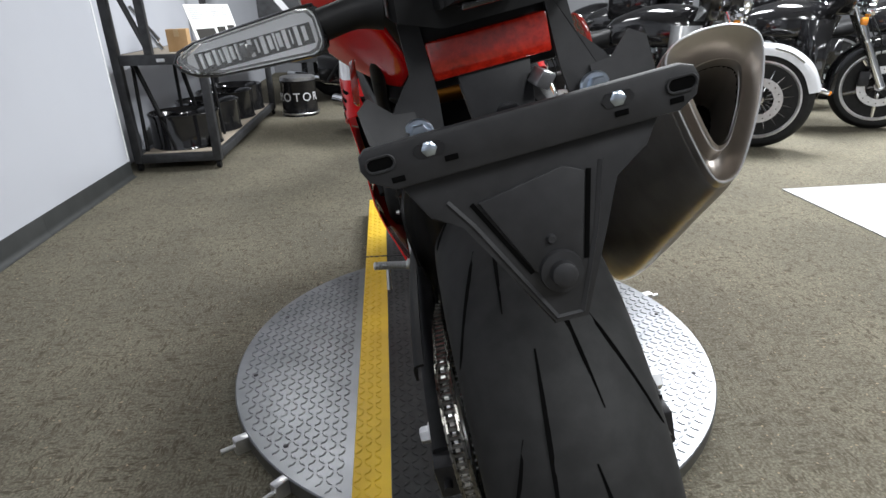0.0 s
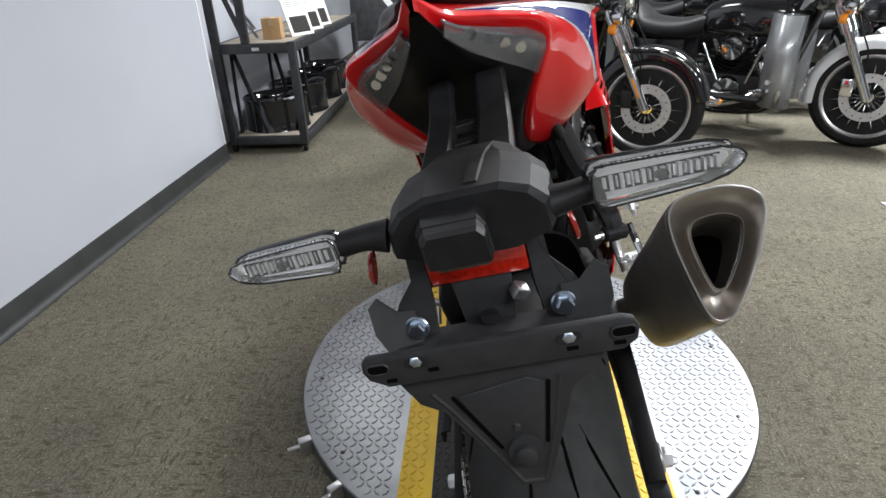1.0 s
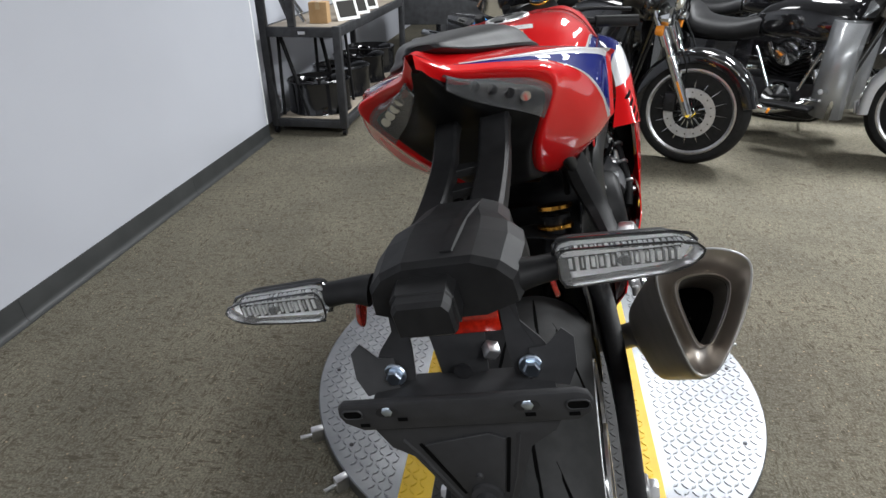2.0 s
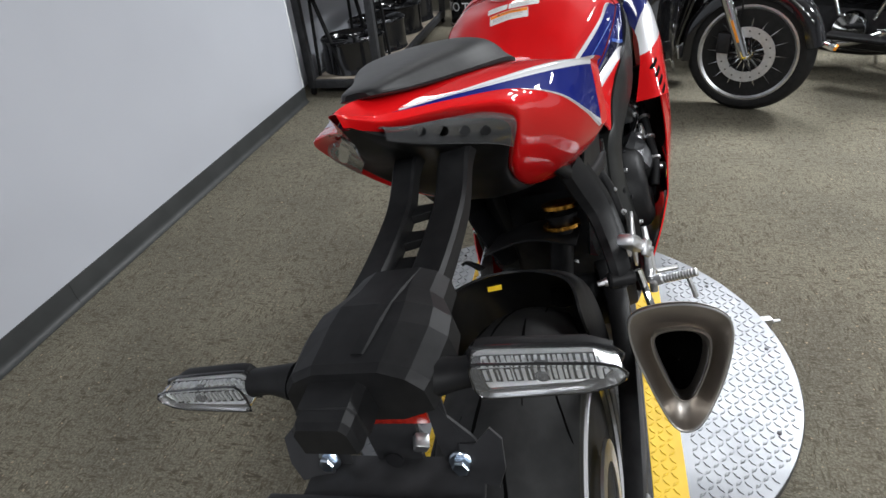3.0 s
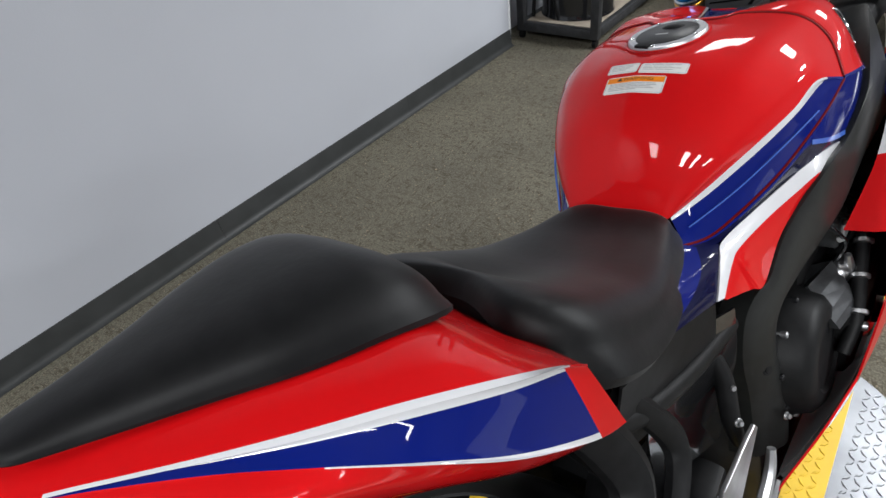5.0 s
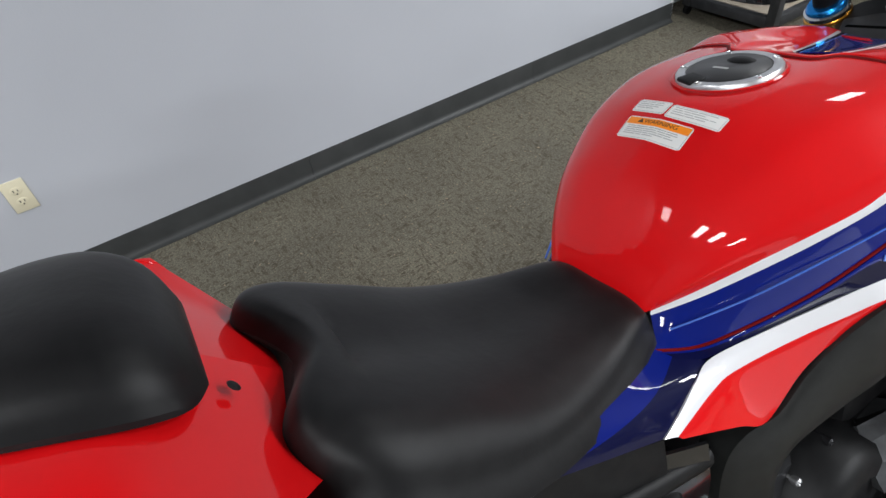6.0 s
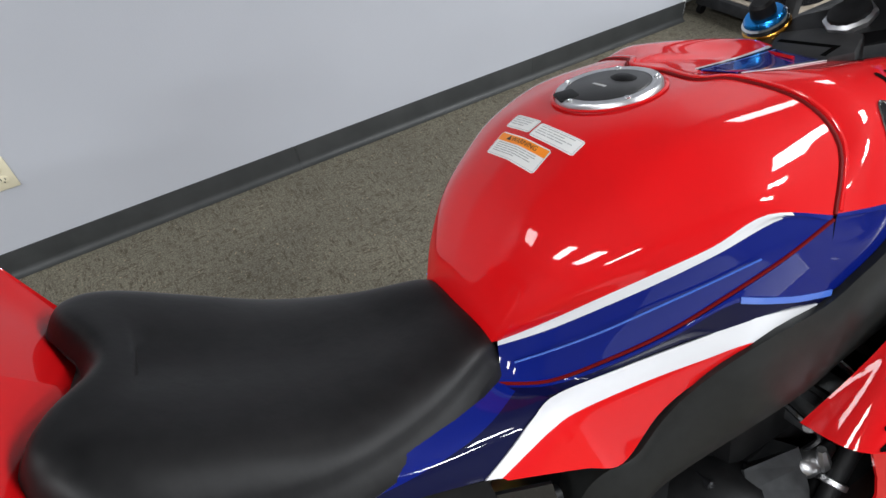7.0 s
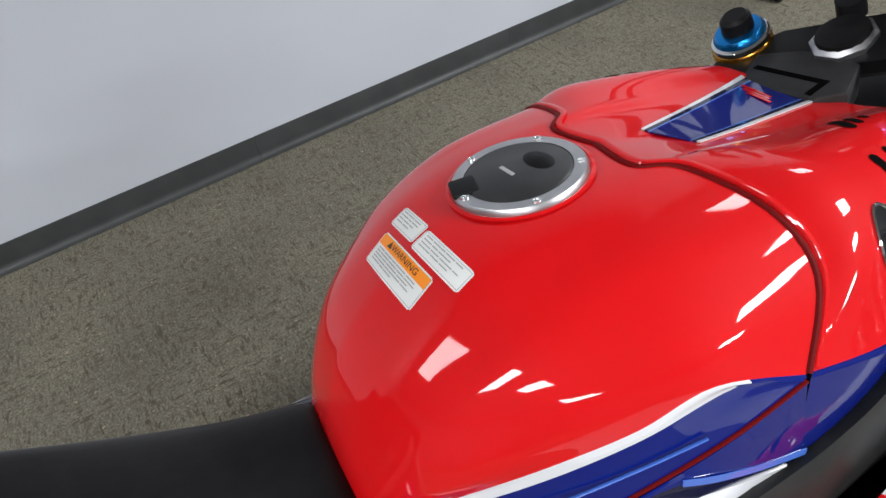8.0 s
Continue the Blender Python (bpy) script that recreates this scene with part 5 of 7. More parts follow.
# rider pegs, levers, brackets
for s in (1, -0.82):
    before = list(bike.children)
    out = [(0.418, 0.588), (0.410, 0.572), (0.426, 0.536), (0.452, 0.505), (0.474, 0.500), (0.490, 0.520), (0.520, 0.552), (0.542, 0.575), (0.532, 0.590), (0.505, 0.592)]
    bm = plate(bmesh.new(), out, -0.003, 0.003, Matrix(((0, 0, s, s * 0.178), (1, 0, 0, 0), (0, 1, 0, 0), (0, 0, 0, 1))), bevel=0.0015)
    heel = part("heel_plate", bm, ALU, bike, "bright aluminium heel guard")
    part("peg_bracket", tube(bmesh.new(), [(s * 0.198, 0.540, 0.543), (s * 0.200, 0.524, 0.510), (s * 0.200, 0.489, 0.480), (s * 0.200, 0.449, 0.464)], [0.006, 0.008, 0.009, 0.008], 8, 5), ALU, heel)
    part("peg_bracket", tube(bmesh.new(), [(s * 0.206, 0.539, 0.480), (s * 0.206, 0.502, 0.464), (s * 0.204, 0.459, 0.451)], [0.004, 0.006, 0.007], 8, 5), ALU, heel)
    part("peg_clevis", box(rod(bmesh.new(), (s * 0.206, 0.454, 0.460), (s * 0.224, 0.454, 0.466), 0.012, bevel=0.002), s * 0.205 - 0.008, s * 0.205 + 0.008, 0.436, 0.474, 0.442, 0.468, bevel=0.004), ALU, heel)
    prof = [(0.0075, 0.0)]
    for i in range(12):
        prof += [(0.0092, 0.006 * i + 0.002), (0.0092, 0.006 * i + 0.005), (0.0078, 0.006 * i + 0.006)]
    part("foot_peg", spin(bmesh.new(), prof + [(0.009, 0.078), (0.006, 0.081), (0.0, 0.081)], along((s * 0.215, 0.456, 0.460), (s * 0.287, 0.444, 0.480)), 16), ALU, bike, "knurled bright foot peg")
    part("peg_feeler", tube(bmesh.new(), [(s * 0.272, 0.447, 0.472), (s * 0.278, 0.439, 0.450), (s * 0.284, 0.434, 0.426)], [0.005, 0.005, 0.006], 8, 4), ALU, bike)
    bm = tube(bmesh.new(), [(s * 0.200, 0.449, 0.472), (s * 0.205, 0.480, 0.472), (s * 0.212, 0.519, 0.438)], [0.005, 0.005, 0.0045], 8, 5)
    rod(bm, (s * 0.210, 0.516, 0.440), (s * 0.256, 0.532, 0.434), 0.0055, seg=10, bevel=0.002)
    part("pedal", bm, ALU, bike, "bright foot lever")
    if s < 0:
        for ob in [c for c in bike.children if c not in before]:
            ob.location.z = -0.03
        part("hanger_stub", tube(bmesh.new(), [(-0.075, 0.262, 0.775), (-0.085, 0.262, 0.755), (-0.095, 0.252, 0.735)], [0.014, 0.014, 0.010], 8, 4, flat=1.4), BLACK, bike, "black hanger bracket")
        continue
    # passenger peg hanger: two flat straps down from the subframe to a bush and a clevis
    hang = part("hanger_bracket", tube(bmesh.new(), [(s * 0.112, 0.262, 0.850), (s * 0.124, 0.282, 0.800), (s * 0.142, 0.286, 0.745), (s * 0.158, 0.245, 0.708), (s * 0.168, 0.205, 0.690), (s * 0.172, 0.192, 0.655)], [0.017, 0.018, 0.017, 0.015, 0.014, 0.012], 8, 6, flat=1.5), BLACK, bike, "black hanger bracket")
    part("hanger_bracket", tube(bmesh.new(), [(s * 0.118, 0.330, 0.820), (s * 0.138, 0.372, 0.735), (s * 0.150, 0.372, 0.690), (s * 0.168, 0.310, 0.662), (s * 0.174, 0.262, 0.655)], [0.010, 0.012, 0.012, 0.010, 0.009], 8, 6, flat=1.4), BLACK, hang)
    part("hanger_bush", rod(bmesh.new(), (s * 0.150, 0.182, 0.672), (s * 0.188, 0.200, 0.664), 0.0135, bevel=0.003), BLACK, hang)
    bolt_on(hang, (s * 0.149, 0.181, 0.672), (-s, -0.3, 0), 0.005, 0.013, ALU)
    cm = Matrix.Translation((s * 0.192, 0.222, 0.712)) @ pose(0, 0, 0, -42, 0, s * -14)
    clev = box(bmesh.new(), -0.014, 0.014, -0.040, 0.040, -0.010, 0.010, bevel=0.006, m=cm)
    for x0, x1 in ((-0.022, -0.013), (0.009, 0.018)):
        box(clev, x0, x1, 0.020, 0.056, -0.016, 0.012, bevel=0.003, m=cm)
    rod(clev, cm @ Vector((-0.026, 0.046, -0.002)), cm @ Vector((0.022, 0.046, -0.002)), 0.004, seg=10)
    part("hanger_clevis", clev, ALU, hang, "bright cast peg clevis")
    part("clevis_strip", boxed(-0.010, 0.010, -0.028, 0.012, 0.0101, 0.0108, m=cm), INK, hang, smooth=False)
    part("tie_rod", tube(bmesh.new(), [(s * 0.196, 0.205, 0.672), (s * 0.203, 0.195, 0.640), (s * 0.212, 0.170, 0.612), (s * 0.222, 0.150, 0.600)], 0.006, 8, 4), CHROME, hang)
    part("tie_foot", boxed(-0.02, 0.02, -0.006, 0.006, -0.004, 0.004, bevel=0.002, m=Matrix.Translation((s * 0.222, 0.148, 0.598)) @ pose(0, 0, 0, 0, 0, 20)), ALU, hang)

# rear shock
bm = rod(bmesh.new(), (0.03, 0.33, 0.48), (0.062, 0.375, 0.645), 0.024, bevel=0.004)
shock = part("shock_absorber", bm, BLACK, bike, "rear shock absorber")
for q, r, mt in ((-0.25, 0.038, GOLD), (0.1, 0.032, BLACK), (0.45, 0.038, GOLD)):
    p = Vector((0.060, 0.372, 0.635)).lerp(Vector((0.066, 0.390, 0.68)), q)
    part("shock_ring", spin(bmesh.new(), [(r - 0.007, -0.004), (r, -0.003), (r, 0.003), (r - 0.007, 0.004)], along(p, p + Vector((0, 0.04, 0.15))), 24), mt, shock, "gold preload ring")
part("reservoir", rod(bmesh.new(), (0.045, 0.40, 0.712), (-0.04, 0.41, 0.716), 0.017, bevel=0.006), mat("amber_anodised", (0.30, 0.12, 0.02), 0.3, 1.0), shock, "amber damper reservoir")
part("linkage_hose", tube(bmesh.new(), [(0.05, 0.36, 0.73), (0.085, 0.33, 0.735), (0.095, 0.34, 0.69)], 0.006, 8, 5), BLACK, shock)
part("inner_guard", strips([[(-0.09, 0.30, 0.62), (0.0, 0.31, 0.635), (0.09, 0.30, 0.62)], [(-0.09, 0.40, 0.60), (0.0, 0.42, 0.61), (0.09, 0.40, 0.60)]], [0], 1, 4, 3, thick=0.003), BLACK, bike, "black inner mud guard")

# lighter copy of the black plastic: light on the rear-facing parts is in its colour
LITBLACK = speckle("black_plastic_lit", (0.014, 0.014, 0.015), (0.020, 0.020, 0.0215), 60, 0.5, r2=0.62, bump_s=0.15, bump_d=0.0004, spec=0.3)
# number plate hanger with lamps
HOUSE = [(-0.066, 0.934), (-0.064, 0.954), (-0.052, 0.966), (-0.030, 0.974), (0.030, 0.974), (0.052, 0.966), (0.064, 0.954), (0.066, 0.934), (0.036, 0.924), (-0.036, 0.924)]
secs = []
for y, k, lift in ((-0.306, 0.94, -0.003), (-0.298, 1.0, 0.0), (-0.255, 1.06, 0.003), (-0.232, 1.02, 0.004), (-0.206, 0.80, 0.004), (-0.172, 0.74, 0.0), (-0.168, 0.60, -0.004)):
    secs.append([(0.012 + x * k, y, 0.950 + (z - 0.950) * (0.85 if k < 0.9 else 1.0) + lift) for x, z in HOUSE])
hanger = part("plate_hanger", skin(bmesh.new(), secs, 1, 1), BLACK, bike, "black plastic number plate hanger", smooth=False)
part("housing_ridge", skin(bmesh.new(), [[(0.030 + 0.10 * (y + 0.17) + q * 0.5, y, z - 0.010), (0.026 + 0.10 * (y + 0.17), y, z + 0.004), (0.036 + 0.10 * (y + 0.17), y, z + 0.004), (0.044 + 0.10 * (y + 0.17), y, z - 0.010)] for y, z, q in ((-0.172, 0.966, 0), (-0.215, 0.974, 0), (-0.255, 0.9755, 0), (-0.290, 0.972, 0))], 1, 2), BLACK, hanger, smooth=False)


def arm(bm, pts, hw, hh):
    """A bar of rectangular section with rounded edges along the points."""
    secs = [[(x + a * hw, y, z + b * hh) for a, b in ((-1, -0.7), (-0.8, -1), (0.8, -1), (1, -0.7), (1, 0.7), (0.8, 1), (-0.8, 1), (-1, 0.7))] for x, y, z in pts]
    return skin(bm, secs, 1, 5)


for x, w in ((-0.027, 0.0145), (0.034, 0.0185)):
    part("hanger_arm", arm(bmesh.new(), [(x, 0.035, 1.000), (x, 0.000, 0.992), (x, -0.030, 0.974), (x, -0.060, 0.962), (x, -0.110, 0.953), (x, -0.160, 0.948), (x, -0.200, 0.947)], w, 0.0125), BLACK, hanger)
for y, z in ((-0.046, 0.960), (-0.086, 0.950), (-0.128, 0.944)):
    part("hanger_rung", plate(bmesh.new(), [(-0.014, -0.014), (0.017, -0.004), (0.017, 0.012), (-0.014, 0.012)], -0.006, 0.004, Matrix.Translation((0, y, z)), bevel=0.001), BLACK, hanger, smooth=False)
LAMP = [(-0.024, 0.847), (-0.025, 0.868), (-0.021, 0.874), (0.010, 0.874), (0.014, 0.868), (0.015, 0.847)]
plamp = part("plate_lamp", skin(bmesh.new(), [[(x * k - 0.002, y, 0.861 + (z - 0.861) * k) for x, z in LAMP] for y, k in ((-0.240, 1.12), (-0.262, 1.10), (-0.263, 1.02), (-0.271, 1.0), (-0.276, 0.9))], 1, 1), BLACK, hanger, "black plate lamp housing", smooth=False)
part("plate_lamp_lens", boxed(-0.020, 0.010, -0.271, -0.252, 0.8425, 0.8465, bevel=0.001), SMOKE, plamp)
refl = part("reflector", boxed(-0.036, 0.035, -0.226, -0.218, 0.803, 0.828, bevel=0.002), REFLECT, hanger, "red rear reflector")
part("reflector_back", boxed(-0.042, 0.041, -0.219, -0.206, 0.797, 0.842, bevel=0.003), BLACK, hanger)
part("centre_strut", plate(bmesh.new(), [(-0.018, 0.0), (0.018, 0.0), (0.022, 0.04), (-0.022, 0.04)], -0.003, 0.003, Matrix.Translation((0, -0.226, 0.765)) @ pose(0, 0, 0, 82, 0, 0), bevel=0.001), LITBLACK, hanger)
for s in SIDES:
    bm = plate(bmesh.new(), [(-0.013, 0.0), (0.014, 0.0), (0.017, 0.016), (0.010, 0.030), (-0.003, 0.046), (-0.004, 0.082), (-0.016, 0.082), (-0.016, 0.028)], -0.0012, 0.0012, None)
    bmesh.ops.transform(bm, matrix=Matrix.Translation((s * 0.052, -0.233, 0.766)) @ Matrix.Diagonal((s, 1, 1, 1)) @ pose(0, 0, 0, 80, 0, 0), verts=bm.verts)
    ear = part("plate_bracket", bm, LITBLACK, hanger, "black folded steel bracket", smooth=False)
    bolt_on(ear, (s * 0.052 - 0.001, -0.2355, 0.778), (0, -1, 0.15), 0.0062, 0.006, ZINC, label="zinc-plated hexagon bolt")
    wing = plate(bmesh.new(), [(0.0, 0.0), (0.026, 0.0), (0.032, 0.014), (0.032, 0.034), (0.024, 0.040), (0.012, 0.026), (0.0, 0.024)], -0.001, 0.001, None)
    bmesh.ops.transform(wing, matrix=Matrix.Translation((s * 0.050, -0.240, 0.768)) @ Matrix.Diagonal((s, 1, 1, 1)) @ pose(0, 0, 0, 66, 0, -12), verts=wing.verts)
    part("side_plate", wing, LITBLACK, hanger, smooth=False)
    part("plate_hole", spin(bmesh.new(), [(0.0045, -0.0002), (0.0045, 0.0004)], Matrix.Translation((s * 0.072, -0.2305, 0.783)) @ pose(0, 0, 0, 74, 0, -10 * s), 14), DARKMETAL, hanger)
part("grommet", spin(bmesh.new(), [(0.003, 0), (0.006, 0.002), (0.007, 0.004), (0.004, 0.0045)], along((0.0, -0.231, 0.776), (0.0, -0.3, 0.78)), 16), GLOSSBLACK, hanger)
part("bracket_nut", boxed(-0.005, 0.005, -0.005, 0.005, -0.005, 0.005, bevel=0.001, m=Matrix.Translation((0.024, -0.230, 0.790)) @ pose(0, 0, 0, 20, 30, 20)), ALU, hanger)
# cross bar with two nut windows
BAR = [(-0.074, 0.761), (-0.086, 0.768), (-0.089, 0.775), (-0.088, 0.782), (-0.084, 0.7855), (0.078, 0.7865), (0.0845, 0.784), (0.087, 0.778), (0.085, 0.769), (0.076, 0.763)]
bar = part("cross_bar", plate(bmesh.new(), [(x, z - 0.774) for x, z in BAR], -0.003, 0.003, Matrix.Translation((0, -0.269, 0.774)) @ pose(0, 0, 0, 90, 0, 0), bevel=0.0018), LITBLACK, hanger, "black plastic cross bar")
# end and bar slots are flat black pieces, the shade of openings as colour
for x in (-0.078, 0.077):
    slot_m = Matrix.Translation((x, -0.2690, 0.7765)) @ pose(0, 0, 0, 90, 0, 0)
    slot = part("end_slot", plate(bmesh.new(), corners(0.0070, 0.0034, 0.0033), 0.0031, 0.0034, slot_m), GROOVE, bar, "dark end slot", smooth=False)
    part("slot_rim", tube(bmesh.new(), [slot_m @ Vector((a, b, 0.0033)) for a, b in corners(0.0074, 0.0038, 0.0037)], 0.0008, 6, 2, closed=True), LITBLACK, slot)
for x, z in ((-0.071, 0.7665), (-0.042, 0.7705), (0.046, 0.7700), (0.074, 0.7690)):
    part("bar_slot", boxed(x - 0.0035, x + 0.0035, -0.2725, -0.2720, z - 0.0015, z + 0.0015, bevel=0.0002), GROOVE, bar, "dark slot", smooth=False)
part("bar_shelf", boxed(-0.070, 0.066, -0.267, -0.226, 0.7655, 0.7695, bevel=0.001), LITBLACK, hanger)
for x in (-0.052, 0.045):
    hexa = [(-0.0085, 0.0), (-0.006, -0.0038), (0.006, -0.0038), (0.0085, 0.0), (0.006, 0.0038), (-0.006, 0.0038)]
    hole = part("nut_window", plate(bmesh.new(), hexa, 0.0031, 0.0034, Matrix.Translation((x, -0.269, 0.7775)) @ pose(0, 0, 0, 90, 0, 0)), DARKMETAL, bar, "window round a nut", smooth=False)
    part("nut", spin(bmesh.new(), [(0.0, 0.0044), (0.0022, 0.0044), (0.0040, 0.0036), (0.0044, 0.0032)], Matrix.Translation((x, -0.269, 0.7777)) @ pose(0, 0, 0, 90, 0, 0), 6), ZINC, hole, "bright nut")
# mud flap
FL = [(-0.074, 0.103), (0.070, 0.103), (0.060, 0.086), (0.041, 0.076), (0.031, 0.047), (0.013, 0.0), (-0.007, 0.0), (-0.044, 0.070), (-0.060, 0.077)]
FM = Matrix.Translation((0.0, -0.268, 0.662)) @ pose(0, 0, 0, 87, 0, 0)
flap = part("mud_flap", plate(bmesh.new(), FL, -0.0025, 0.0025, FM, bevel=0.0012), LITBLACK, hanger, "black plastic mud flap")
rib = [(0.035, 0.086), (0.026, 0.05), (0.010, 0.004), (-0.005, 0.004), (-0.039, 0.068), (-0.050, 0.084)]
bm = bmesh.new()
for (xa, ya), (xb, yb) in zip(rib, rib[1:]):
    tube(bm, [FM @ Vector((xa, ya, 0.0012)), FM @ Vector((xb, yb, 0.0012))], 0.0022, 6, 1)
part("flap_rim", bm, LITBLACK, flap)
part("flap_panel", plate(bmesh.new(), [(-0.034, 0.080), (0.014, 0.088), (0.025, 0.083), (0.015, 0.036), (0.009, 0.032), (-0.006, 0.032), (-0.012, 0.036)], 0.0025, 0.0042, FM, bevel=0.0006), LITBLACK, flap)
# black strips laid on the flap, painting the shade of its grooves
for (xa, ya), (xb, yb) in (((-0.0375, 0.080), (-0.0135, 0.035)), ((0.0275, 0.083), (0.0178, 0.036))):
    gap = Vector((xb - xa, yb - ya, 0))
    part("flap_groove", boxed(0, gap.length, -0.0013, 0.0013, 0.0026, 0.0031, m=FM @ Matrix.Translation((xa, ya, 0)) @ pose(0, 0, 0, 0, 0, math.degrees(math.atan2(gap.y, gap.x)))), GROOVE, flap, "dark groove", smooth=False)
part("flap_bolt", spin(bmesh.new(), [(0.0125, 0), (0.012, 0.0025), (0.0075, 0.003), (0.007, 0.007), (0.005, 0.008)], FM @ Matrix.Translation((0.002, 0.033, 0.0042)), 24), LITBLACK, flap)
part("flap_pin", spin(bmesh.new(), [(0.003, 0), (0.002, 0.002), (0.0, 0.002)], FM @ Matrix.Translation((0.0, 0.052, 0.0042)), 12), LITBLACK, flap)

# turn signals
SILVERED = mat("silvered_plastic", (0.85, 0.86, 0.88), 0.3, 0.6)
for s in SIDES:
    SM = Matrix.Translation((0.080 if s > 0 else -0.088, -0.229, 0.8655 if s > 0 else 0.8545)) @ Matrix.Diagonal((s, 1, 1, 1)) @ pose(0, 0, 0, 90, 0, 0)
    q = 1.0 if s > 0 else 0.92
    out = [(q * x, y * (1.0 if s > 0 else 0.88)) for x, y in ((0.0, -0.010), (0.003, -0.016), (0.008, -0.018), (0.066, -0.014), (0.083, -0.007), (0.088, 0.0), (0.087, 0.005), (0.074, 0.012), (0.010, 0.016), (0.003, 0.014), (0.0, 0.008))]
    sig = part("turn_signal", plate(bmesh.new(), [(x * 0.94 + 0.002, y * 0.88) for x, y in out], -0.014, -0.003, SM, bevel=0.003), BLACK, hanger, "black turn signal housing")
    part("signal_lens", plate(bmesh.new(), [(x * 0.98 + 0.001, y * 0.96) for x, y in out], -0.003, 0.011, SM, bevel=0.0012), HAZE, sig, "clear turn signal lens", smooth=False)
    bm = bmesh.new()
    tube(bm, [SM @ Vector((x, y, -0.003)) for x, y in out], 0.0013, 6, 2, closed=True)
    part("lens_rim", bm, GLOSSBLACK, sig, "black lens rim")
    part("lens_edge", tube(bmesh.new(), [SM @ Vector((x * 0.98 + 0.001, y * 0.965, 0.0100)) for x, y in out], 0.0009, 6, 2, closed=True), GLOSSBLACK, sig)
    part("signal_back", plate(bmesh.new(), [(x * 0.9 + 0.004, y * 0.8) for x, y in out], -0.0024, -0.0014, SM), SILVERED, sig, "silvered reflector bed")
    bm = bmesh.new()
    x, i = 0.009, 0
    while x < q * 0.076:   # uneven silvered ribs
        w = 0.0008 + 0.0016 * abs(math.sin(7.3 * i + 1.1))
        h = 0.75 + 0.25 * abs(math.sin(4.7 * i))
        box(bm, x, x + w, (-0.0080 + 0.03 * x) * h, (0.0040 - 0.01 * x) * h, -0.0014, 0.0010 + 0.004 * abs(math.sin(3.1 * i)), m=SM)
        x, i = x + w + 0.0008 + 0.0012 * abs(math.cos(5.9 * i)), i + 1
    part("reflector_rib", bm, SILVERED, sig, "bright reflector ribs", smooth=False)
    part("rib_gap", boxed(0.006, q * 0.078, -0.0085, 0.0042, -0.0013, -0.0008, m=SM), GROOVE, sig, smooth=False)
    part("led_pod", spin(bmesh.new(), [(0.0, 0.006), (0.004, 0.005), (0.0045, -0.001)], SM @ Matrix.Translation((0.043, -0.002, 0)), 12), SMOKE, sig, "clear lamp pod")
    part("signal_stalk", tube(bmesh.new(), [(s * 0.054, -0.226, 0.855), (s * 0.070, -0.226, 0.857), (s * 0.088, -0.226, 0.860 if s > 0 else 0.855)], [0.0135, 0.0105, 0.0105], 14, 4), BLACK, sig)
    # round red side reflectors
    part("side_reflector", spin(bmesh.new(), [(0.0, 0.004), (0.0085, 0.004), (0.0098, 0.002), (0.0098, 0.0)], Matrix.Translation((s * 0.080, -0.165 if s > 0 else -0.196, 0.800 if s > 0 else 0.812)) @ pose(0, 0, 0, 0, s * 80, 0) @ Matrix.Diagonal((1.6, 1, 1, 1)), 24), REFLECT, hanger, "red side reflector")

# steering head, turned to the left lock
STEER = Matrix.Translation((0.0, 1.166, 0.905)) @ pose(0, 0, 0, 24, 0, 0) @ pose(0, 0, 0, 0, 0, 27)
STM = STEER
clamp = plate(bmesh.new(), [(-0.135, -0.02), (-0.125, -0.05), (-0.09, -0.055), (-0.05, -0.03), (0.05, -0.03), (0.09, -0.055), (0.125, -0.05), (0.135, -0.02), (0.12, 0.01), (0.06, 0.035), (-0.06, 0.035), (-0.12, 0.01)], -0.012, 0.008, STM, bevel=0.004)
clamp_ob = part("top_clamp", clamp, BLACK, bike, "black top fork clamp")
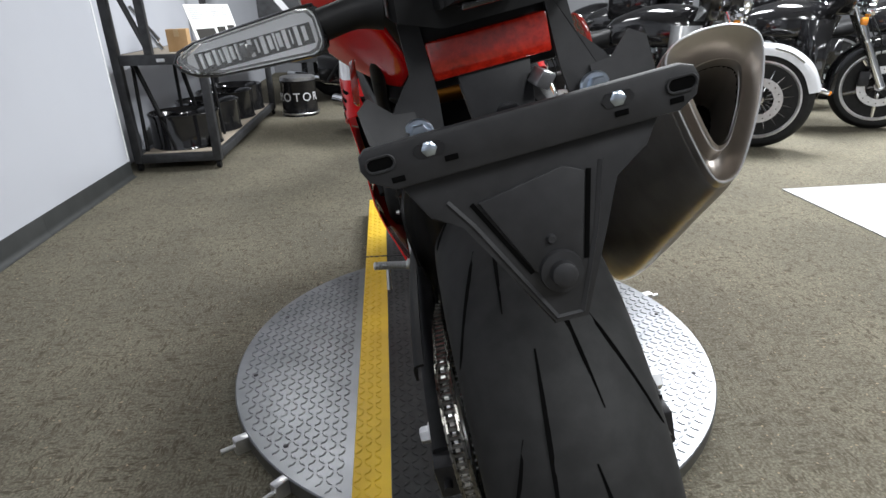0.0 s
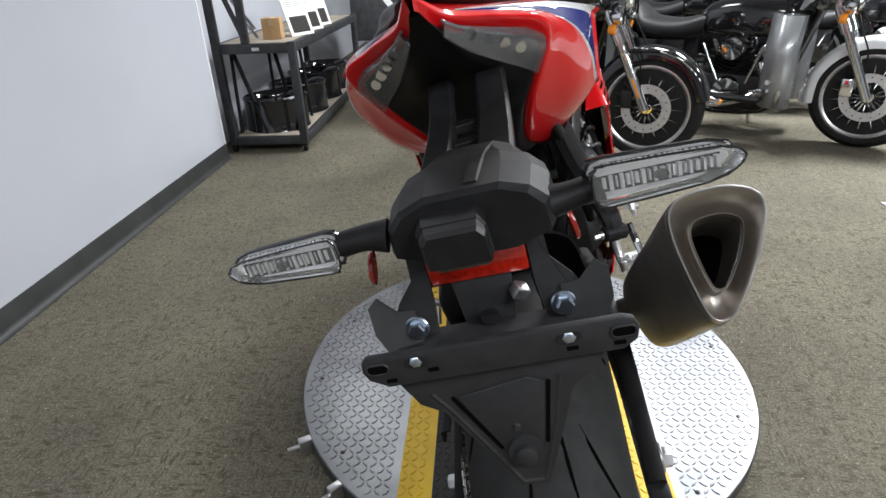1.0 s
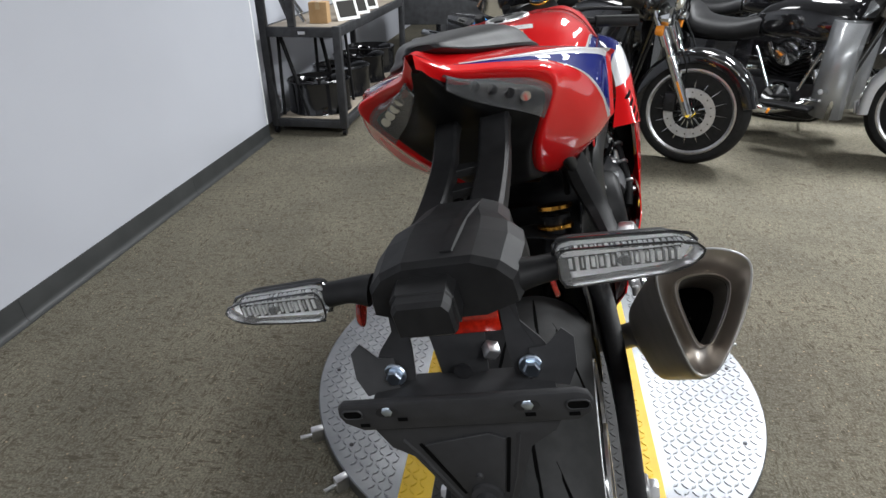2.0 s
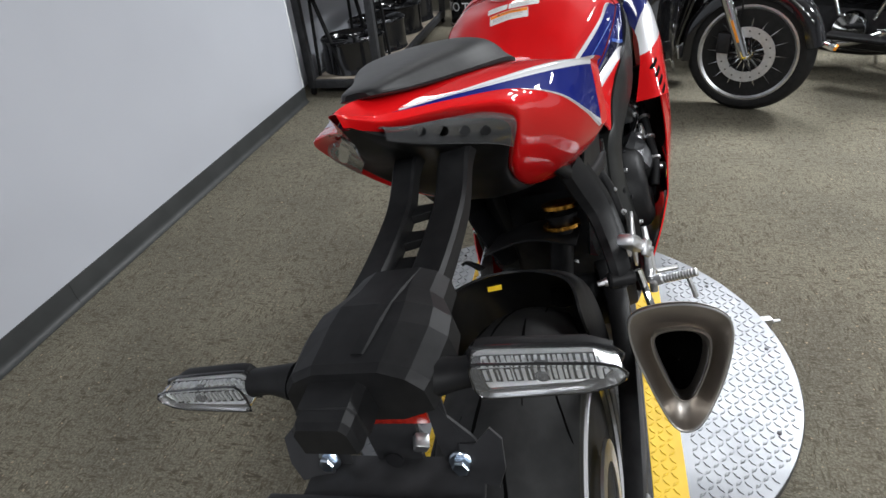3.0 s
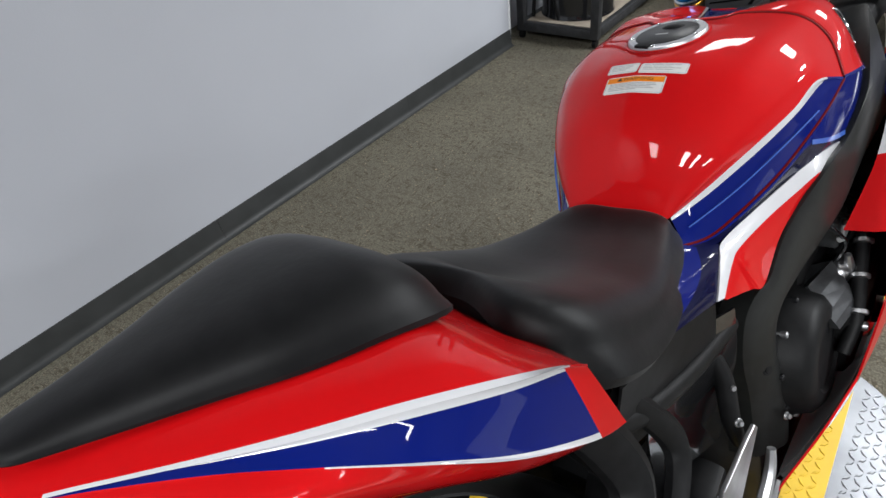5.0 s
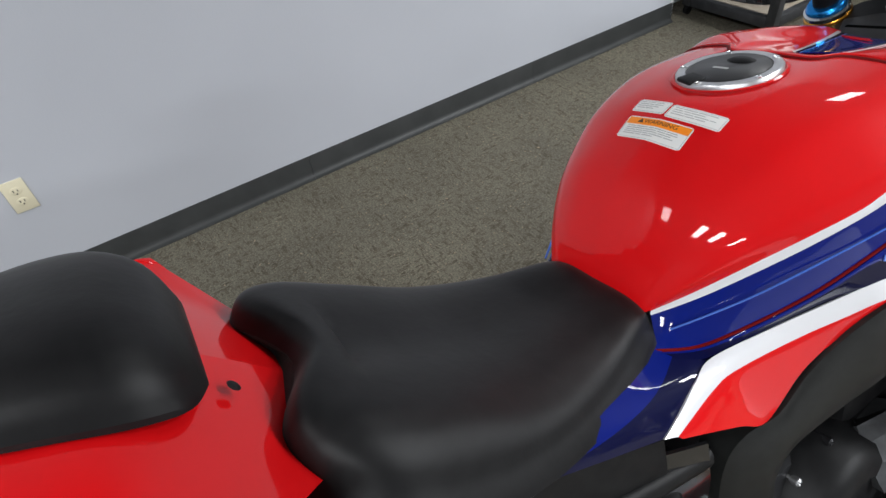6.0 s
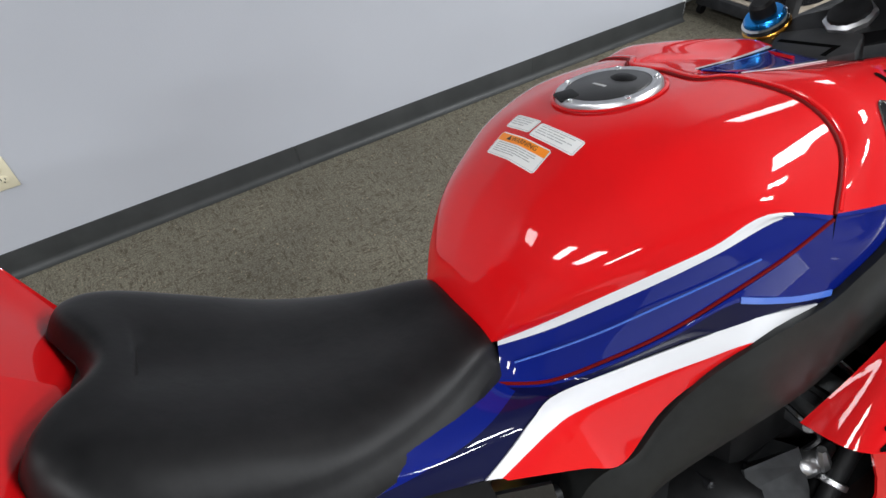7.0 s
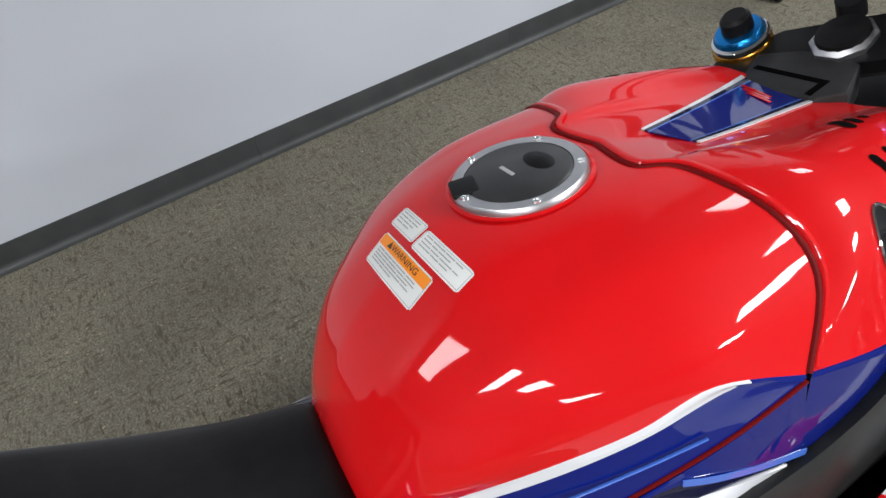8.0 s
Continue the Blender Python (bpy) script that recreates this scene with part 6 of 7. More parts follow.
for s in SIDES:
    fm = STM @ Matrix.Translation((s * 0.101, 0.022, 0))
    fork = part("fork_leg", spin(bmesh.new(), [(0.0, 0.0), (0.0285, 0.0), (0.0285, -0.30), (0.025, -0.31), (0.025, -0.62), (0.0, -0.62)], fm, 28), GOLD, bike, "gold fork leg")
    part("fork_collar", spin(bmesh.new(), [(0.030, -0.010), (0.032, -0.006), (0.032, 0.010), (0.030, 0.013), (0.024, 0.014)], fm, 28), GOLD, fork, "gold fork collar")
    part("fork_ring", spin(bmesh.new(), [(0.029, 0.012), (0.0305, 0.014), (0.0305, 0.020), (0.027, 0.0225)], fm, 28), CHROME, fork)
    part("fork_cap", spin(bmesh.new(), [(0.0275, 0.021), (0.0275, 0.025), (0.024, 0.030), (0.016, 0.031), (0.0, 0.030)], fm, 28), ANOBLUE, fork, "blue anodised fork cap")
    part("fork_knob", spin(bmesh.new(), [(0.017, 0.030), (0.016, 0.046), (0.012, 0.050), (0.0, 0.050)], fm, 20), BLACK, fork)
    bar = part("handlebar", tube(bmesh.new(), [tuple(STM @ Vector((s * 0.12, -0.03, -0.05))), tuple(STM @ Vector((s * 0.20, -0.07, -0.075))), tuple(STM @ Vector((s * 0.33, -0.13, -0.11)))], [0.011, 0.011, 0.011], 12, 5), BLACK, bike)
    part("grip", tube(bmesh.new(), [tuple(STM @ Vector((s * 0.225, -0.082, -0.082))), tuple(STM @ Vector((s * 0.34, -0.134, -0.113)))], 0.017, 14, 4), RUBBER, bar, "black rubber grip")
    part("lever", tube(bmesh.new(), [tuple(STM @ Vector((s * 0.19, 0.0, -0.07))), tuple(STM @ Vector((s * 0.25, -0.02, -0.075))), tuple(STM @ Vector((s * 0.36, -0.07, -0.11)))], [0.009, 0.006, 0.006], 8, 5), BLACK, bar)
nut = part("stem_nut", spin(bmesh.new(), [(0.030, 0.006), (0.0305, 0.014), (0.026, 0.018), (0.024, 0.016)], STM, 8), ALU, clamp_ob, "bright steering stem nut")
part("stem_cap", spin(bmesh.new(), [(0.0255, 0.012), (0.024, 0.022), (0.018, 0.024), (0.0, 0.024)], STM, 28), BLACK, nut)
part("key_switch", spin(bmesh.new(), [(0.014, 0.0), (0.014, 0.022), (0.0, 0.022)], STM @ Matrix.Translation((0.0, 0.05, 0)), 20), DARKMETAL, clamp_ob)
DM = Matrix.Translation((0, 1.12, 0.969)) @ pose(0, 0, 0, 9, 0, 0)
duct = part("airbox_lid", plate(bmesh.new(), [(-0.076, -0.006), (0.006, 0.001), (0.024, 0.022), (0.004, 0.070), (-0.048, 0.082), (-0.098, 0.052)], -0.035, 0.006, DM, bevel=0.005), speckle("grey_plastic", (0.022, 0.022, 0.023), (0.030, 0.030, 0.031), 50, 0.5, r2=0.6, spec=0.3), bike, "dark grey plastic duct behind the tank")
# duct groove is a black strip that paints the groove's shade
for x0, x1, y0, y1 in ((-0.080, -0.006, 0.024, 0.031), (-0.006, 0.001, 0.004, 0.031)):
    part("duct_groove", boxed(x0, x1, y0, y1, 0.0052, 0.0064, m=DM), GROOVE, duct, smooth=False)
part("inner_cowl", boxed(-0.19, 0.17, 1.16, 1.46, 0.87, 0.925, bevel=0.02), BLACK, bike, "black inner cowl round the forks")
part("dash", boxed(-0.08, 0.08, 1.30, 1.33, 0.93, 1.02, bevel=0.01, m=None), GLOSSBLACK, bike, "black instrument panel")
WS = [[(0, 1.25, 1.06), (0, 1.35, 1.02), (0, 1.5, 0.93)], [(0.09, 1.24, 1.03), (0.1, 1.35, 0.99), (0.07, 1.5, 0.91)], [(0.15, 1.25, 0.96), (0.15, 1.36, 0.93), (0.1, 1.5, 0.88)]]
part("windscreen", whole(WS, [0, 0], 5, 4), SMOKE, bike, "smoked windscreen")

# front wheel and fender, turned with the forks
FW = STM @ Matrix.Translation((0, -0.025 + 0.03, -0.665)) @ pose(0, 0, 0, 0, 90, 0)
wheel_parts(bike, "front", FW, 0.30, 0.12, 0.217, 5, GLOSSBLACK)
for s in SIDES:
    part("front_disc", spin(bmesh.new(), [(0.12, -0.0025), (0.165, -0.0025), (0.165, 0.0025), (0.12, 0.0025)], FW @ Matrix.Translation((0, 0, s * 0.07)), 56, closed=True), ALU, bike, "steel front brake disc")
rows = []
for k in (-1, -0.7, 0, 0.7, 1):
    row = []
    for a in (200, 230, 260, 290, 315):
        r = 0.318 if abs(k) < 0.9 else 0.285
        row.append(tuple(FW @ Vector((r * math.cos(radians(a - 50)), r * math.sin(radians(a - 50)), k * 0.072))))
    rows.append(row)
part("front_fender", strips(rows, [0, 0, 0, 0], 1, 4, 3, thick=0.003), RED, bike, "red front fender")
part("side_stand", tube(bmesh.new(), [(-0.12, 0.60, 0.30), (-0.19, 0.62, 0.14), (-0.245, 0.64, -0.03)], [0.014, 0.012, 0.012], 10, 5), BLACK, bike, "black side stand")

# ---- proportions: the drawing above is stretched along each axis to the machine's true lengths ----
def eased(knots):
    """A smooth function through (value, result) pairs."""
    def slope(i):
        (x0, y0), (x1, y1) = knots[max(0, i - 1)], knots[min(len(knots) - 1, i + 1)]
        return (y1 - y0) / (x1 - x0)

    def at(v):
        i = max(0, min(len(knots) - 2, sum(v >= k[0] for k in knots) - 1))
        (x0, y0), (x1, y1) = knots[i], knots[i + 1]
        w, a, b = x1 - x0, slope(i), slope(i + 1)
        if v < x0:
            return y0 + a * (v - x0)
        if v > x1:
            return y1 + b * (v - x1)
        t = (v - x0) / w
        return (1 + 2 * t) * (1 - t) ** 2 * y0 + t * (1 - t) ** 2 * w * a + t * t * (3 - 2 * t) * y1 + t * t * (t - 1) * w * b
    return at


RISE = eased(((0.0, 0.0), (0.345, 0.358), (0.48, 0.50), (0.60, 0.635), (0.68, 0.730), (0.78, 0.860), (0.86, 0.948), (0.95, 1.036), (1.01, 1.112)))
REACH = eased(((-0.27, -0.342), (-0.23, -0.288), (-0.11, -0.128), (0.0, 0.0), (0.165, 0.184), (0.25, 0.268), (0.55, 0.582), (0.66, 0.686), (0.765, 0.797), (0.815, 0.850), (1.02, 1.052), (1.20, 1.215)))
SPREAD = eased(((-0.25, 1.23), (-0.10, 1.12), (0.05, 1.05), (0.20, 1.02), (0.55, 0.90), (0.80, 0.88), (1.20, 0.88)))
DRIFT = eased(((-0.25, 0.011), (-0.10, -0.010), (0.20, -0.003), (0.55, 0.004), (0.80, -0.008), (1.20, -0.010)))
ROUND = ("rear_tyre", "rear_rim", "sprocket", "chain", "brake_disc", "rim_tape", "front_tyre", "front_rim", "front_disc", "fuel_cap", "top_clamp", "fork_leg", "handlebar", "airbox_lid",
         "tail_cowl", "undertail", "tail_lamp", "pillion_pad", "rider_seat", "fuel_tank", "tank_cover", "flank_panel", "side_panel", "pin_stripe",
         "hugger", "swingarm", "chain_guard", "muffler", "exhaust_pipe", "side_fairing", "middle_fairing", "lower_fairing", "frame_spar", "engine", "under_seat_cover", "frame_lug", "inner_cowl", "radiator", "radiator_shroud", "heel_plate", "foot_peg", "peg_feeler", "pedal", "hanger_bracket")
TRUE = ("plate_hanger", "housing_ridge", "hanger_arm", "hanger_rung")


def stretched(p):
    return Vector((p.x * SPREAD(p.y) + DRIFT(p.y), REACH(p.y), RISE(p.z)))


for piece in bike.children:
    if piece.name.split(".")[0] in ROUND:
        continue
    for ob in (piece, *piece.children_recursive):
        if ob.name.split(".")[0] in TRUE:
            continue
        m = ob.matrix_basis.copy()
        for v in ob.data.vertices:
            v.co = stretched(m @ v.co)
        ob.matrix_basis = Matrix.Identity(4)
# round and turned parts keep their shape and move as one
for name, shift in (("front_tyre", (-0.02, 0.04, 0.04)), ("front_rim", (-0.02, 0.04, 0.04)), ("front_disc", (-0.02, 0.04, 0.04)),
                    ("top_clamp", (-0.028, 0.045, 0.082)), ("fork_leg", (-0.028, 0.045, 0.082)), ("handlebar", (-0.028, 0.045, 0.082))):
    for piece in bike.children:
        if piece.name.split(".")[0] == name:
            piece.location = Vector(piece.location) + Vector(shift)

# ---- parked cruisers ----
def cruiser(name, label, m, paint, fender, rim_spokes, rim_mat, reflector, steer, lower):
    """A touring cruiser; its origin is the front tyre's contact, y runs forward."""
    top = thing(name, label, "motorcycle", m, group="parked cruisers")
    st = pose(0, 0, 0, 0, 0, steer)
    R = 0.325
    wm = st @ Matrix.Translation((0, 0, R)) @ pose(0, 0, 0, 0, 90, 0)
    front = part("front_tyre", spin(bmesh.new(), [(v.x, v.y) for v in catmull([(a, b, 0) for a, b in tyre_profile(R, 0.13, 0.244)], 2)], wm, 56), RUBBER, top)
    rim = spin(bmesh.new(), [(0.250, -0.056), (0.240, -0.058), (0.227, -0.035), (0.227, 0.035), (0.240, 0.058), (0.250, 0.056)], wm, 56, closed=True)
    spin(rim, [(0.0, -0.06), (0.035, -0.06), (0.04, -0.03), (0.04, 0.03), (0.035, 0.06), (0.0, 0.06)], wm, 20)
    part("front_rim", rim, rim_mat, top, "polished wheel rim")
    for i in range(rim_spokes):
        a = 2 * math.pi * i / rim_spokes
        sp = tube(bmesh.new(), [wm @ Vector((0.038 * math.cos(a), 0.038 * math.sin(a), 0.05 * (-1) ** i)), wm @ Vector((0.230 * math.cos(a), 0.230 * math.sin(a), 0.046 * (-1) ** i))], [0.006, 0.0055] if rim_spokes > 12 else [0.016, 0.013], 6, 1)
        part("spoke", sp, CHROME, front)
    for sx in (-1, 1):
        part("rim_lip", spin(bmesh.new(), [(0.212, 0.036), (0.244, 0.061), (0.254, 0.060), (0.250, 0.050), (0.216, 0.030)], wm @ Matrix.Diagonal((1, 1, sx, 1)), 56, closed=True), ALU, top)
        dm = wm @ Matrix.Translation((0, 0, sx * 0.075))
        disc = part("brake_disc", spin(bmesh.new(), [(0.092, -0.0025), (0.146, -0.0025), (0.146, 0.0025), (0.092, 0.0025)], dm, 48, closed=True), DISCSTEEL, top, "drilled steel brake disc")
        for i in range(5):
            a = 2 * math.pi * i / 5
            part("disc_arm", tube(bmesh.new(), [dm @ Vector((0.035 * math.cos(a), 0.035 * math.sin(a), 0)), dm @ Vector((0.096 * math.cos(a + 0.5), 0.096 * math.sin(a + 0.5), 0))], 0.011, 6, 1, flat=0.4), DARKMETAL, disc)
        for i in range(16):
            a = 2 * math.pi * i / 16
            part("disc_hole", spin(bmesh.new(), [(0.0045, -0.0032), (0.0045, 0.0032)], dm @ Matrix.Translation((0.124 * math.cos(a), 0.124 * math.sin(a), 0)), 8), GROOVE_DARK, disc)
        low, high = Vector((sx * 0.105, 0.0, R)), Vector((sx * 0.105, -0.30, R + 0.62))
        leg = part("fork_leg", tube(bmesh.new(), [st @ low, st @ low.lerp(high, 0.5), st @ low.lerp(high, 0.52), st @ high], [0.029, 0.029, 0.0245, 0.0245], 14, 3), CHROME, top, "chrome fork leg")
        part("fork_cover", tube(bmesh.new(), [st @ low.lerp(high, 0.60), st @ high], 0.035, 14, 1), CHROME, leg)
        part("axle_clamp", spin(bmesh.new(), [(0.022, -0.03), (0.024, 0.0), (0.015, 0.012), (0.0, 0.012)], st @ Matrix.Translation(low) @ pose(0, 0, 0, 0, sx * 90, 0), 16), CHROME, leg)
        part("caliper", boxed(-0.02, 0.02, -0.15, -0.08, R + 0.0, R + 0.11, bevel=0.01, m=st @ Matrix.Translation((sx * 0.085, 0, 0))), CHROME if fender is not paint else DARKMETAL, leg)
        if reflector:
            part("fork_reflector", boxed(-0.012, 0.012, -0.006, 0.006, -0.06, 0.06, bevel=0.003, m=st @ Matrix.Translation((sx * 0.128, -0.06, R + 0.13)) @ pose(0, 0, 0, 26, 0, 0)), ORANGE, leg, "amber fork reflector")
    rows = []
    for k, rr in ((-1.0, 0.290), (-0.93, 0.330), (-0.62, 0.352), (0.0, 0.362), (0.62, 0.352), (0.93, 0.330), (1.0, 0.290)):
        rows.append([tuple(st @ Vector((k * 0.082, rr * math.cos(radians(q)), R + rr * math.sin(radians(q))))) for q in (12, 40, 70, 100, 130, 160, 192)])
    fend = part("front_fender", strips(rows, [0] * 6, 1, 5, 3, thick=0.003), fender, top, "deep front fender")
    part("fender_tip", boxed(-0.035, 0.035, -0.02, 0.05, -0.012, 0.016, bevel=0.006, m=st @ Matrix.Translation((0, 0.345, R + 0.075)) @ pose(0, 0, 0, -20, 0, 0)), CHROME, fend, "chrome fender tip")
    part("fender_lamp", boxed(-0.022, 0.022, 0.045, 0.062, -0.010, 0.014, bevel=0.004, m=st @ Matrix.Translation((0, 0.345, R + 0.075)) @ pose(0, 0, 0, -20, 0, 0)), ORANGE, fend, "amber fender lamp")
    for sx in (-1, 1):
        part("fender_trim", tube(bmesh.new(), [st @ Vector((sx * 0.086, 0.335 * math.cos(radians(q)), R + 0.335 * math.sin(radians(q)))) for q in (48, 65, 82)], 0.006, 6, 3), CHROME, fend)
    part("fender_plate", boxed(-0.05, 0.05, -0.006, 0.006, -0.035, 0.035, bevel=0.003, m=st @ Matrix.Translation((0, -0.366, R - 0.035)) @ pose(0, 0, 0, 12, 0, 0)), ALU, fend)
    # headlamp, nacelle, bars
    head = part("headlamp", spin(bmesh.new(), [(0.0, 0.03), (0.06, 0.028), (0.088, 0.015), (0.098, 0.0), (0.10, -0.03), (0.085, -0.10), (0.04, -0.15), (0.0, -0.15)], st @ Matrix.Translation((0, -0.16, R + 0.62)) @ pose(0, 0, 0, -90, 0, 0), 28), CHROME, top, "chrome headlamp")
    for sx in (-1, 1):
        part("passing_lamp", spin(bmesh.new(), [(0.0, 0.012), (0.045, 0.010), (0.055, 0.0), (0.05, -0.04), (0.02, -0.07), (0.0, -0.07)], st @ Matrix.Translation((sx * 0.16, -0.17, R + 0.53)) @ pose(0, 0, 0, -90, 0, 0), 20), CHROME, head)
        part("turn_lamp", spin(bmesh.new(), [(0.0, 0.012), (0.026, 0.008), (0.030, 0.0), (0.025, -0.03), (0.0, -0.04)], st @ Matrix.Translation((sx * 0.20, -0.20, R + 0.46)) @ pose(0, 0, 0, -90, 0, 0), 16), ORANGE, head, "amber turn lamp")
        part("handlebar", tube(bmesh.new(), [st @ Vector((sx * 0.05, -0.34, R + 0.72)), st @ Vector((sx * 0.22, -0.40, R + 0.80)), st @ Vector((sx * 0.42, -0.62, R + 0.78))], 0.014, 8, 4), CHROME, top)
    part("nacelle", spin(bmesh.new(), [(0.13, -0.12), (0.16, 0.0), (0.15, 0.10), (0.09, 0.16), (0.0, 0.17)], st @ Matrix.Translation((0, -0.30, R + 0.62)), 20), paint, top)
    for sx in (-1, 1):
        part("cable", tube(bmesh.new(), [st @ Vector((sx * 0.10, -0.16, R + 0.50)), st @ Vector((sx * 0.15, -0.10, R + 0.38)), st @ Vector((sx * 0.11, -0.05, R + 0.25)), st @ Vector((sx * 0.09, -0.07, R + 0.10))], 0.005, 6, 5), BLACK, top)
    # engine and frame
    eng = part("engine", boxed(-0.13, 0.13, -1.10, -0.55, 0.17, 0.42, bevel=0.05), DARKMETAL, top, "dark V-twin engine")
    for a, y in ((-24, -0.72), (24, -0.90)):
        for i in range(8):
            part("cylinder_fin", spin(bmesh.new(), [(0.078, -0.006), (0.085, 0.0), (0.078, 0.006)], Matrix.Translation((0, y, 0.40)) @ pose(0, 0, 0, a * -1, 0, 0) @ Matrix.Translation((0, 0, 0.02 + 0.024 * i)), 16), BLACK if i < 6 else CHROME, eng)
        for sx in (-1, 1):
            part("push_rod", tube(bmesh.new(), [(sx * 0.135, y + 0.03, 0.36), (sx * 0.12, y + (0.10 if a < 0 else -0.10), 0.60)], 0.013, 10, 1), CHROME, eng)
    for sx in (-1, 1):
        part("engine_cover", spin(bmesh.new(), [(0.10, 0.0), (0.10, 0.03), (0.085, 0.05), (0.0, 0.055)], Matrix.Translation((sx * 0.12, -0.80, 0.30)) @ pose(0, 0, 0, 0, sx * 90, 0), 24), CHROME, eng, "polished engine cover")
        part("air_cleaner", spin(bmesh.new(), [(0.08, 0.0), (0.085, 0.02), (0.07, 0.05), (0.0, 0.055)], Matrix.Translation((sx * 0.12, -0.80, 0.58)) @ pose(0, 0, 0, 0, sx * 90, 0), 24), CHROME, eng)
        part("exhaust_pipe", tube(bmesh.new(), [(sx * 0.14, -0.62, 0.50), (sx * 0.17, -0.58, 0.33), (sx * 0.20, -0.85, 0.22), (sx * 0.22, -1.3, 0.22)], 0.024, 10, 4), CHROME, top)
        part("muffler", tube(bmesh.new(), [(sx * 0.22, -1.25, 0.22), (sx * 0.23, -1.45, 0.23), (sx * 0.24, -2.05, 0.26)], [0.03, 0.045, 0.045], 14, 3), CHROME, top, "chrome muffler")
        part("crash_bar", tube(bmesh.new(), [(sx * 0.05, -0.50, 0.20), (sx * 0.26, -0.46, 0.24), (sx * 0.34, -0.44, 0.40), (sx * 0.30, -0.44, 0.56), (sx * 0.05, -0.44, 0.66)], 0.0165, 10, 5), CHROME, top, "chrome crash bar")
        part("fairing_lower", skin(bmesh.new(), [[(sx * 0.10, -0.42, z), (sx * w, -0.40, z), (sx * (w + 0.02), -0.52, z), (sx * 0.12, -0.60, z)] for z, w in ((0.24, 0.24), (0.40, 0.33), (0.62, 0.34), (0.80, 0.24))], 3, 4), lower, top, "glossy leg fairing")
        part("floorboard", boxed(sx * 0.32 - 0.06, sx * 0.32 + 0.06, -0.86, -0.54, 0.285, 0.310, bevel=0.01), BLACK, top, "black rider floorboard")
        part("saddlebag", boxed(sx * 0.30 - 0.11, sx * 0.30 + 0.11, -2.05, -1.48, 0.40, 0.72, bevel=0.05), paint, top, "hard saddlebag")
        part("guard_rail", tube(bmesh.new(), [(sx * 0.28, -1.38, 0.34), (sx * 0.43, -1.46, 0.36), (sx * 0.44, -1.50, 0.52), (sx * 0.30, -1.44, 0.56)], 0.013, 8, 4), CHROME, top)
    part("frame", tube(bmesh.new(), [(0, -0.36, 0.82), (0, -0.48, 0.40), (0, -0.60, 0.17), (0, -1.15, 0.17), (0, -1.4, 0.40)], 0.03, 10, 4), paint, top)
    part("fuel_tank", skin(bmesh.new(), [[(x * w, y, 0.70 + z * h) for x, z in ((-1, 0.1), (-0.8, 0.75), (0, 1.0), (0.8, 0.75), (1, 0.1), (0.7, -0.2), (-0.7, -0.2))] for y, w, h in ((-0.40, 0.07, 0.16), (-0.50, 0.14, 0.22), (-0.75, 0.16, 0.23), (-0.98, 0.11, 0.16), (-1.06, 0.06, 0.10))], 4, 4), paint, top, "teardrop fuel tank")
    part("seat", skin(bmesh.new(), [[(x * w, y, z0 + z * 0.09) for x, z in ((-1, -0.3), (-0.85, 0.7), (0, 1.0), (0.85, 0.7), (1, -0.3), (0, -0.6))] for y, w, z0 in ((-1.02, 0.10, 0.70), (-1.20, 0.18, 0.66), (-1.42, 0.19, 0.68), (-1.52, 0.14, 0.76), (-1.75, 0.14, 0.78), (-1.86, 0.10, 0.76))], 4, 4), VINYL, top, "black touring seat")
    rm = Matrix.Translation((0, -1.63, R)) @ pose(0, 0, 0, 0, 90, 0)
    part("rear_tyre", spin(bmesh.new(), [(v.x, v.y) for v in catmull([(a, b, 0) for a, b in tyre_profile(R, 0.18, 0.205)], 2)], rm, 48), RUBBER, top)
    part("rear_rim", spin(bmesh.new(), [(0.0, -0.05), (0.19, -0.05), (0.208, -0.075), (0.208, 0.075), (0.19, 0.05), (0.0, 0.05)], rm, 40), rim_mat, top)
    rows = []
    for k, rr in ((-1.0, 0.26), (-0.95, 0.35), (0.0, 0.385), (0.95, 0.35), (1.0, 0.26)):
        rows.append([(k * 0.11, -1.63 + rr * math.cos(radians(q)), R + rr * math.sin(radians(q))) for q in (35, 75, 115, 155, 190)])
    part("rear_fender", strips(rows, [0] * 4, 1, 5, 3, thick=0.003), paint, top, "rear fender")
    part("side_cover", skin(bmesh.new(), [[(x * w, y, z) for x, z in ((-1, 0.40), (-1, 0.62), (1, 0.62), (1, 0.40))] for y, w in ((-1.12, 0.15), (-1.25, 0.19), (-1.45, 0.19))], 2, 3), paint, top, "glossy side cover")
    part("tour_pack", boxed(-0.27, 0.27, -2.02, -1.66, 0.80, 1.08, bevel=0.05), paint, top, "hard top case")
    fairing = part("front_fairing", skin(bmesh.new(), [[tuple(st @ Vector((x * w, y - 0.10 * abs(x), R + z))) for x in (-1, -0.6, 0, 0.6, 1)] + [tuple(st @ Vector((x * w * 0.9, y - 0.16 - 0.06 * abs(x), R + z))) for x in (1, 0, -1)] for z, w, y in ((0.50, 0.16, -0.24), (0.60, 0.30, -0.20), (0.74, 0.36, -0.22), (0.86, 0.26, -0.30))], 3, 4), paint, top, "glossy fork fairing")
    for sx in (-1, 1):
        part("engine_guard_peg", tube(bmesh.new(), [(sx * 0.33, -0.47, 0.42), (sx * 0.42, -0.50, 0.43)], 0.016, 8, 1), CHROME, top)
        part("shift_lever", tube(bmesh.new(), [(sx * 0.28, -0.62, 0.34), (sx * 0.33, -0.52, 0.36), (sx * 0.38, -0.50, 0.37)], 0.009, 8, 4), CHROME, top)
    part("kick_stand", tube(bmesh.new(), [(-0.12, -0.75, 0.20), (-0.22, -0.72, 0.10), (-0.26, -0.70, 0.0)], 0.011, 8, 3), CHROME, top)
    return top


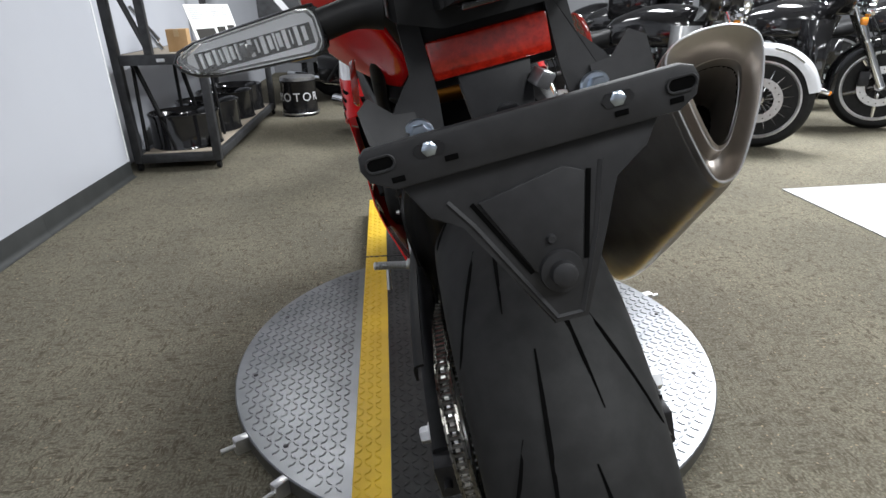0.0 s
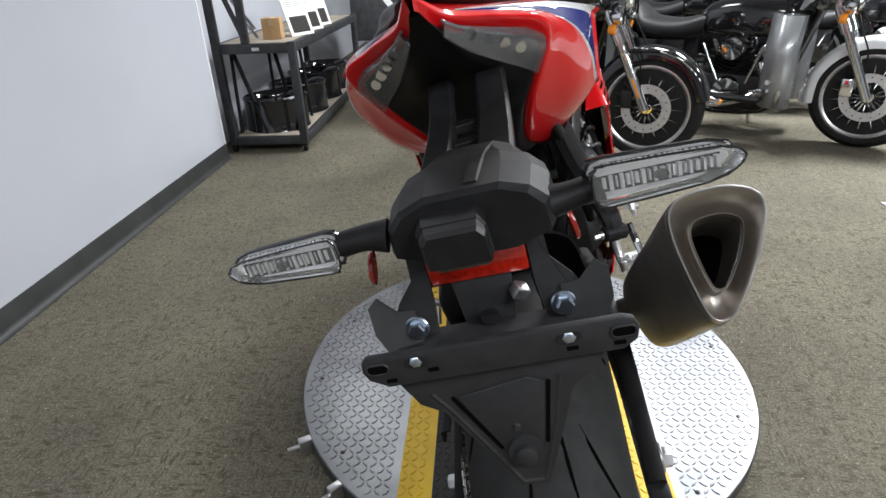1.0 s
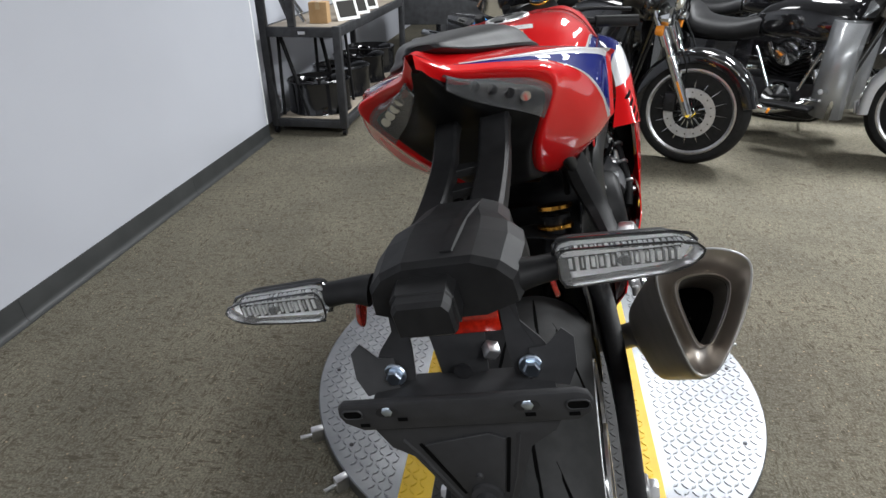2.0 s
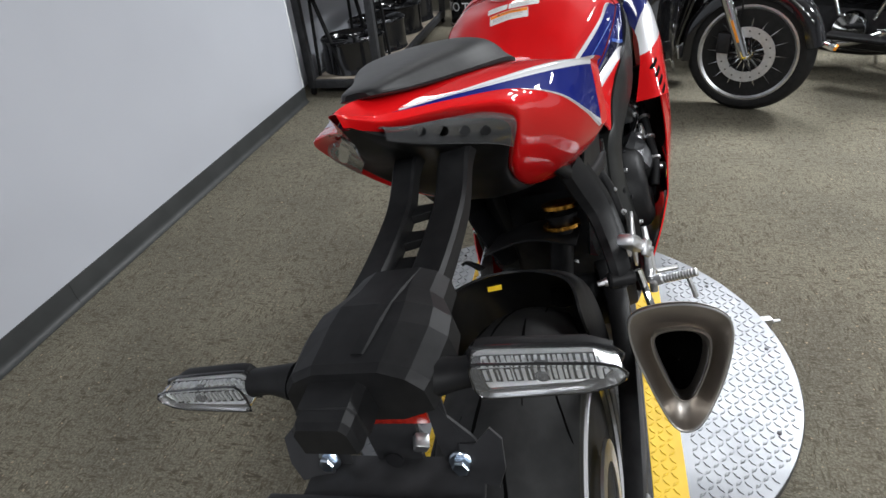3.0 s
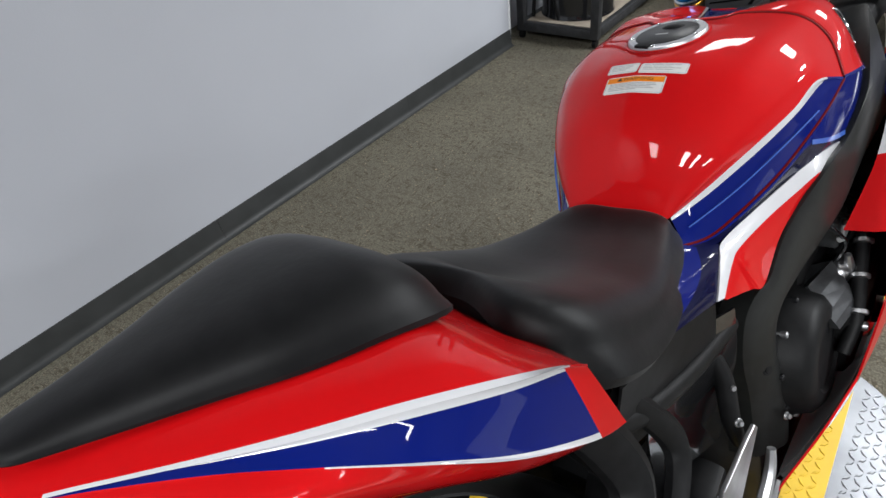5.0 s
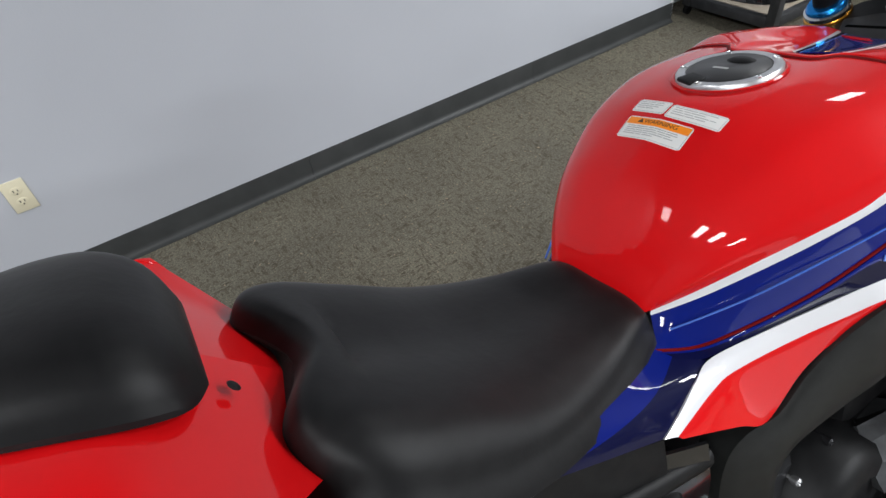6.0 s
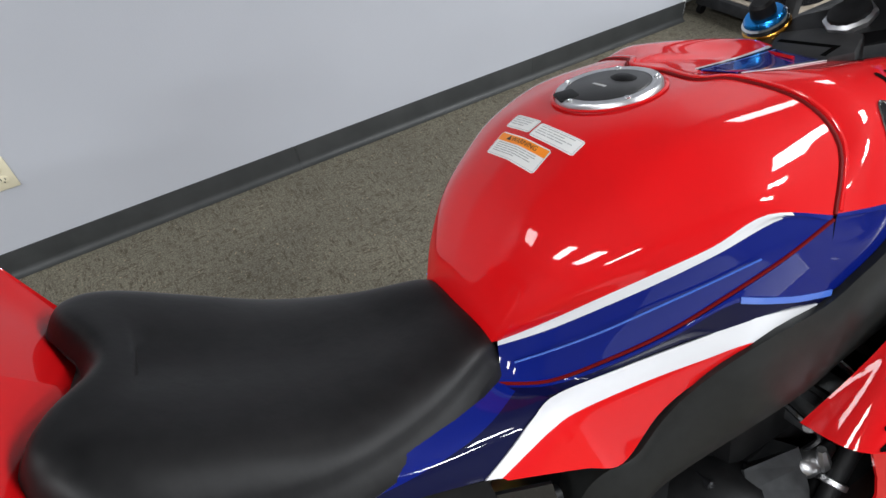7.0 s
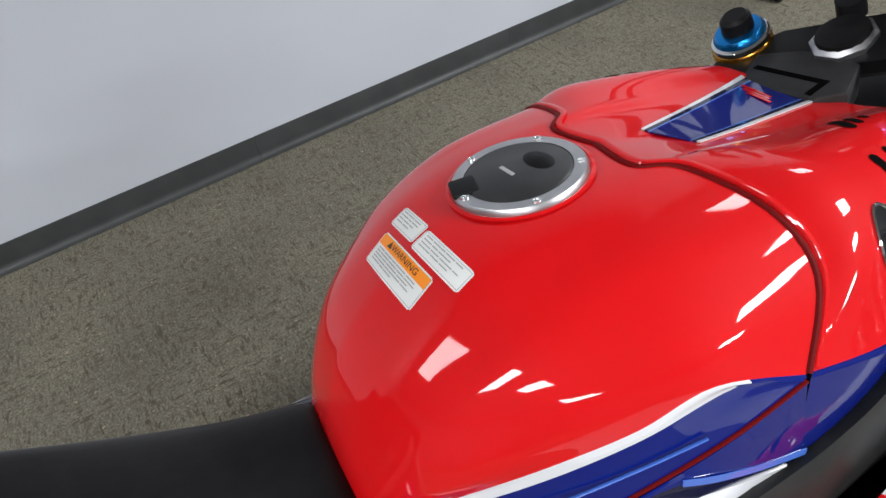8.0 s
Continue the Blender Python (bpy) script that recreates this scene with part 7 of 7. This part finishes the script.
WHITEPEARL = speckle("pearl_white", (0.68, 0.69, 0.71), (0.73, 0.74, 0.76), 30, 0.3, coat=1.0)
c1 = cruiser("cruiser_motorcycle", "black touring cruiser with chrome forks and amber fork reflectors", pose(1.285, 3.70, 0, 0, 0, -138), GLOSSBLACK, GLOSSBLACK, 32, CHROME, True, 22, GLOSSBLACK)
c2 = cruiser("cruiser_motorcycle", "black and silver touring cruiser with pale front fender", pose(2.67, 3.86, 0, 0, 0, -126), GLOSSBLACK, WHITEPEARL, 36, CHROME, False, 0, SILVER)
c3 = cruiser("cruiser_motorcycle", "black touring cruiser with white-rimmed bright-spoked front wheel", pose(3.86, 4.25, 0, 0, 0, -122), GLOSSBLACK, GLOSSBLACK, 10, ALU, False, 0, GLOSSBLACK)
for x, y, a in ((1.75, 5.9, -120), (0.95, 6.3, -120), (5.1, 4.5, -124), (3.0, 5.35, -121)):
    copy_thing(c1, pose(x, y, 0, 0, 0, a))
for x, y, a in ((3.2, 6.6, -124), (4.5, 5.6, -122)):
    copy_thing(c3, pose(x, y, 0, 0, 0, a))

# ---- steel rack by the wall ----
RX0, RX1, RY0, RY1 = -1.50, -0.945, 3.945, 6.05
rack = thing("steel_rack", "black steel rack on casters with wooden shelf boards", "rack")
for x in (RX0, RX1 - 0.05):
    for y in (RY0, RY1 - 0.05):
        part("post", boxed(x, x + 0.05, y, y + 0.05, 0.055, 1.9 if x == RX0 else 0.735, bevel=0.003), STEEL, rack)
        bm = spin(bmesh.new(), [(0.0, -0.012), (0.024, -0.012), (0.026, 0.0), (0.024, 0.012), (0.0, 0.012)], Matrix.Translation((x + 0.025, y + 0.025, 0.027)) @ pose(0, 0, 0, 0, 90, 0), 16)
        box(bm, x + 0.008, x + 0.042, y + 0.01, y + 0.04, 0.048, 0.056)
        part("caster", bm, BLACK, rack, "small black caster")
for z in (0.055, 0.665):
    h = 0.062 if z > 0.3 else 0.055
    part("rail", boxed(RX0 + 0.05, RX1 - 0.05, RY0 + 0.004, RY0 + 0.04, z, z + h, bevel=0.003), STEEL, rack)
    part("rail", boxed(RX0 + 0.05, RX1 - 0.05, RY1 - 0.04, RY1 - 0.004, z, z + h, bevel=0.003), STEEL, rack)
    part("rail", boxed(RX1 - 0.046, RX1 - 0.008, RY0 + 0.05, RY1 - 0.05, z, z + h, bevel=0.003), STEEL, rack)
    part("rail", boxed(RX0 + 0.008, RX0 + 0.046, RY0 + 0.05, RY1 - 0.05, z, z + h, bevel=0.003), STEEL, rack)
    part("shelf_board", boxed(RX0 + 0.051, RX1 - 0.051, RY0 + 0.042, RY1 - 0.042, z + h - 0.02, z + h + 0.002, bevel=0.001), WOOD, rack, "pale worn shelf board")
part("upper_post", boxed(RX0 + 0.20, RX0 + 0.25, RY0 + 0.01, RY0 + 0.05, 0.728, 1.9, bevel=0.003), STEEL, rack)
part("upper_brace", tube(bmesh.new(), [(RX0 + 0.05, RY0 + 0.03, 1.25), (RX0 + 0.22, RY0 + 0.03, 0.75)], 0.018, 8, 1), STEEL, rack)
part("badge", boxed(RX0 + 0.27, RX0 + 0.32, RY0 - 0.001, RY0 + 0.004, 0.683, 0.703, bevel=0.002), ALU, rack, "oval metal maker's badge")
SH1, SH2 = 0.112, 0.729


def wheel_rim(name, label, m):
    ob = thing(name, label, "wheel rim", m, group="rims on the rack")
    part("barrel", spin(bmesh.new(), [(0.225, 0.0), (0.232, 0.004), (0.229, 0.012), (0.224, 0.03), (0.224, 0.19), (0.229, 0.208), (0.232, 0.221), (0.225, 0.225), (0.216, 0.215), (0.195, 0.17), (0.195, 0.05), (0.216, 0.008)], None, 48, closed=True), GLOSSBLACK, ob)
    part("hub", spin(bmesh.new(), [(0.0, 0.07), (0.05, 0.07), (0.055, 0.09), (0.05, 0.19), (0.0, 0.19)], None, 24), GLOSSBLACK, ob)
    for i in range(9):
        a = 2 * math.pi * i / 9
        part("spoke", tube(bmesh.new(), [(0.04 * math.cos(a), 0.04 * math.sin(a), 0.17), (0.20 * math.cos(a + 0.15), 0.20 * math.sin(a + 0.15), 0.18)], [0.02, 0.014], 6, 1), GLOSSBLACK, ob)
    return ob


r1 = wheel_rim("wheel_rim", "glossy black alloy wheel rim lying on the rack", pose(-1.235, 4.26, SH1))
copy_thing(r1, pose(-1.22, 4.78, SH1))
copy_thing(r1, pose(-1.22, 5.3, SH1, 0, 0, 20))
copy_thing(r1, pose(-1.22, 5.72, SH1, 0, 0, 35))
# long black tubes leaning against the wall inside the rack
for i, (x0, y0, x1, dy) in enumerate(((-1.44, 4.05, -1.46, 0.10), (-1.25, 4.04, -1.42, 0.05), (-1.33, 4.52, -1.33, 0.02), (-1.20, 4.53, -1.30, 0.02), (-1.14, 4.54, -1.15, 0.02), (-1.03, 4.10, -1.12, 0.35), (-1.06, 4.53, -1.10, 0.03))):
    ob = link_mesh("steel_tube", tube(bmesh.new(), [(x0, y0, SH1 + 0.002), (0.5 * (x0 + x1), y0 + dy / 2, SH1 + 0.28), (x1, y0 + dy, 0.655)], 0.012 + 0.003 * (i % 2), 10, 3), BLACK)
    tagged(ob, "black steel tube leaning inside the rack", "tube", group="tubes in the rack")
# box, chrome pipes and leaflets on the upper board
cb = thing("cardboard_box", "small brown cardboard box on the rack", "box", pose(-1.15, 4.19, SH2, 0, 0, 6))
part("carton", boxed(-0.062, 0.062, -0.055, 0.055, 0, 0.135, bevel=0.003), CARD, cb)
part("tape", boxed(-0.015, 0.015, -0.0562, 0.0562, 0.09, 0.1362), mat("packing_tape", (0.5, 0.36, 0.2), 0.3), cb)
for i, (xa, xb) in enumerate(((-1.32, -1.225), (-1.36, -1.24))):
    ob = link_mesh("chrome_pipe", tube(bmesh.new(), [(xa - 0.03, 4.12, SH2 + 0.19 + 0.08 * i), (xb, 4.08, SH2 + 0.016 + 0.08 * i * (1 - i) + (0.06 if i else 0))], 0.014, 10, 1), CHROME)
    tagged(ob, "polished chrome pipe leaning on the rack", "pipe", group="pipes on the rack")
for i in range(3):
    m4 = pose(-0.99 - 0.015 * i, 4.35 + 0.34 * i, SH2 + 0.002, -18, 0, 62)
    lf = thing("price_card", "white printed card standing on the rack", "card", m4, group="cards on the rack")
    part("sheet", boxed(-0.11, 0.11, -0.002, 0.002, 0, 0.29), LABEL, lf, smooth=False)
    part("picture", boxed(-0.085, 0.085, -0.0028, -0.0021, 0.02, 0.13), GROOVE_DARK, lf, smooth=False)
    bars(lf, "fine_print", Matrix.Translation((0, -0.0022, 0.265)) @ pose(0, 0, 0, 90, 0, 0), 0.17, (0.9, 0.7, 1.0, 0.8, 0.9, 0.6), 0.007, INK)
# dark leaning sign with a white chevron
sg = thing("sign_panel", "black sign panel with a white chevron leaning behind the rack", "sign", pose(-0.60, 6.35, 0.0, -8, 0, 10))
part("panel", boxed(-0.45, 0.45, -0.015, 0.015, 0.45, 1.5, bevel=0.004), STEEL, sg)
part("leg", boxed(-0.03, 0.03, -0.012, 0.012, 0.0, 0.45), STEEL, sg)
for s in (1, -1):
    part("chevron_arm", boxed(-0.26, 0.26, -0.018, -0.0155, -0.03, 0.03, m=Matrix.Translation((s * 0.17, 0, 0.95)) @ pose(0, 0, 0, 0, -s * 52, 0)), WHITE, sg, smooth=False)
# black drum with white lettering
drum = thing("metal_drum", "black metal drum with white lettering and silver lid", "drum", pose(-0.69, 5.95, 0))
part("body", spin(bmesh.new(), [(0.17, 0.0), (0.175, 0.004), (0.17, 0.02), (0.17, 0.31), (0.176, 0.318), (0.176, 0.33)], None, 40), GLOSSBLACK, drum)
part("lid", spin(bmesh.new(), [(0.165, 0.331), (0.165, 0.36), (0.15, 0.366)], None, 40), ALU, drum, "silver lid")
part("rim_band", spin(bmesh.new(), [(0.177, 0.02), (0.180, 0.024), (0.180, 0.030), (0.177, 0.034)], None, 40, closed=True), ALU, drum)
for i, ch in enumerate("MOTOR"):
    t = bpy.data.curves.new("letter", "FONT")
    t.body, t.size, t.align_x, t.align_y, t.extrude = ch, 0.11, "CENTER", "CENTER", 0.001
    tob = new("letter", t)
    bpy.context.view_layer.update()
    me = bpy.data.meshes.new_from_object(tob)
    bpy.data.objects.remove(tob)
    me.materials.append(WHITE)
    lo = new("letter", me)
    a = -90 + (i - 2) * 32
    lo.parent, lo.matrix_basis = drum, Matrix.Translation((0.1725 * math.cos(radians(a)), 0.1725 * math.sin(radians(a)), 0.18)) @ pose(0, 0, 0, 90, 0, a + 90)
